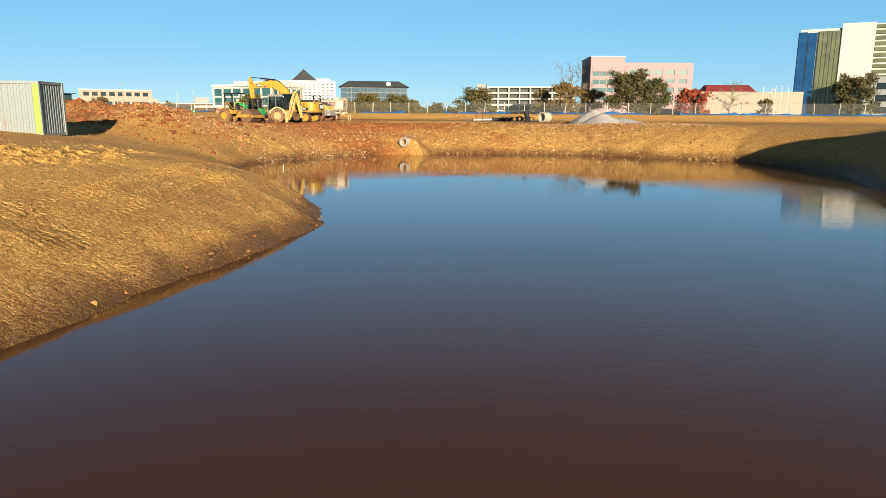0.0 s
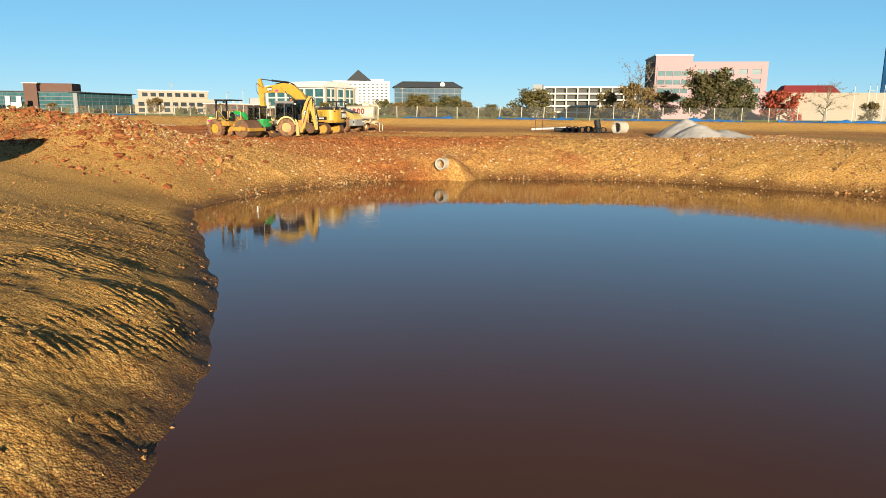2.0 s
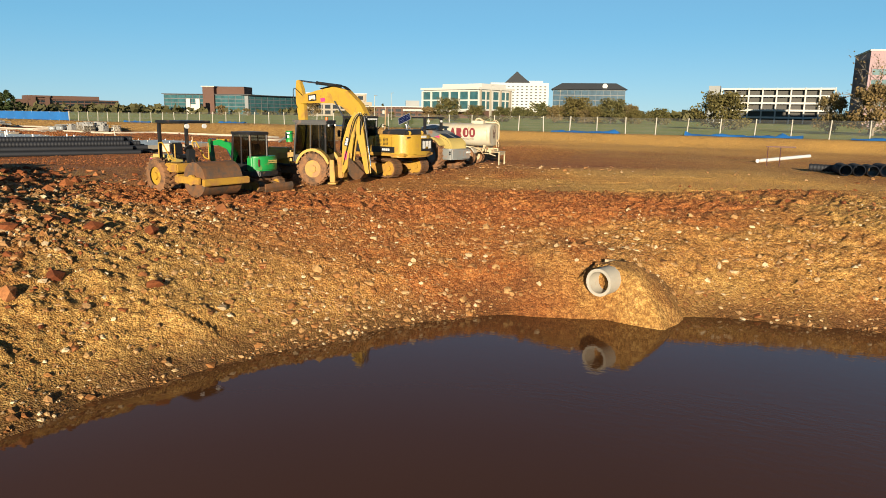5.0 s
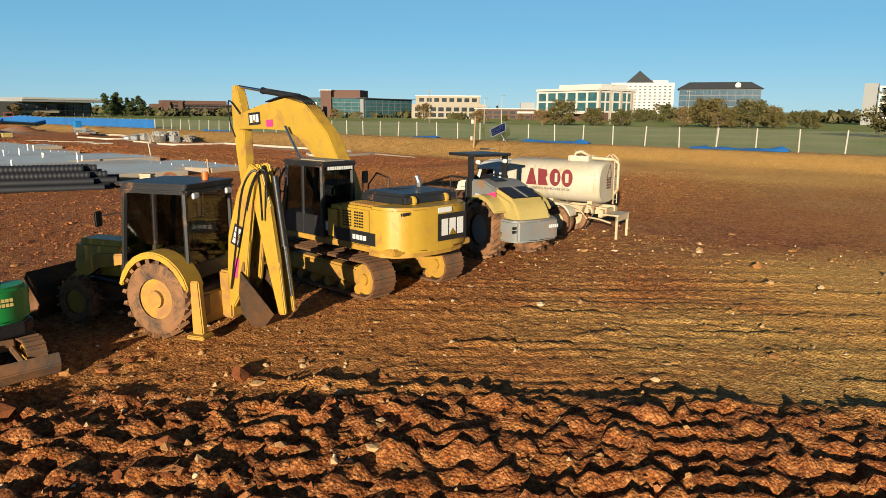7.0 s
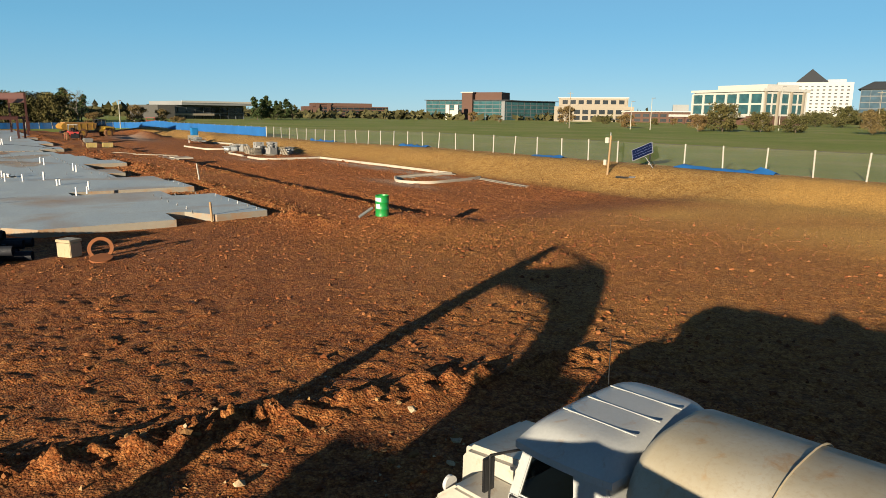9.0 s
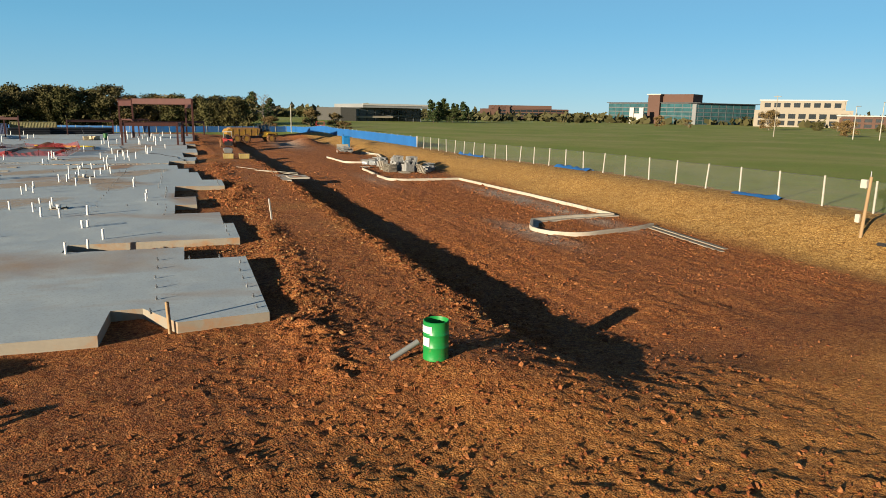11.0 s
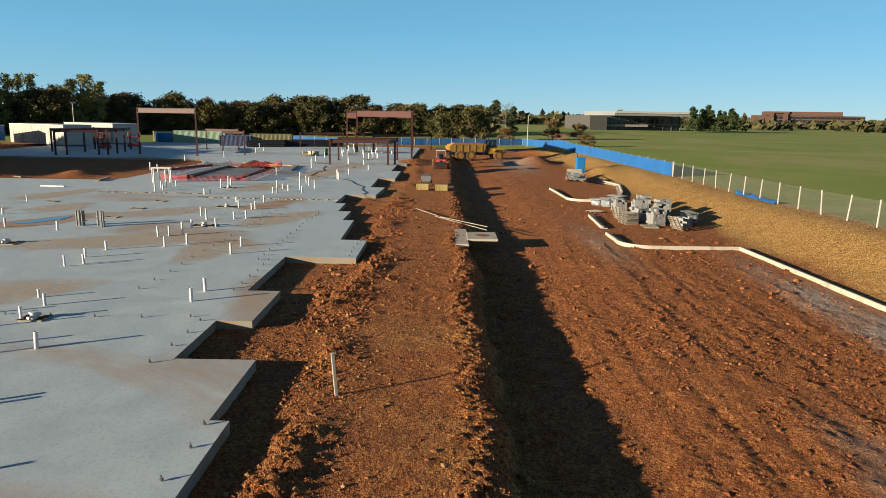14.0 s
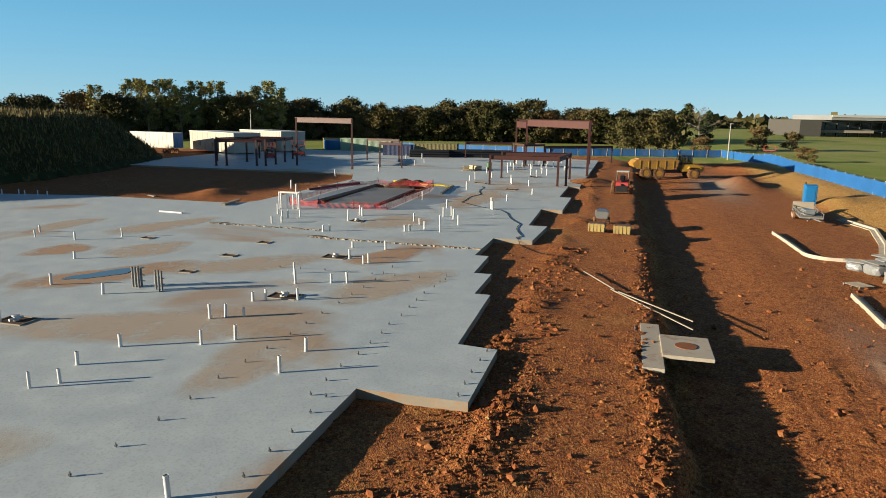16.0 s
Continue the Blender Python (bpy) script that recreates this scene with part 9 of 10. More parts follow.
mixer()
for k, (x, y) in enumerate(((-168.5, 96.2), (-169.6, 98.0), (-170.4, 97.2))):
    p = pallet(x, y, SLAB_Z, 20 * k, "pallet with bagged material on the slab", group="pallets on the slab")
    bm = bmesh.new()
    for q in range(3):
        box(bm, (0, 0, 0.24 + 0.2 * q), (1.1 - 0.1 * q, 1.0, 0.19), (0, 0, 4 * q), bevel=0.05)
    b = part("bag_pile", bm, CREAM)
    b.matrix_basis = pose(x, y, SLAB_Z, 0, 0, 20 * k)
    tagged(b, "pile of pale bags on a pallet", "bags", "bag piles")
bm = bmesh.new()
rod(bm, (0, 0, 0), (0, 0, 1.1), 0.4, 16)
rod(bm, (0, 0, 1.1), (0, 0, 1.14), 0.43, 16)
p = part("waste_bin", bm, DARK_GREEN, smooth=True)
p.matrix_basis = pose(-171.5, 99.8, SLAB_Z)
tagged(p, "dark green waste barrel standing on the slab", "barrel")


def telehandler():
    x, y = -143.6, 115.6
    t = thing("tractor", "red compact loader with black cab and tyres", "loader", x, y, ground_z(x, y) + 0.02, -12, "parked construction machines")
    bm = bmesh.new()
    prism(bm, [(-2.0, 0.6), (1.6, 0.6), (1.9, 0.9), (1.8, 1.35), (0.5, 1.5), (-1.9, 1.5), (-2.1, 1.1)], -0.75, 0.75, "y", 0.06)
    part("body", bm, ORANGE_NET, t)
    bm = bmesh.new()
    for px, py in ((-0.9, -0.65), (-0.9, 0.65), (0.5, -0.65), (0.5, 0.65)):
        rod(bm, (px, py, 1.4), (px * 0.9, py, 2.5), 0.06, 6)
    part("cab_frame", bm, BLACK, t)
    bm = bmesh.new()
    box(bm, (-0.2, 0, 2.55), (1.7, 1.5, 0.14), bevel=0.05)
    part("cab_roof", bm, WHITE_PAINT, t)
    bm = bmesh.new()
    box(bm, (-0.3, 0, 1.75), (0.6, 0.6, 0.6), bevel=0.06)
    part("seat", bm, BLACK_PLASTIC, t)
    for px in (-1.3, 1.3):
        for py in (-1.05, 1.05):
            bm = bmesh.new()
            wheel_mesh(bm, (px, py, 0.62), 0.62, 0.42, seg=24, lug=0.04)
            w = part("wheel", bm, RUBBER, t, smooth=True)
            bm = bmesh.new()
            rod(bm, (px, py - 0.16, 0.62), (px, py + 0.16, 0.62), 0.33, 16)
            part("rim", bm, ORANGE_NET, w)
    bm = bmesh.new()
    arm(bm, [(-1.6, 1.9), (0.8, 1.7), (2.3, 0.8)], [0.14, 0.14, 0.12], 0.0, 0.3)
    part("boom", bm, BLACK, t)
    bm = bmesh.new()
    box(bm, (2.4, 0, 0.7), (0.1, 1.3, 0.7), bevel=0.02)
    part("fork_carriage", bm, BLACK, t)


telehandler()


def dump_truck():
    x, y = -171.3, 127.8
    t = thing("dump_truck", "muddy yellow articulated dump truck with high bed", "dump truck", x, y, ground_z(x, y) + 0.02, 94, "parked construction machines")
    bm = bmesh.new()
    prism(bm, [(-5.6, 1.9), (-4.6, 1.55), (0.4, 1.5), (1.2, 1.9), (1.5, 3.0), (-5.3, 2.95), (-5.8, 2.4)], -1.4, 1.4, "y", 0.05)
    part("dump_bed", bm, YELLOW_MUDDY, t)
    bm = bmesh.new()
    box(bm, (-1.9, 0, 3.0), (6.2, 2.5, 0.35), bevel=0.15)
    part("load", bm, TAN_CLOD, t, "load of tan soil")
    for yy in (-1.42, 1.42):
        for k in range(5):
            bm = bmesh.new()
            box(bm, (-4.6 + 1.3 * k, yy, 2.25), (0.12, 0.08, 1.3))
            part("bed_rib", bm, YELLOW_MUDDY, t)
    bm = bmesh.new()
    box(bm, (-1, 0, 1.2), (9.0, 0.9, 0.5), bevel=0.05)
    part("chassis", bm, BLACK, t)
    bm = bmesh.new()
    prism(bm, [(2.0, 1.2), (5.2, 1.2), (5.5, 1.5), (5.4, 2.1), (3.9, 2.35), (2.0, 2.35)], -1.15, 1.15, "y", 0.08)
    part("hood", bm, YELLOW, t)
    cab_shell(t, 2.0, 3.7, -0.85, 0.85, 2.2, 3.65, 0.15, 0.07)
    for px in (-3.6, -1.6, 3.9):
        for py in (-1.15, 1.15):
            bm = bmesh.new()
            wheel_mesh(bm, (px, py, 0.93), 0.93, 0.62, seg=28, lug=0.05)
            w = part("wheel", bm, RUBBER, t, smooth=True)
            bm = bmesh.new()
            rod(bm, (px, py - 0.24, 0.93), (px, py + 0.24, 0.93), 0.48, 20)
            part("rim", bm, YELLOW_MUDDY, w)
    for py in (-1.35, 1.35):
        bm = bmesh.new()
        prism(bm, [(2.8, 1.7), (3.1, 2.05), (4.7, 2.05), (5.0, 1.7), (4.8, 1.7), (4.6, 1.92), (3.2, 1.92), (3.0, 1.7)], py - 0.3, py + 0.3, "y")
        part("fender", bm, YELLOW, t)
    bm = bmesh.new()
    rod(bm, (1.8, 0.9, 2.4), (1.8, 0.9, 3.9), 0.08, 8)
    part("exhaust", bm, BLACK, t)


dump_truck()

# ---- yard behind the slab ----
container(-224.0, 65.2, 3.7, 84, 12.2, CONTAINER_GREEN, "faded green ribbed shipping container", height=2.95)
container(-206.5, 84.5, 3.7, 84, 9.0, OLIVE, "olive steel container in the far yard", height=2.9)
container(-206.0, 78.0, 3.7, 84, 6.0, NAVY, "dark navy steel container in the far yard", height=2.5)
container(-233, 58.0, 3.7, 110, 6.0, OLIVE, "olive steel container behind the trailers", height=2.5)
bm = bmesh.new()
for k in range(2):
    box(bm, (0, -1 + 2 * k, 1.1), (3.4, 1.8, 2.2), bevel=0.08)
p = part("tarp_cover", bm, BLUE_CLOTH)
p.matrix_basis = pose(-226, 62, 3.8, 0, 0, 110)
tagged(p, "materials covered with blue tarpaulin", "tarpaulin")
rnd = random.Random(61)
for row, (cx, cy, n, ln) in enumerate(((-203.5, 96, 9, 9.0), (-200.5, 88, 7, 8.0), (-203, 101.5, 6, 6.0))):
    for lay in range(3):
        for k in range(n - lay):
            bm = bmesh.new()
            rod(bm, (0, -ln / 2 + rnd.uniform(-.4, .4), 0), (0, ln / 2 + rnd.uniform(-.4, .4), 0), 0.26, 10)
            p = part("plastic_pipe", bm, NAVY_PIPE, smooth=True)
            p.matrix_basis = pose(cx + 0.54 * (k - n / 2 + lay / 2), cy, 3.96 + 0.27 + 0.46 * lay, 0, 0, 8)
            tagged(p, "large black pipe in a yard stack", "pipe", "yard pipe stacks")


def office_trailer(x, y, rz, length, width, height, label, end, windows, wheels):
    """A white box trailer: walls with ribs, flat roof, end wall in its own colour, windows, wheels."""
    t = thing("site_trailer", label, "trailer", x, y, 3.72, rz, "site trailers")
    zf = 1.15 if wheels else 0.45
    bm = bmesh.new()
    box(bm, (length / 2, -width / 2, (zf + height) / 2), (length, width, height - zf))
    part("body", bm, WHITE_PAINT, t)
    bm = bmesh.new()
    box(bm, (length / 2, -width / 2, height + 0.04), (length + 0.1, width + 0.1, 0.1))
    part("roof", bm, WHITE, t)
    for k in range(int(length / 1.2)):
        bm = bmesh.new()
        box(bm, (0.6 + 1.2 * k, 0.012, (zf + height) / 2), (0.05, 0.03, height - zf - 0.1))
        part("wall_rib", bm, WHITE_PAINT, t)
    for k in range(windows):
        bm = bmesh.new()
        box(bm, (length * (k + 0.6) / (windows + 0.4), 0.02, zf + 1.4), (0.8, 0.05, 0.9))
        part("window", bm, DARK_WINDOW, t)
    if end:
        for k in (0, 1):
            bm = bmesh.new()
            box(bm, (-0.02, -width * (0.26 + 0.48 * k), (zf + height) / 2), (0.05, width * 0.46, height - zf - 0.15))
            part("end_door", bm, end, t, "blue end door")
    if wheels:
        for px in (1.6, 2.8):
            for py in (-0.25, -width + 0.25):
                bm = bmesh.new()
                wheel_mesh(bm, (px, py, 0.5), 0.5, 0.3, seg=18)
                part("wheel", bm, RUBBER, t, smooth=True)
        bm = bmesh.new()
        box(bm, (length * 0.8, -width / 2, 0.6), (0.2, 1.4, 1.15))
        part("landing_leg", bm, GREY_PAINT, t)


DARK_WINDOW = glass_material("trailer_window", (0.039, 0.047, 0.055), 0.08)
office_trailer(-198.0, 35.5, 248, 13.5, 2.6, 4.2, "white box trailer with open blue end doors", BLUE, 0, True)
office_trailer(-196.2, 48.8, 228, 20.0, 6.0, 4.4, "long white office trailer with small windows", None, 3, False)
office_trailer(-206.0, 55.5, 228, 18.0, 6.0, 4.6, "long white office trailer with a flat roof", None, 3, False)


def lift(x, y, label, rz):
    g = thing("scissor_lift", label, "lift", x, y, 3.75, rz, "yard equipment")
    bm = bmesh.new()
    box(bm, (0, 0, 0.7), (2.4, 1.3, 0.6), bevel=0.05)
    part("base", bm, ORANGE_NET, g)
    for k in (-1, 1):
        bm = bmesh.new()
        box(bm, (0, 0.4 * k, 1.5), (0.1, 0.08, 2.0), (0, 50, 0))
        box(bm, (0, 0.5 * k, 1.5), (0.1, 0.08, 2.0), (0, -50, 0))
        part("scissor_arm", bm, BLACK, g)
    bm = bmesh.new()
    box(bm, (0, 0, 2.25), (2.4, 1.3, 0.12))
    for px in (-1.15, 1.15):
        for py in (-0.6, 0.6):
            rod(bm, (px, py, 2.3), (px, py, 3.2), 0.03, 5)
    box(bm, (0, 0.6, 3.2), (2.35, 0.05, 0.05))
    box(bm, (0, -0.6, 3.2), (2.35, 0.05, 0.05))
    part("platform", bm, ORANGE_NET, g)
    for px in (-0.9, 0.9):
        for py in (-0.65, 0.65):
            bm = bmesh.new()
            wheel_mesh(bm, (px, py, 0.38), 0.38, 0.25, seg=16)
            part("wheel", bm, RUBBER, g, smooth=True)


lift(-190, 58, "red lift platform parked behind the columns", 30)
lift(-196, 62, "red lift platform parked behind the columns", 100)
lift(-213, 160, "red lift platform standing beyond the blue fence", 60)


# poles beyond the fence
def flagpole(x, y, top):
    zg = ground_z(x, y)
    p = thing("flagpole", "thin white flagpole without a flag", "flagpole", x, y, zg, 0, "flagpoles")
    bm = bmesh.new()
    rod(bm, (0, 0, -0.2), (0, 0, top - zg), 0.10, 8, 0.06)
    part("pole", bm, WHITE, p, smooth=True)
    bm = bmesh.new()
    bmesh.ops.create_icosphere(bm, subdivisions=1, radius=0.16, matrix=Matrix.Translation((0, 0, top - zg + 0.1)))
    part("finial", bm, STEEL, p)


for x, y in ((85.7, 226.3), (89.0, 225.1), (90.6, 224.5), (92.3, 223.8)):
    flagpole(x, y, 14.4)
utility_pole(-159.8, 295.5, 17.4, True, False, "wooden utility pole with a crossarm beyond the field")
utility_pole(-133.6, 308.7, 15.2, False, True, "dark parking lamp beyond the field")
utility_pole(-140, 305.8, 14.0, False, True, "dark parking lamp beyond the field")
utility_pole(75.8, 193.9, 11.8, False, True, "grey street lamp near the tall tower")


# ---- distance: offices, trees, woods ----
STUCCO = surface("cream_stucco", (0.281, 0.242, 0.187), 0.85, dark=0.9, scale=0.08, bump=0.05)
WHITE_WALL = surface("white_wall", (0.468, 0.452, 0.413), 0.8, dark=0.92, scale=0.08, bump=0.05)
BRICK = surface("brown_brick", (0.101, 0.051, 0.035), 0.9, dark=0.8, scale=0.1)
PINK_STONE = surface("pink_sheathing", (0.30, 0.205, 0.215), 0.85, dark=0.92, scale=0.1)
GREY_WALL = surface("grey_cladding", (0.234, 0.242, 0.242), 0.7, dark=0.85, scale=0.1)
DARK_ROOF = surface("dark_roof", (0.047, 0.051, 0.055), 0.7, dark=0.8, scale=0.1)
RED_ROOF = surface("red_tile_roof", (0.234, 0.023, 0.023), 0.8, dark=0.8, scale=0.2)
TEAL_GLASS = glass_material("teal_window_glass", (0.035, 0.101, 0.109), 0.12)
BLUE_GLASS = glass_material("blue_window_glass", (0.039, 0.078, 0.109), 0.10)
DARK_GLASS = glass_material("dark_window_glass", (0.016, 0.02, 0.023), 0.15)
GOLD_GLASS = glass_material("bronze_green_glass", (0.125, 0.133, 0.07), 0.18)
DARK_FRAME = surface("dark_window_frames", (0.09, 0.10, 0.105), 0.6, dark=0.85, scale=0.1)
SHADE = surface("shaded_concrete", (0.078, 0.074, 0.066), 0.9, bump=0.0)


def front_frame(p0, p1):
    """Pose with x along a front from p0 to p1, y into the building."""
    dx, dy = p1[0] - p0[0], p1[1] - p0[1]
    return math.hypot(dx, dy), pose(p0[0], p0[1], 0, 0, 0, math.degrees(math.atan2(dy, dx)))


def block(parent, name, x0, x1, y0, y1, z0, z1, mat, bevel=0.0, label=""):
    bm = bmesh.new()
    box(bm, ((x0 + x1) / 2, (y0 + y1) / 2, (z0 + z1) / 2), (x1 - x0, y1 - y0, z1 - z0), bevel=bevel)
    return part(name, bm, mat, parent, label)


def grid_front(parent, x0, x1, y, z0, z1, bays, floors, wall, glass, pier=0.25, spandrel=0.35, deep=0.5, side=None):
    """A front of piers and spandrels standing proud of a pane for each bay and floor. side: the same on the end wall at x."""
    w, h = (x1 - x0) / bays, (z1 - z0) / floors
    shared = {}

    def box_part(name, c, s, mat):
        key = (name, tuple(round(v, 3) for v in s))
        if key not in shared:
            bm = bmesh.new()
            box(bm, (0, 0, 0), s)
            shared[key] = part(name, bm, mat, parent)
            ob = shared[key]
        else:
            ob = new(name, shared[key].data)
            ob.parent = parent
        ob.matrix_basis = pose(*c) if side is None else pose(side, c[0], c[2], 0, 0, 90)
        return ob

    for k in range(bays + 1):
        box_part("pier", (x0 + k * w, y - deep / 2, (z0 + z1) / 2), (w * pier, deep, z1 - z0), wall)
    for j in range(floors + 1):
        box_part("spandrel", ((x0 + x1) / 2, y - deep * 0.4, z0 + j * h), (x1 - x0, deep * 0.8, h * spandrel), wall)
    for k in range(bays):
        for j in range(floors):
            box_part("window", (x0 + (k + 0.5) * w, y - 0.06, z0 + (j + 0.5) * h), (w * (1 - pier), 0.08, h * (1 - spandrel)), glass)


def building(name, label, p0, p1, base):
    n, m = front_frame(p0, p1)
    b = thing(name, label, "building", group="office buildings")
    b.matrix_basis = Matrix.Translation((0, 0, base)) @ m
    return b, n


BASE = 3.2
# glass office with brown stair tower
b, n = building("office_building", "long low teal glass office with a brown brick tower", (-493, 556), (-412, 579), BASE)
block(b, "wall", 0, n, 0.6, 30, 0, 18.4, GREY_WALL)
grid_front(b, 0, n, 0.6, 0.5, 18, 12, 5, DARK_FRAME, TEAL_GLASS, 0.04, 0.20, 0.4)
block(b, "roof", -1.5, n + 2, -1.5, 32, 18.4, 19.0, DARK_ROOF)
block(b, "tower", n * 0.47, n * 0.60, -2.5, 14, 0, 25.5, BRICK, label="brown brick stair tower")
block(b, "tower", n * 0.60, n * 0.92, 4, 24, 19, 26, BRICK, label="brown rooftop penthouse")
block(b, "fascia", n * 0.455, n * 0.61, -3, 14.5, 25.5, 26.2, WHITE_WALL)
b, n = building("office_building", "teal glass office wing with overhanging flat roof", (-412, 577), (-400, 640), BASE)
block(b, "wall", 0, n, 0.6, 26, 0, 18, GREY_WALL)
grid_front(b, 0, n, 0.6, 0.5, 17.6, 8, 5, DARK_FRAME, TEAL_GLASS, 0.04, 0.2, 0.4)
block(b, "roof", -2, n + 3, -2.5, 28, 18, 18.6, DARK_ROOF)

# long brown office further left
b, n = building("office_building", "long brown and glass low office", (-645, 520), (-599, 602), BASE - 1)
block(b, "wall", 0, n, 0.6, 30, 0, 13.5, BRICK)
grid_front(b, n * 0.16, n, 0.6, 0.5, 13, 12, 4, BRICK, DARK_GLASS, 0.05, 0.35, 0.6)
block(b, "roof", n * 0.1, n * 0.8, -1, 28, 13.5, 17.2, BRICK)
block(b, "portal", n * 0.14, n * 0.18, -3, 1, 0, 15.5, BRICK)
block(b, "portal", n * 0.27, n * 0.31, -3, 1, 0, 15.5, BRICK)
block(b, "lintel", n * 0.13, n * 0.32, -3.2, 1, 15.5, 17.2, BRICK)

# cream campus behind bare trees
b, n = building("campus_building", "cream stucco campus building with arched glass entries", (-352, 568), (-296, 602), BASE)
block(b, "wall", 0, n, 0, 30, 0, 13, STUCCO)
block(b, "upper_floor", n * 0.05, n * 0.93, 8, 30, 13, 20, STUCCO)
block(b, "parapet", n * 0.04, n * 0.94, 7.5, 30.5, 20, 20.8, WHITE_WALL)
grid_front(b, 2, n - 2, 0, 1, 11, 9, 2, STUCCO, DARK_GLASS, 0.30, 0.3, 0.6)
grid_front(b, n * 0.08, n * 0.9, 8, 14, 19.5, 8, 1, STUCCO, DARK_GLASS, 0.35, 0.4, 0.6)
b, n = building("campus_building", "low cream building with porticoes", (-300, 590), (-236, 622), BASE)
block(b, "wall", 0, n, 0, 20, 0, 9, STUCCO)
block(b, "penthouse", n * 0.55, n * 0.72, 6, 16, 9, 15, GREY_WALL)
grid_front(b, 2, n - 2, 0, 0.5, 8, 10, 2, BRICK, DARK_GLASS, 0.3, 0.4, 0.6)
block(b, "roof", -1, n + 1, -1.5, 21, 9, 9.7, WHITE_WALL)
b, n = building("chapel_building", "small white twin-towered building beyond the field", (-452, 540), (-442, 546), BASE)
block(b, "wall", 0, n, 0, 12, 0, 9, WHITE_WALL)
block(b, "tower", 0, n * 0.3, -1, 3, 0, 14, WHITE_WALL)
block(b, "tower", n * 0.7, n, -1, 3, 0, 14, WHITE_WALL)

# white office with brick base, front and side
b, n = building("office_building", "white three-storey office with brick base and teal windows", (-226.6, 555.8), (-171.5, 534.5), BASE)
block(b, "wall", 0.8, n - 0.8, 0.8, 41.8, 0, 22.4, WHITE_WALL)
block(b, "base_wall", 0.2, n - 0.2, 0.2, 41.5, 0, 6.4, BRICK)
grid_front(b, 0, n, 0.8, 7.0, 21.0, 6, 2, WHITE_WALL, TEAL_GLASS, 0.14, 0.16, 0.9)
grid_front(b, 1, 41, 0, 7.0, 21.0, 5, 2, WHITE_WALL, TEAL_GLASS, 0.14, 0.16, 0.9, side=n - 0.5)
block(b, "cornice", -1, n + 1, -1, 43, 22.0, 23.6, WHITE_WALL)
block(b, "canopy", -14, n * 0.8, -8, 0, 5.4, 7.0, WHITE_WALL)
for k in range(5):
    block(b, "column", -13 + k * 12, -11.6 + k * 12, -7, -5.6, 0, 5.4, BRICK)
for k in range(4):
    block(b, "column", n - 0.2, n + 1.2, 1 + k * 12, 2.4 + k * 12, 0, 22.0, STUCCO)
block(b, "penthouse", n * 0.25, n - 4, 8, 38, 23.6, 26.6, WHITE_WALL)

# hospital block with dark glass pyramid
b, n = building("hospital_building", "white stepped hospital block under a dark glass pyramid", (-301.7, 965.4), (-225.8, 991.7), BASE)
block(b, "wall", 0, n, 0, 40, 0, 47, WHITE_WALL)
block(b, "wing", -46, 0, 4, 40, 0, 43, WHITE_WALL)
block(b, "step_wall", n * 0.66, n * 0.9, 2, 38, 47, 50, WHITE_WALL)
grid_front(b, 3, n - 2, 0, 4, 44, 12, 10, WHITE_WALL, DARK_GLASS, 0.55, 0.62, 0.5)
bm = bmesh.new()
bmesh.ops.create_cone(bm, cap_ends=True, segments=4, radius1=25, radius2=0.1, depth=16.5, matrix=Matrix.Translation((37, 18, 55.2)) @ pose(0, 0, 0, 0, 0, 45))
part("pyramid", bm, DARK_ROOF, b, "dark glass pyramid roof")

# grey hip-roofed office
b, n = building("office_building", "grey glass office with a hipped dark roof", (-168, 766), (-96, 780), BASE)
block(b, "wall", 0, n, 0.6, 40, 0, 31, GREY_WALL)
grid_front(b, 0, n, 0.6, 3, 30, 10, 5, DARK_FRAME, BLUE_GLASS, 0.05, 0.16, 0.4)
bm = bmesh.new()
box(bm, (n / 2, 20, 34), (n + 5, 45, 7), taper=(0.72, 0.3))
part("roof", bm, DARK_ROOF, b)
bm = bmesh.new()
rod(bm, (n * 0.72, 1.0, 34), (n * 0.72, 2.5, 34), 2.6, 20)
part("roof_medallion", bm, WHITE_WALL, b)

# open parking deck
b, n = building("parking_garage", "curved white open parking deck of four levels", (-3, 505), (58, 500), BASE)
for j in range(5):
    block(b, "deck", 0, n, 0, 30, 3.6 + j * 4.2, 4.7 + j * 4.2, WHITE_WALL)
for k in range(9):
    block(b, "column", k * n / 8 - 0.4, k * n / 8 + 0.4, -0.3, 0.5, 0, 21.6, WHITE_WALL)
# dark block behind the decks; the shade inside the levels is its colour
block(b, "shaded_core", 1, n - 1, 3, 28, 0, 20, SHADE)
block(b, "stair_tower", -8, -1.5, 2, 10, 0, 23, GREY_WALL)

# pink clad building
b, n = building("office_building", "pink sheathed office under construction with ribbon windows", (50, 360), (101, 361), BASE)
block(b, "wall", 0, n, 0.5, 30, 0, 27.5, PINK_STONE)
block(b, "upper_wall", 0, n * 0.33, -0.6, 30, 0, 30, PINK_STONE)
block(b, "parapet", -0.4, n * 0.335, -1, 30.4, 30, 30.6, WHITE_WALL)
grid_front(b, 1.0, n * 0.30, -0.65, 8, 24, 4, 4, PINK_STONE, TEAL_GLASS, 0.08, 0.45, 0.3)
grid_front(b, n * 0.36, n - 2, 0.5, 8, 25, 5, 4, PINK_STONE, TEAL_GLASS, 0.34, 0.5, 0.5)
b, n = building("shop_building", "cream low building with a red roof", (88, 300), (128, 297), BASE)
block(b, "wall", 0, n, 0, 20, 0, 11.5, STUCCO)
bm = bmesh.new()
box(bm, (n * 0.3, 10, 13), (n * 0.5, 18, 3.0), taper=(0.85, 0.3))
part("roof", bm, RED_ROOF, b)

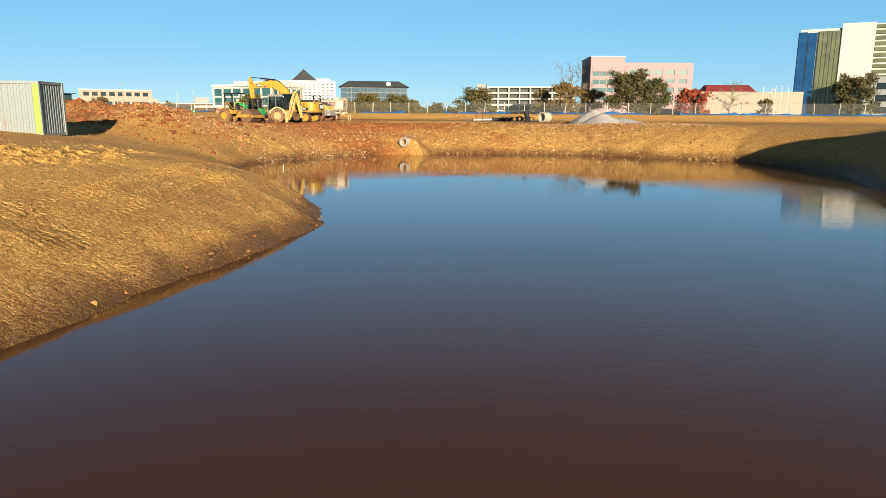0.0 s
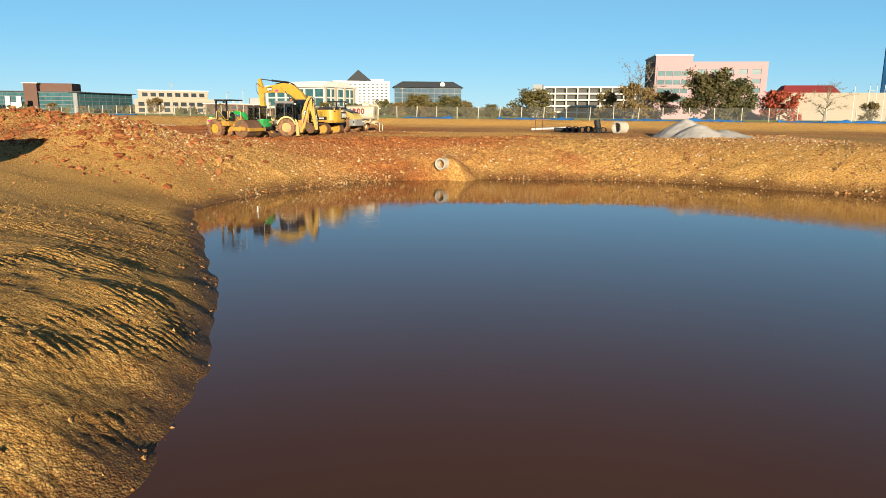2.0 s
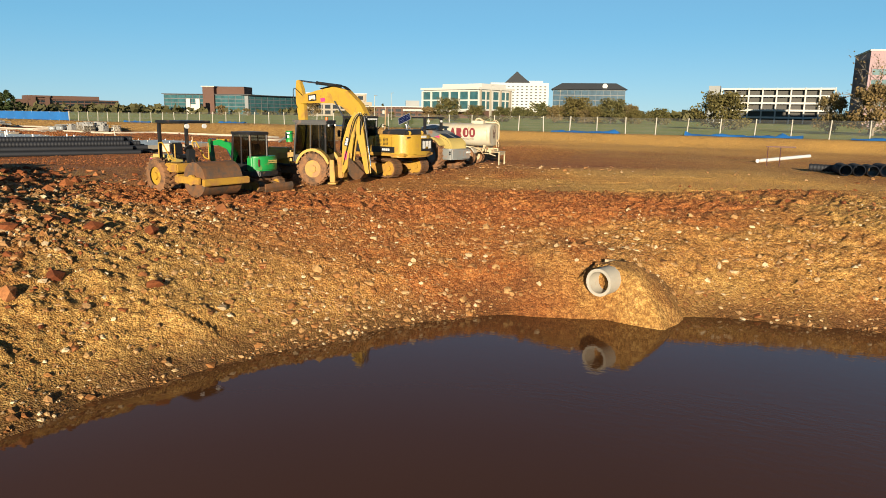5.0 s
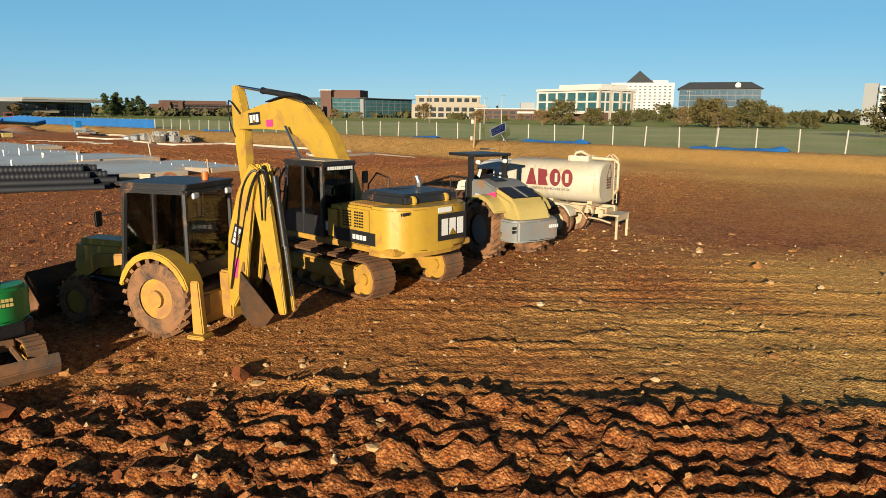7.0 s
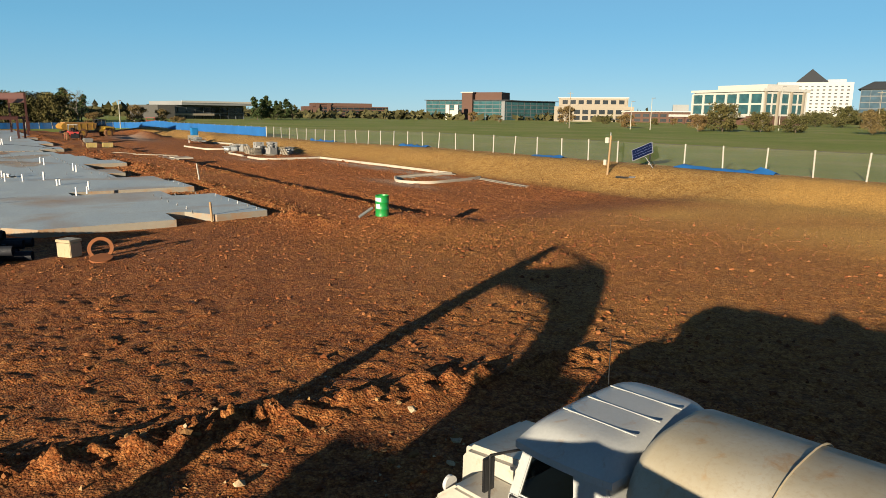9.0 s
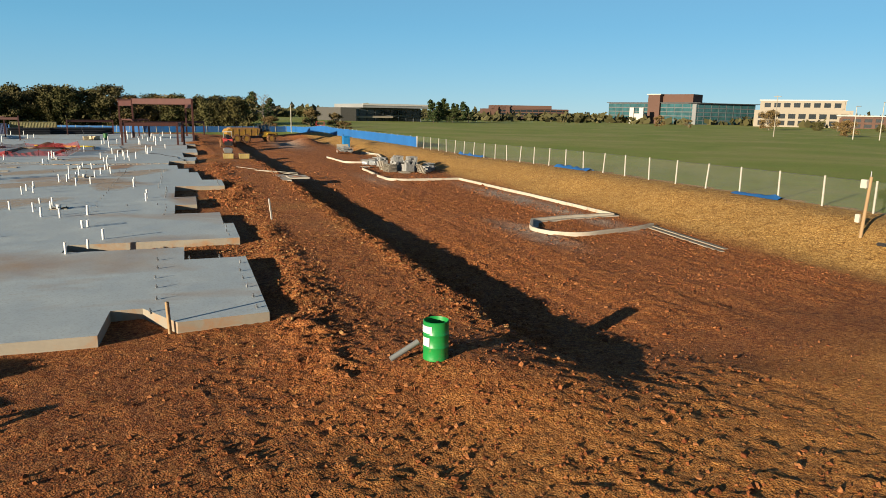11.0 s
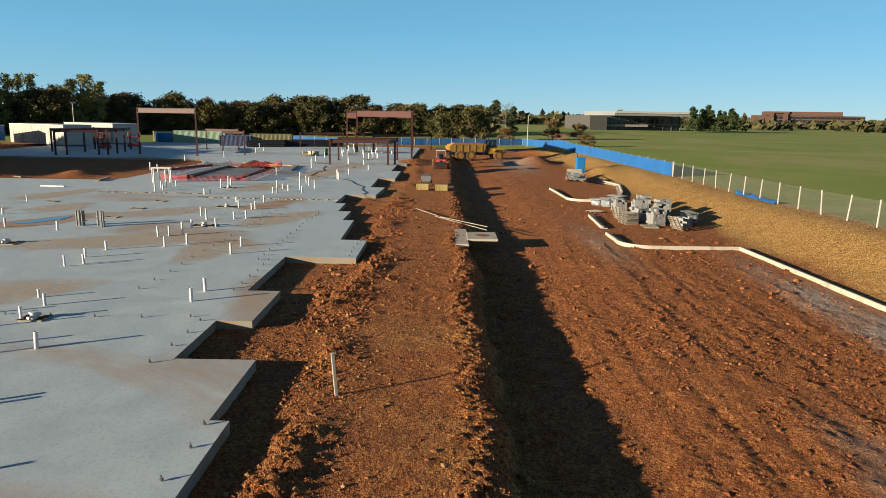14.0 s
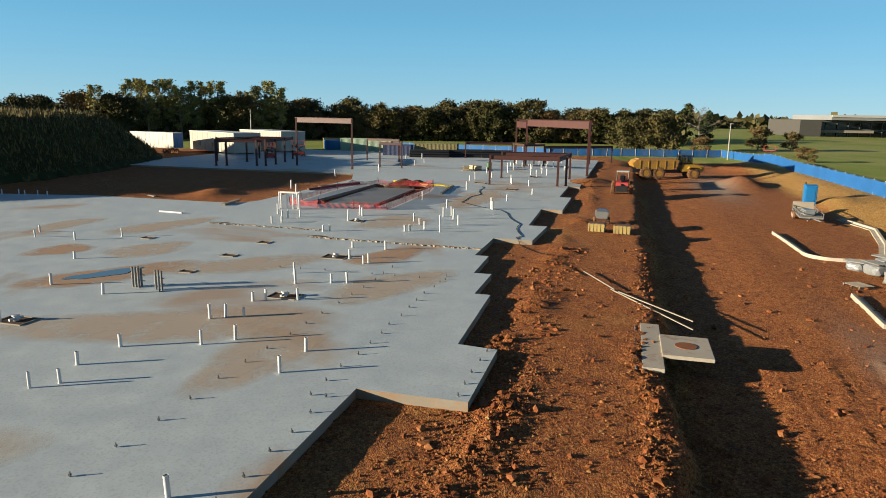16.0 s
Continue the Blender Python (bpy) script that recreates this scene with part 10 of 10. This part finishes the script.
# tall glass and white tower, with a low wing
TOWER_BLUE = glass_material("tower_blue_glass", (0.009, 0.055, 0.156), 0.10)
b, n = building("tower_building", "tall white tower with blue and bronze glass faces", (150, 361), (190.5, 340), BASE)
b.matrix_basis = b.matrix_basis @ Matrix.Diagonal((1.4, 1.4, 1.25, 1))
block(b, "wall", 0.6, n - 0.6, 0.6, 24, 0, 34.5, WHITE_WALL)
for k in range(2):
    block(b, "glass_strip", 0.2 + k * 3.0, 2.8 + k * 3.0, 0.1, 0.6, 1, 33.5 - k * 0.3, TOWER_BLUE)
for k in range(5):
    block(b, "glass_strip", 6.4 + k * 1.3, 7.55 + k * 1.3, 0.0, 0.6, 1, 33.6, GOLD_GLASS)
block(b, "end_wall", 13.2, 23, -0.3, 0.7, 0, 36, WHITE_WALL)
for k in range(17):
    block(b, "glass_band", 23.2, n + 14, -0.1, 0.6, 1 + k * 2.05, 2.3 + k * 2.05, GOLD_GLASS)
block(b, "side_wall", 23.0, n + 14, 0.5, 24, 0, 35.5, WHITE_WALL)
for k in range(3):
    block(b, "side_glass", -0.1, 0.7, 1 + k * 7.5, 7.5 + k * 7.5, 1, 33.5, TOWER_BLUE)
b, n = building("annex_building", "grey-green low annex with dark windows", (167, 324), (209, 302), BASE)
b.matrix_basis = b.matrix_basis @ Matrix.Diagonal((1.4, 1.4, 1.3, 1))
block(b, "wall", 0, n, 0.5, 14, 0, 15, GREY_WALL)
grid_front(b, 0.5, n, 0.5, 1.5, 13.5, 6, 3, GREY_WALL, DARK_GLASS, 0.4, 0.45, 0.4)
block(b, "roof", -0.6, n + 1, -0.6, 15, 15, 15.6, WHITE_WALL)

# grey modern hall across the field
b, n = building("hall_building", "low grey modern hall with a pale flat roof", (-407.2, 251.6), (-406.2, 309), BASE)
block(b, "wall", 0, n, 8, 40, 0, 9.2, DARK_FRAME)
block(b, "end_wall", -1, 9, 0, 40, 0, 9.2, SHADE)
block(b, "roof", 12, n + 3, -3, 42, 9.3, 11.6, GREY_WALL)
block(b, "roof_edge", 12, n + 3, -3.4, -3, 10.6, 11.7, WHITE_WALL)
grid_front(b, 9, n, 8, 0.5, 8.6, 9, 2, DARK_FRAME, DARK_GLASS, 0.06, 0.2, 0.6)
block(b, "balcony", 9, n * 0.62, 4, 8, 3.2, 4.4, STUCCO)


# ---- trees: trunk and limbs, and a crown of many small leaves in clumps ----
LEAF_OAK = leaf_material("oak_leaves", (0.026, 0.031, 0.012), (0.085, 0.082, 0.034))
LEAF_GREEN = leaf_material("green_leaves", (0.03, 0.037, 0.011), (0.105, 0.095, 0.033))
LEAF_TAN = leaf_material("tan_leaves", (0.068, 0.050, 0.020), (0.165, 0.125, 0.052))
LEAF_RED = leaf_material("red_leaves", (0.125, 0.023, 0.016), (0.281, 0.07, 0.039))
LEAF_PINE = leaf_material("pine_needles", (0.014, 0.027, 0.009), (0.047, 0.07, 0.022))
LEAF_POPLAR = leaf_material("poplar_leaves", (0.10, 0.108, 0.034), (0.29, 0.28, 0.098))
WEED = leaf_material("dry_weeds", (0.055, 0.048, 0.016), (0.172, 0.148, 0.058))
PALE_BARK = surface("pale_bark", (0.234, 0.195, 0.148), 0.9, dark=0.65, scale=6, bump=0.5)


def mesh_of(name, co, faces, material):
    me = bpy.data.meshes.new(name)
    co, faces = np.asarray(co, float), np.asarray(faces, np.int32)
    k = faces.shape[1]
    me.vertices.add(len(co))
    me.vertices.foreach_set("co", co.ravel())
    me.loops.add(faces.size)
    me.loops.foreach_set("vertex_index", faces.ravel())
    me.polygons.add(len(faces))
    me.polygons.foreach_set("loop_start", np.arange(0, faces.size, k))
    me.update(calc_edges=True)
    me.materials.append(material)
    return me


def leaf_quads(rng, centres, size, squash=0.6):
    """A small folded leaf spray at each centre: quads turned every way."""
    n = len(centres)
    a, b = rng.normal(size=(n, 3)), rng.normal(size=(n, 3))
    a /= np.linalg.norm(a, axis=1, keepdims=True)
    b -= (a * b).sum(1, keepdims=True) * a
    b /= np.linalg.norm(b, axis=1, keepdims=True)
    s = size * rng.uniform(0.55, 1.35, (n, 1))
    a, b = a * s, b * s * squash
    co = np.stack([centres - a, centres - b * rng.uniform(0.6, 1.2, (n, 1)), centres + a, centres + b * rng.uniform(0.6, 1.2, (n, 1))], 1).reshape(-1, 3)
    return co, np.arange(4 * n).reshape(-1, 4)


def tree(name, label, material, height, spread, seed, base=0.25, limbs=9, leaves=2600, leaf=0.30, bark=None, twigs=5, shape="round", fill=1.0, trunk_r=None, lean=0.0):
    """shape round, tall or pine. leaves 0 leaves the branches bare."""
    rng = np.random.default_rng(seed)
    top = thing(name, label, "tree" if height > 4 else "bush")
    segs, tips = [], []
    tr = trunk_r or height * 0.022
    p, d = np.zeros(3), np.array([lean, 0, 1.0])
    line = [p.copy()]
    steps = 7
    for k in range(steps):
        p = p + d * height * (0.80 if shape == "round" else 0.95) / steps
        d = d + np.array([*rng.normal(0, 0.07, 2), 0])
        line.append(p.copy())
    for k in range(steps):
        segs.append((line[k], line[k + 1], tr * (1 - k / steps) + 0.02, tr * (1 - (k + 1) / steps) + 0.02))
    for k in range(limbs):
        f = base + (0.97 - base) * (k + rng.uniform(0, 0.8)) / limbs
        j = min(int(f * steps), steps - 1)
        st = line[j] + (line[j + 1] - line[j]) * (f * steps - j)
        ang = k * 2.4 + rng.uniform(-0.5, 0.5)
        g = (f - base) / (1 - base)
        reach = {"round": math.sqrt(max(0.08, 1 - (2 * g - 0.75) ** 2 * 0.8)), "tall": 0.5 + 0.6 * math.sin(math.pi * g) ** 0.7, "pine": 1.1 - g}[shape] * spread * rng.uniform(0.75, 1.1)
        rise = {"round": 0.35 + 0.5 * g, "tall": 0.9, "pine": -0.08 + 0.3 * g}[shape]
        d = np.array([math.cos(ang), math.sin(ang), rise + rng.uniform(-0.15, 0.15)])
        d /= np.linalg.norm(d)
        a, r = st, tr * (1 - f) * 0.65 + 0.025
        for q in range(3):
            b = a + d * reach / 3
            segs.append((a, b, r * (1 - q / 3.4), r * (1 - (q + 1) / 3.4)))
            d = d + rng.normal(0, 0.16, 3)
            d /= np.linalg.norm(d)
            for w in range(twigs if q else 2):
                e = d + rng.normal(0, 0.75, 3) + np.array([0, 0, 0.15])
                e = b + e / np.linalg.norm(e) * reach * rng.uniform(0.18, 0.42)
                segs.append((b, e, r * 0.3 + 0.008, 0.008))
                tips.append(e)
                if not leaves:
                    for x in range(5):
                        m = b + (e - b) * rng.uniform(0.3, 1)
                        e2 = m + rng.normal(0, 1, 3) * reach * 0.10 + np.array([0, 0, reach * 0.05])
                        segs.append((m, e2, 0.011, 0.006))
            a = b
    co, fa = [], []
    for a, b, r0, r1 in segs:
        d = (b - a) / (np.linalg.norm(b - a) + 1e-9)
        s = np.cross(d, [0.31, 0.95, 0.02])
        s /= np.linalg.norm(s) + 1e-9
        t = np.cross(d, s)
        m = 6 if r0 > 0.08 else 3
        i0 = len(co)
        for k in range(m):
            w = 2 * math.pi * k / m
            o = s * math.cos(w) + t * math.sin(w)
            co += [a + o * r0, b + o * r1]
        for k in range(m):
            j = (k + 1) % m
            fa.append((i0 + 2 * k, i0 + 2 * j, i0 + 2 * j + 1, i0 + 2 * k + 1))
    co = np.array(co)
    trunk = new("trunk", mesh_of("trunk", co, fa, bark or BARK))
    trunk.parent = top
    if leaves:
        tips = np.array(tips)
        pick = tips[rng.integers(0, len(tips), leaves)]
        cen = pick + rng.normal(0, 1, (leaves, 3)) * np.array([1, 1, 0.7]) * spread * 0.115 * fill
        cen = cen[cen[:, 2] > height * base * 0.5]
        c2, f2 = leaf_quads(rng, cen, leaf)
        crown = new("crown", mesh_of("crown", c2, f2, material))
        crown.parent = top
    zmax = max(float(co[:, 2].max()), float(c2[:, 2].max()) if leaves else 0)
    top["tall"] = zmax
    return top




def plant(src, x, y, top_z, rz=0.0, wide=1.0, label="", first=False, group="", sink=0.15):
    """Stands a tree on the ground so that its top reaches top_z."""
    z = ground_z(x, y) - sink
    k = (top_z - z) / src["tall"]
    ob = src if first else copy_thing(src, pose(0, 0, 0))
    ob.matrix_basis = pose(x, y, z, 0, 0, rz) @ Matrix.Diagonal((k * wide, k * wide, k, 1))
    if label:
        ob["label"] = label
    if group:
        ob["group"] = group
    return ob


OAK = tree("tree", "large dark green oak beyond the fence", LEAF_OAK, 9.5, 4.6, 1, 0.12, 14, 9000, 0.26, twigs=7)
plant(OAK, 28.6, 141.5, 14.0, 20, 1.0, first=True)
plant(OAK, 35.2, 148, 12.7, 140, 0.95)
plant(OAK, 55.5, 109, 11.4, 60, 1.0, "dark green oak beside the tall tower")
plant(OAK, 61.5, 106, 9.4, 200, 1.1, "dark green oak beside the tall tower")
BARE = tree("tree", "pale bare tree with a few last leaves", LEAF_TAN, 12, 4.2, 2, 0.2, 14, 260, 0.16, PALE_BARK, 8)
plant(BARE, 20, 170, 17.8, 0, first=True)
plant(BARE, 53.5, 158, 12.7, 90, 1.25)
plant(BARE, -310, 174, 17.5, 40, 1.3, "wide bare tree at the field's edge")
TAN = tree("tree", "tan autumn tree with dry leaves", LEAF_TAN, 7.5, 3.2, 3, 0.06, 13, 4200, 0.22, PALE_BARK, 7)
plant(TAN, 17, 151, 12.0, 0, first=True)
plant(TAN, 22.5, 154, 10.6, 100, 1.0)
plant(TAN, 58, 150, 8.6, 30, 0.8)
plant(TAN, 12.5, 158, 10.8, 40, 0.7, "grey-brown thin autumn tree behind the fence")
ROUND = tree("tree", "low rounded green autumn tree", LEAF_GREEN, 6.5, 3.6, 5, 0.05, 13, 4200, 0.24, twigs=6)
plant(ROUND, -2, 191, 12.4, 0, 1.25, first=True)
REDTREE = tree("tree", "small red-leaved autumn tree", LEAF_RED, 5.5, 2.6, 6, 0.08, 11, 3000, 0.22, twigs=6)
plant(REDTREE, 46, 160, 11.0, 0, first=True)
for x, y, z, r, w in ((-57, 326, 15, 0, 1.2), (-44, 328, 14.5, 80, 1.1), (-50, 318, 11, 30, 1.2), (-107, 308, 14, 50, 1.1), (-98, 318, 11, 10, 1.2), (-88, 322, 10.5, 60, 1.2),
                      (-234, 142, 14.2, 20, 0.9), (-237, 135, 13.0, 70, 0.9), (-34, 322, 10, 15, 1.0), (-24, 326, 10.5, 0, 1.0)):
    plant(ROUND, x, y, z, r, w, "rounded green tree beyond the field", group="field trees")
for x, y, z in ((-66, 324, 11), (-38, 330, 12), (-245, 178, 9.8), (-228, 150, 8.6), (-112, 300, 10), (-246, 170, 11)):
    plant(TAN, x, y, z, x * 7, 1.0, "brown autumn tree beyond the field", group="field trees")
for x, y, z in ((-52, 315, 9.6), (-160, 340, 10)):
    plant(TAN, x, y, z, x * 3, 1.2, "reddish brown shrub beyond the field", group="field trees")
for src, x, y, z in ((TAN, -314, 419, 11.0), (TAN, -295, 422, 9.0), (TAN, -249, 430, 15.0), (ROUND, -235, 451, 9.0), (TAN, -224, 451, 9.0), (ROUND, -209, 465, 8.0), (TAN, -195, 460, 8.0), (ROUND, -134, 515, 13.0), (ROUND, -116, 499, 16.0), (TAN, -102, 492, 14.0), (ROUND, -94, 493, 15.0), (TAN, -83, 485, 13.0), (ROUND, -41, 480, 11.0), (ROUND, -34, 491, 9.0)):
    plant(src, x, y, z, x * 5, 1.0, "brown-green autumn tree before the offices", group="office trees")
plant(TAN, -198, 161, 7.6, 20, 1.3, "low dry bush standing in the field")
PINE = tree("tree", "dark pine beyond the field", LEAF_PINE, 15, 3.8, 8, 0.12, 22, 3600, 0.42, twigs=5, shape="pine", fill=1.0)
for k, (x, y, z) in enumerate(((-416, 331, 20), (-409, 343, 18), (-381, 299, 18), (-388, 306, 17), (-400, 325, 16), (-322, 169, 18), (-318, 178, 15.5), (-326, 160, 16), (-424, 344, 17))):
    plant(PINE, x, y, z, k * 50, 1.0 + 0.2 * (k % 2), first=k == 0, group="pines")

# the wood along the west side of the site
POPLAR = tree("tree", "tall yellow-green poplar at the wood's edge", LEAF_POPLAR, 17, 3.0, 9, 0.12, 16, 3200, 0.26, PALE_BARK, 6, "tall")
WOODA = tree("tree", "dark mixed tree in the wood", LEAF_OAK, 15, 5.2, 10, 0.05, 16, 6500, 0.36, twigs=7, fill=1.25)
WOODB = tree("tree", "dull olive autumn tree in the wood", LEAF_GREEN, 14, 4.6, 11, 0.06, 15, 5500, 0.34, twigs=7, fill=1.25)
WOODC = tree("tree", "brown autumn tree in the wood", LEAF_TAN, 13, 4.4, 12, 0.08, 15, 3600, 0.28, PALE_BARK, twigs=7, fill=1.2)
EDGE = [(-226, -75), (-247, -36), (-266, -5), (-273, 10), (-286, 51), (-291, 97), (-288, 133), (-281, 160)]
rnd = random.Random(77)
run, used = [math.dist(a, b) for a, b in zip(EDGE, EDGE[1:])], set()
for row in range(3):
    s = row * 2.0
    while s < sum(run):
        q, i = s, 0
        while q > run[i] and i < len(run) - 1:
            q -= run[i]
            i += 1
        f = min(q / run[i], 1)
        x = EDGE[i][0] + (EDGE[i + 1][0] - EDGE[i][0]) * f - row * 8 + rnd.uniform(-2, 2)
        y = EDGE[i][1] + (EDGE[i + 1][1] - EDGE[i][1]) * f + rnd.uniform(-2, 2)
        poplar = row < 2 and -22 < y < 34
        src = POPLAR if poplar and rnd.random() < 0.75 else rnd.choice((WOODA, WOODA, WOODA, WOODB, WOODC) if row else (WOODA, WOODA, WOODB, WOODC))
        tall = rnd.uniform(12.5, 18.5) if src is not POPLAR else rnd.uniform(17, 22.5)
        if y > 120:
            tall -= 2.5
        plant(src, x, y, tall, rnd.uniform(0, 360), rnd.uniform(0.9, 1.25), first=src.name not in used, group="west wood")
        used.add(src.name)
        s += rnd.uniform(5.5, 9.0) if not poplar else rnd.uniform(3.2, 5.0)


def far_woods():
    """Low woods all round the horizon, in clumps of rough foliage."""
    rng = np.random.default_rng(5)
    n = 2000
    a = rng.uniform(0, 2 * np.pi, n)
    d = rng.choice([620, 760, 980, 1300], n) + rng.uniform(-60, 60, n)
    x, y = -60 + d * np.cos(a), 90 + d * np.sin(a)
    h = (6 + 5 * rng.random(n)) * (1 + 0.5 * fbm(a * 9, d * 0.01, 3, 7)) * (0.7 + d / 1500)
    z = ground(x, y, False)[0]
    m = 24
    off = rng.normal(0, 1, (n, m, 3)) * np.stack([h * 0.9, h * 0.9, h * 0.17], 1)[:, None]
    cen = np.stack([x, y, z + h * 0.36], 1)[:, None] + off
    cen[..., 2] = np.maximum(cen[..., 2], z[:, None])
    co, fa = leaf_quads(rng, cen.reshape(-1, 3), 3.6, 0.8)
    tagged(new("far_woods", mesh_of("far_woods", co, fa, LEAF_OAK)), "hazy line of distant woods along the horizon", "woods", kind="stuff")


far_woods()


def under_brush():
    """Brush filling the foot of the west wood."""
    rng = np.random.default_rng(6)
    n = 9000
    t = rng.uniform(0, len(EDGE) - 1.001, n)
    i = t.astype(int)
    e = np.array(EDGE, float)
    p = e[i] + (e[i + 1] - e[i]) * (t - i)[:, None] + rng.uniform(-14, 2.5, (n, 2)) * np.array([1, 0.2])
    z = ground(p[:, 0], p[:, 1], False)[0] + rng.gamma(2.0, 1.3, n).clip(0, 7)
    co, fa = leaf_quads(rng, np.column_stack([p, z]), 0.9, 0.7)
    tagged(new("underbrush", mesh_of("underbrush", co, fa, LEAF_OAK)), "dense dark brush at the foot of the wood", "brush", kind="stuff")


under_brush()


# ---- the high grown-over bank south-west of the slab ----
BANK_GREEN = surface("bank_weeds", (0.051, 0.053, 0.019), 0.95, dark=0.6, scale=0.6, bump=1.0, dirt=0.3, dirt_color=(0.156, 0.125, 0.047), spec=0.1)


def mound_height(x, y):
    a, b = (x + 150) / 47, (y - 17 + 0.06 * (x + 150)) / 25.5
    r = np.sqrt(a * a + b * b) + 0.05 * fbm(x * 0.06, y * 0.06, 3, 301)
    return 7.7 * step(1.12, 0.72, r) * (1 + 0.10 * fbm(x * 0.09, y * 0.09, 3, 303)) + 0.35 * fbm(x * 0.5, y * 0.5, 3, 305)


def build_mound():
    xs, ys = np.arange(-208, -92, 0.8), np.arange(-16, 52, 0.8)
    gx, gy = np.meshgrid(xs, ys)
    x, y = gx.ravel(), gy.ravel()
    hm = mound_height(x, y)
    z = ground(x, y, False)[0] + np.where(hm > 0.4, hm, -0.6)
    i = np.arange(len(x)).reshape(len(ys), len(xs))
    quads = np.stack([i[:-1, :-1], i[:-1, 1:], i[1:, 1:], i[1:, :-1]], -1).reshape(-1, 4)
    keep = (hm[quads] > -0.2).any(1) & (hm[quads].max(1) > 0.3)
    ob = new("earth_mound", mesh_of("earth_mound", np.stack([x, y, z], 1), quads[keep], BANK_GREEN))
    ob.data.polygons.foreach_set("use_smooth", [True] * len(ob.data.polygons))
    tagged(ob, "high earth bank overgrown with weeds and dry grass", "mound", kind="structure")
    rng = np.random.default_rng(9)
    n = 60000
    x, y = rng.uniform(-200, -100, n), rng.uniform(-8, 47, n)
    hm = mound_height(x, y)
    ok = hm > 0.9
    x, y, hm = x[ok], y[ok], hm[ok]
    z = ground(x, y, False)[0] + hm
    n = len(x)
    tall = rng.gamma(3, 0.16, n)
    w = rng.uniform(0.04, 0.16, n)
    a = rng.uniform(0, 6.28, n)
    dx, dy = np.cos(a) * w, np.sin(a) * w
    lx, ly = rng.normal(0, 0.25, n) * tall, rng.normal(0, 0.25, n) * tall
    co = np.stack([np.stack([x - dx, y - dy, z - 0.1], 1), np.stack([x + dx, y + dy, z - 0.1], 1), np.stack([x + lx, y + ly, z + tall], 1)], 1).reshape(-1, 3)
    tagged(new("weeds", mesh_of("weeds", co, np.arange(3 * n).reshape(-1, 3), WEED)), "tall dry weeds growing all over the bank", "weeds", kind="stuff")


build_mound()
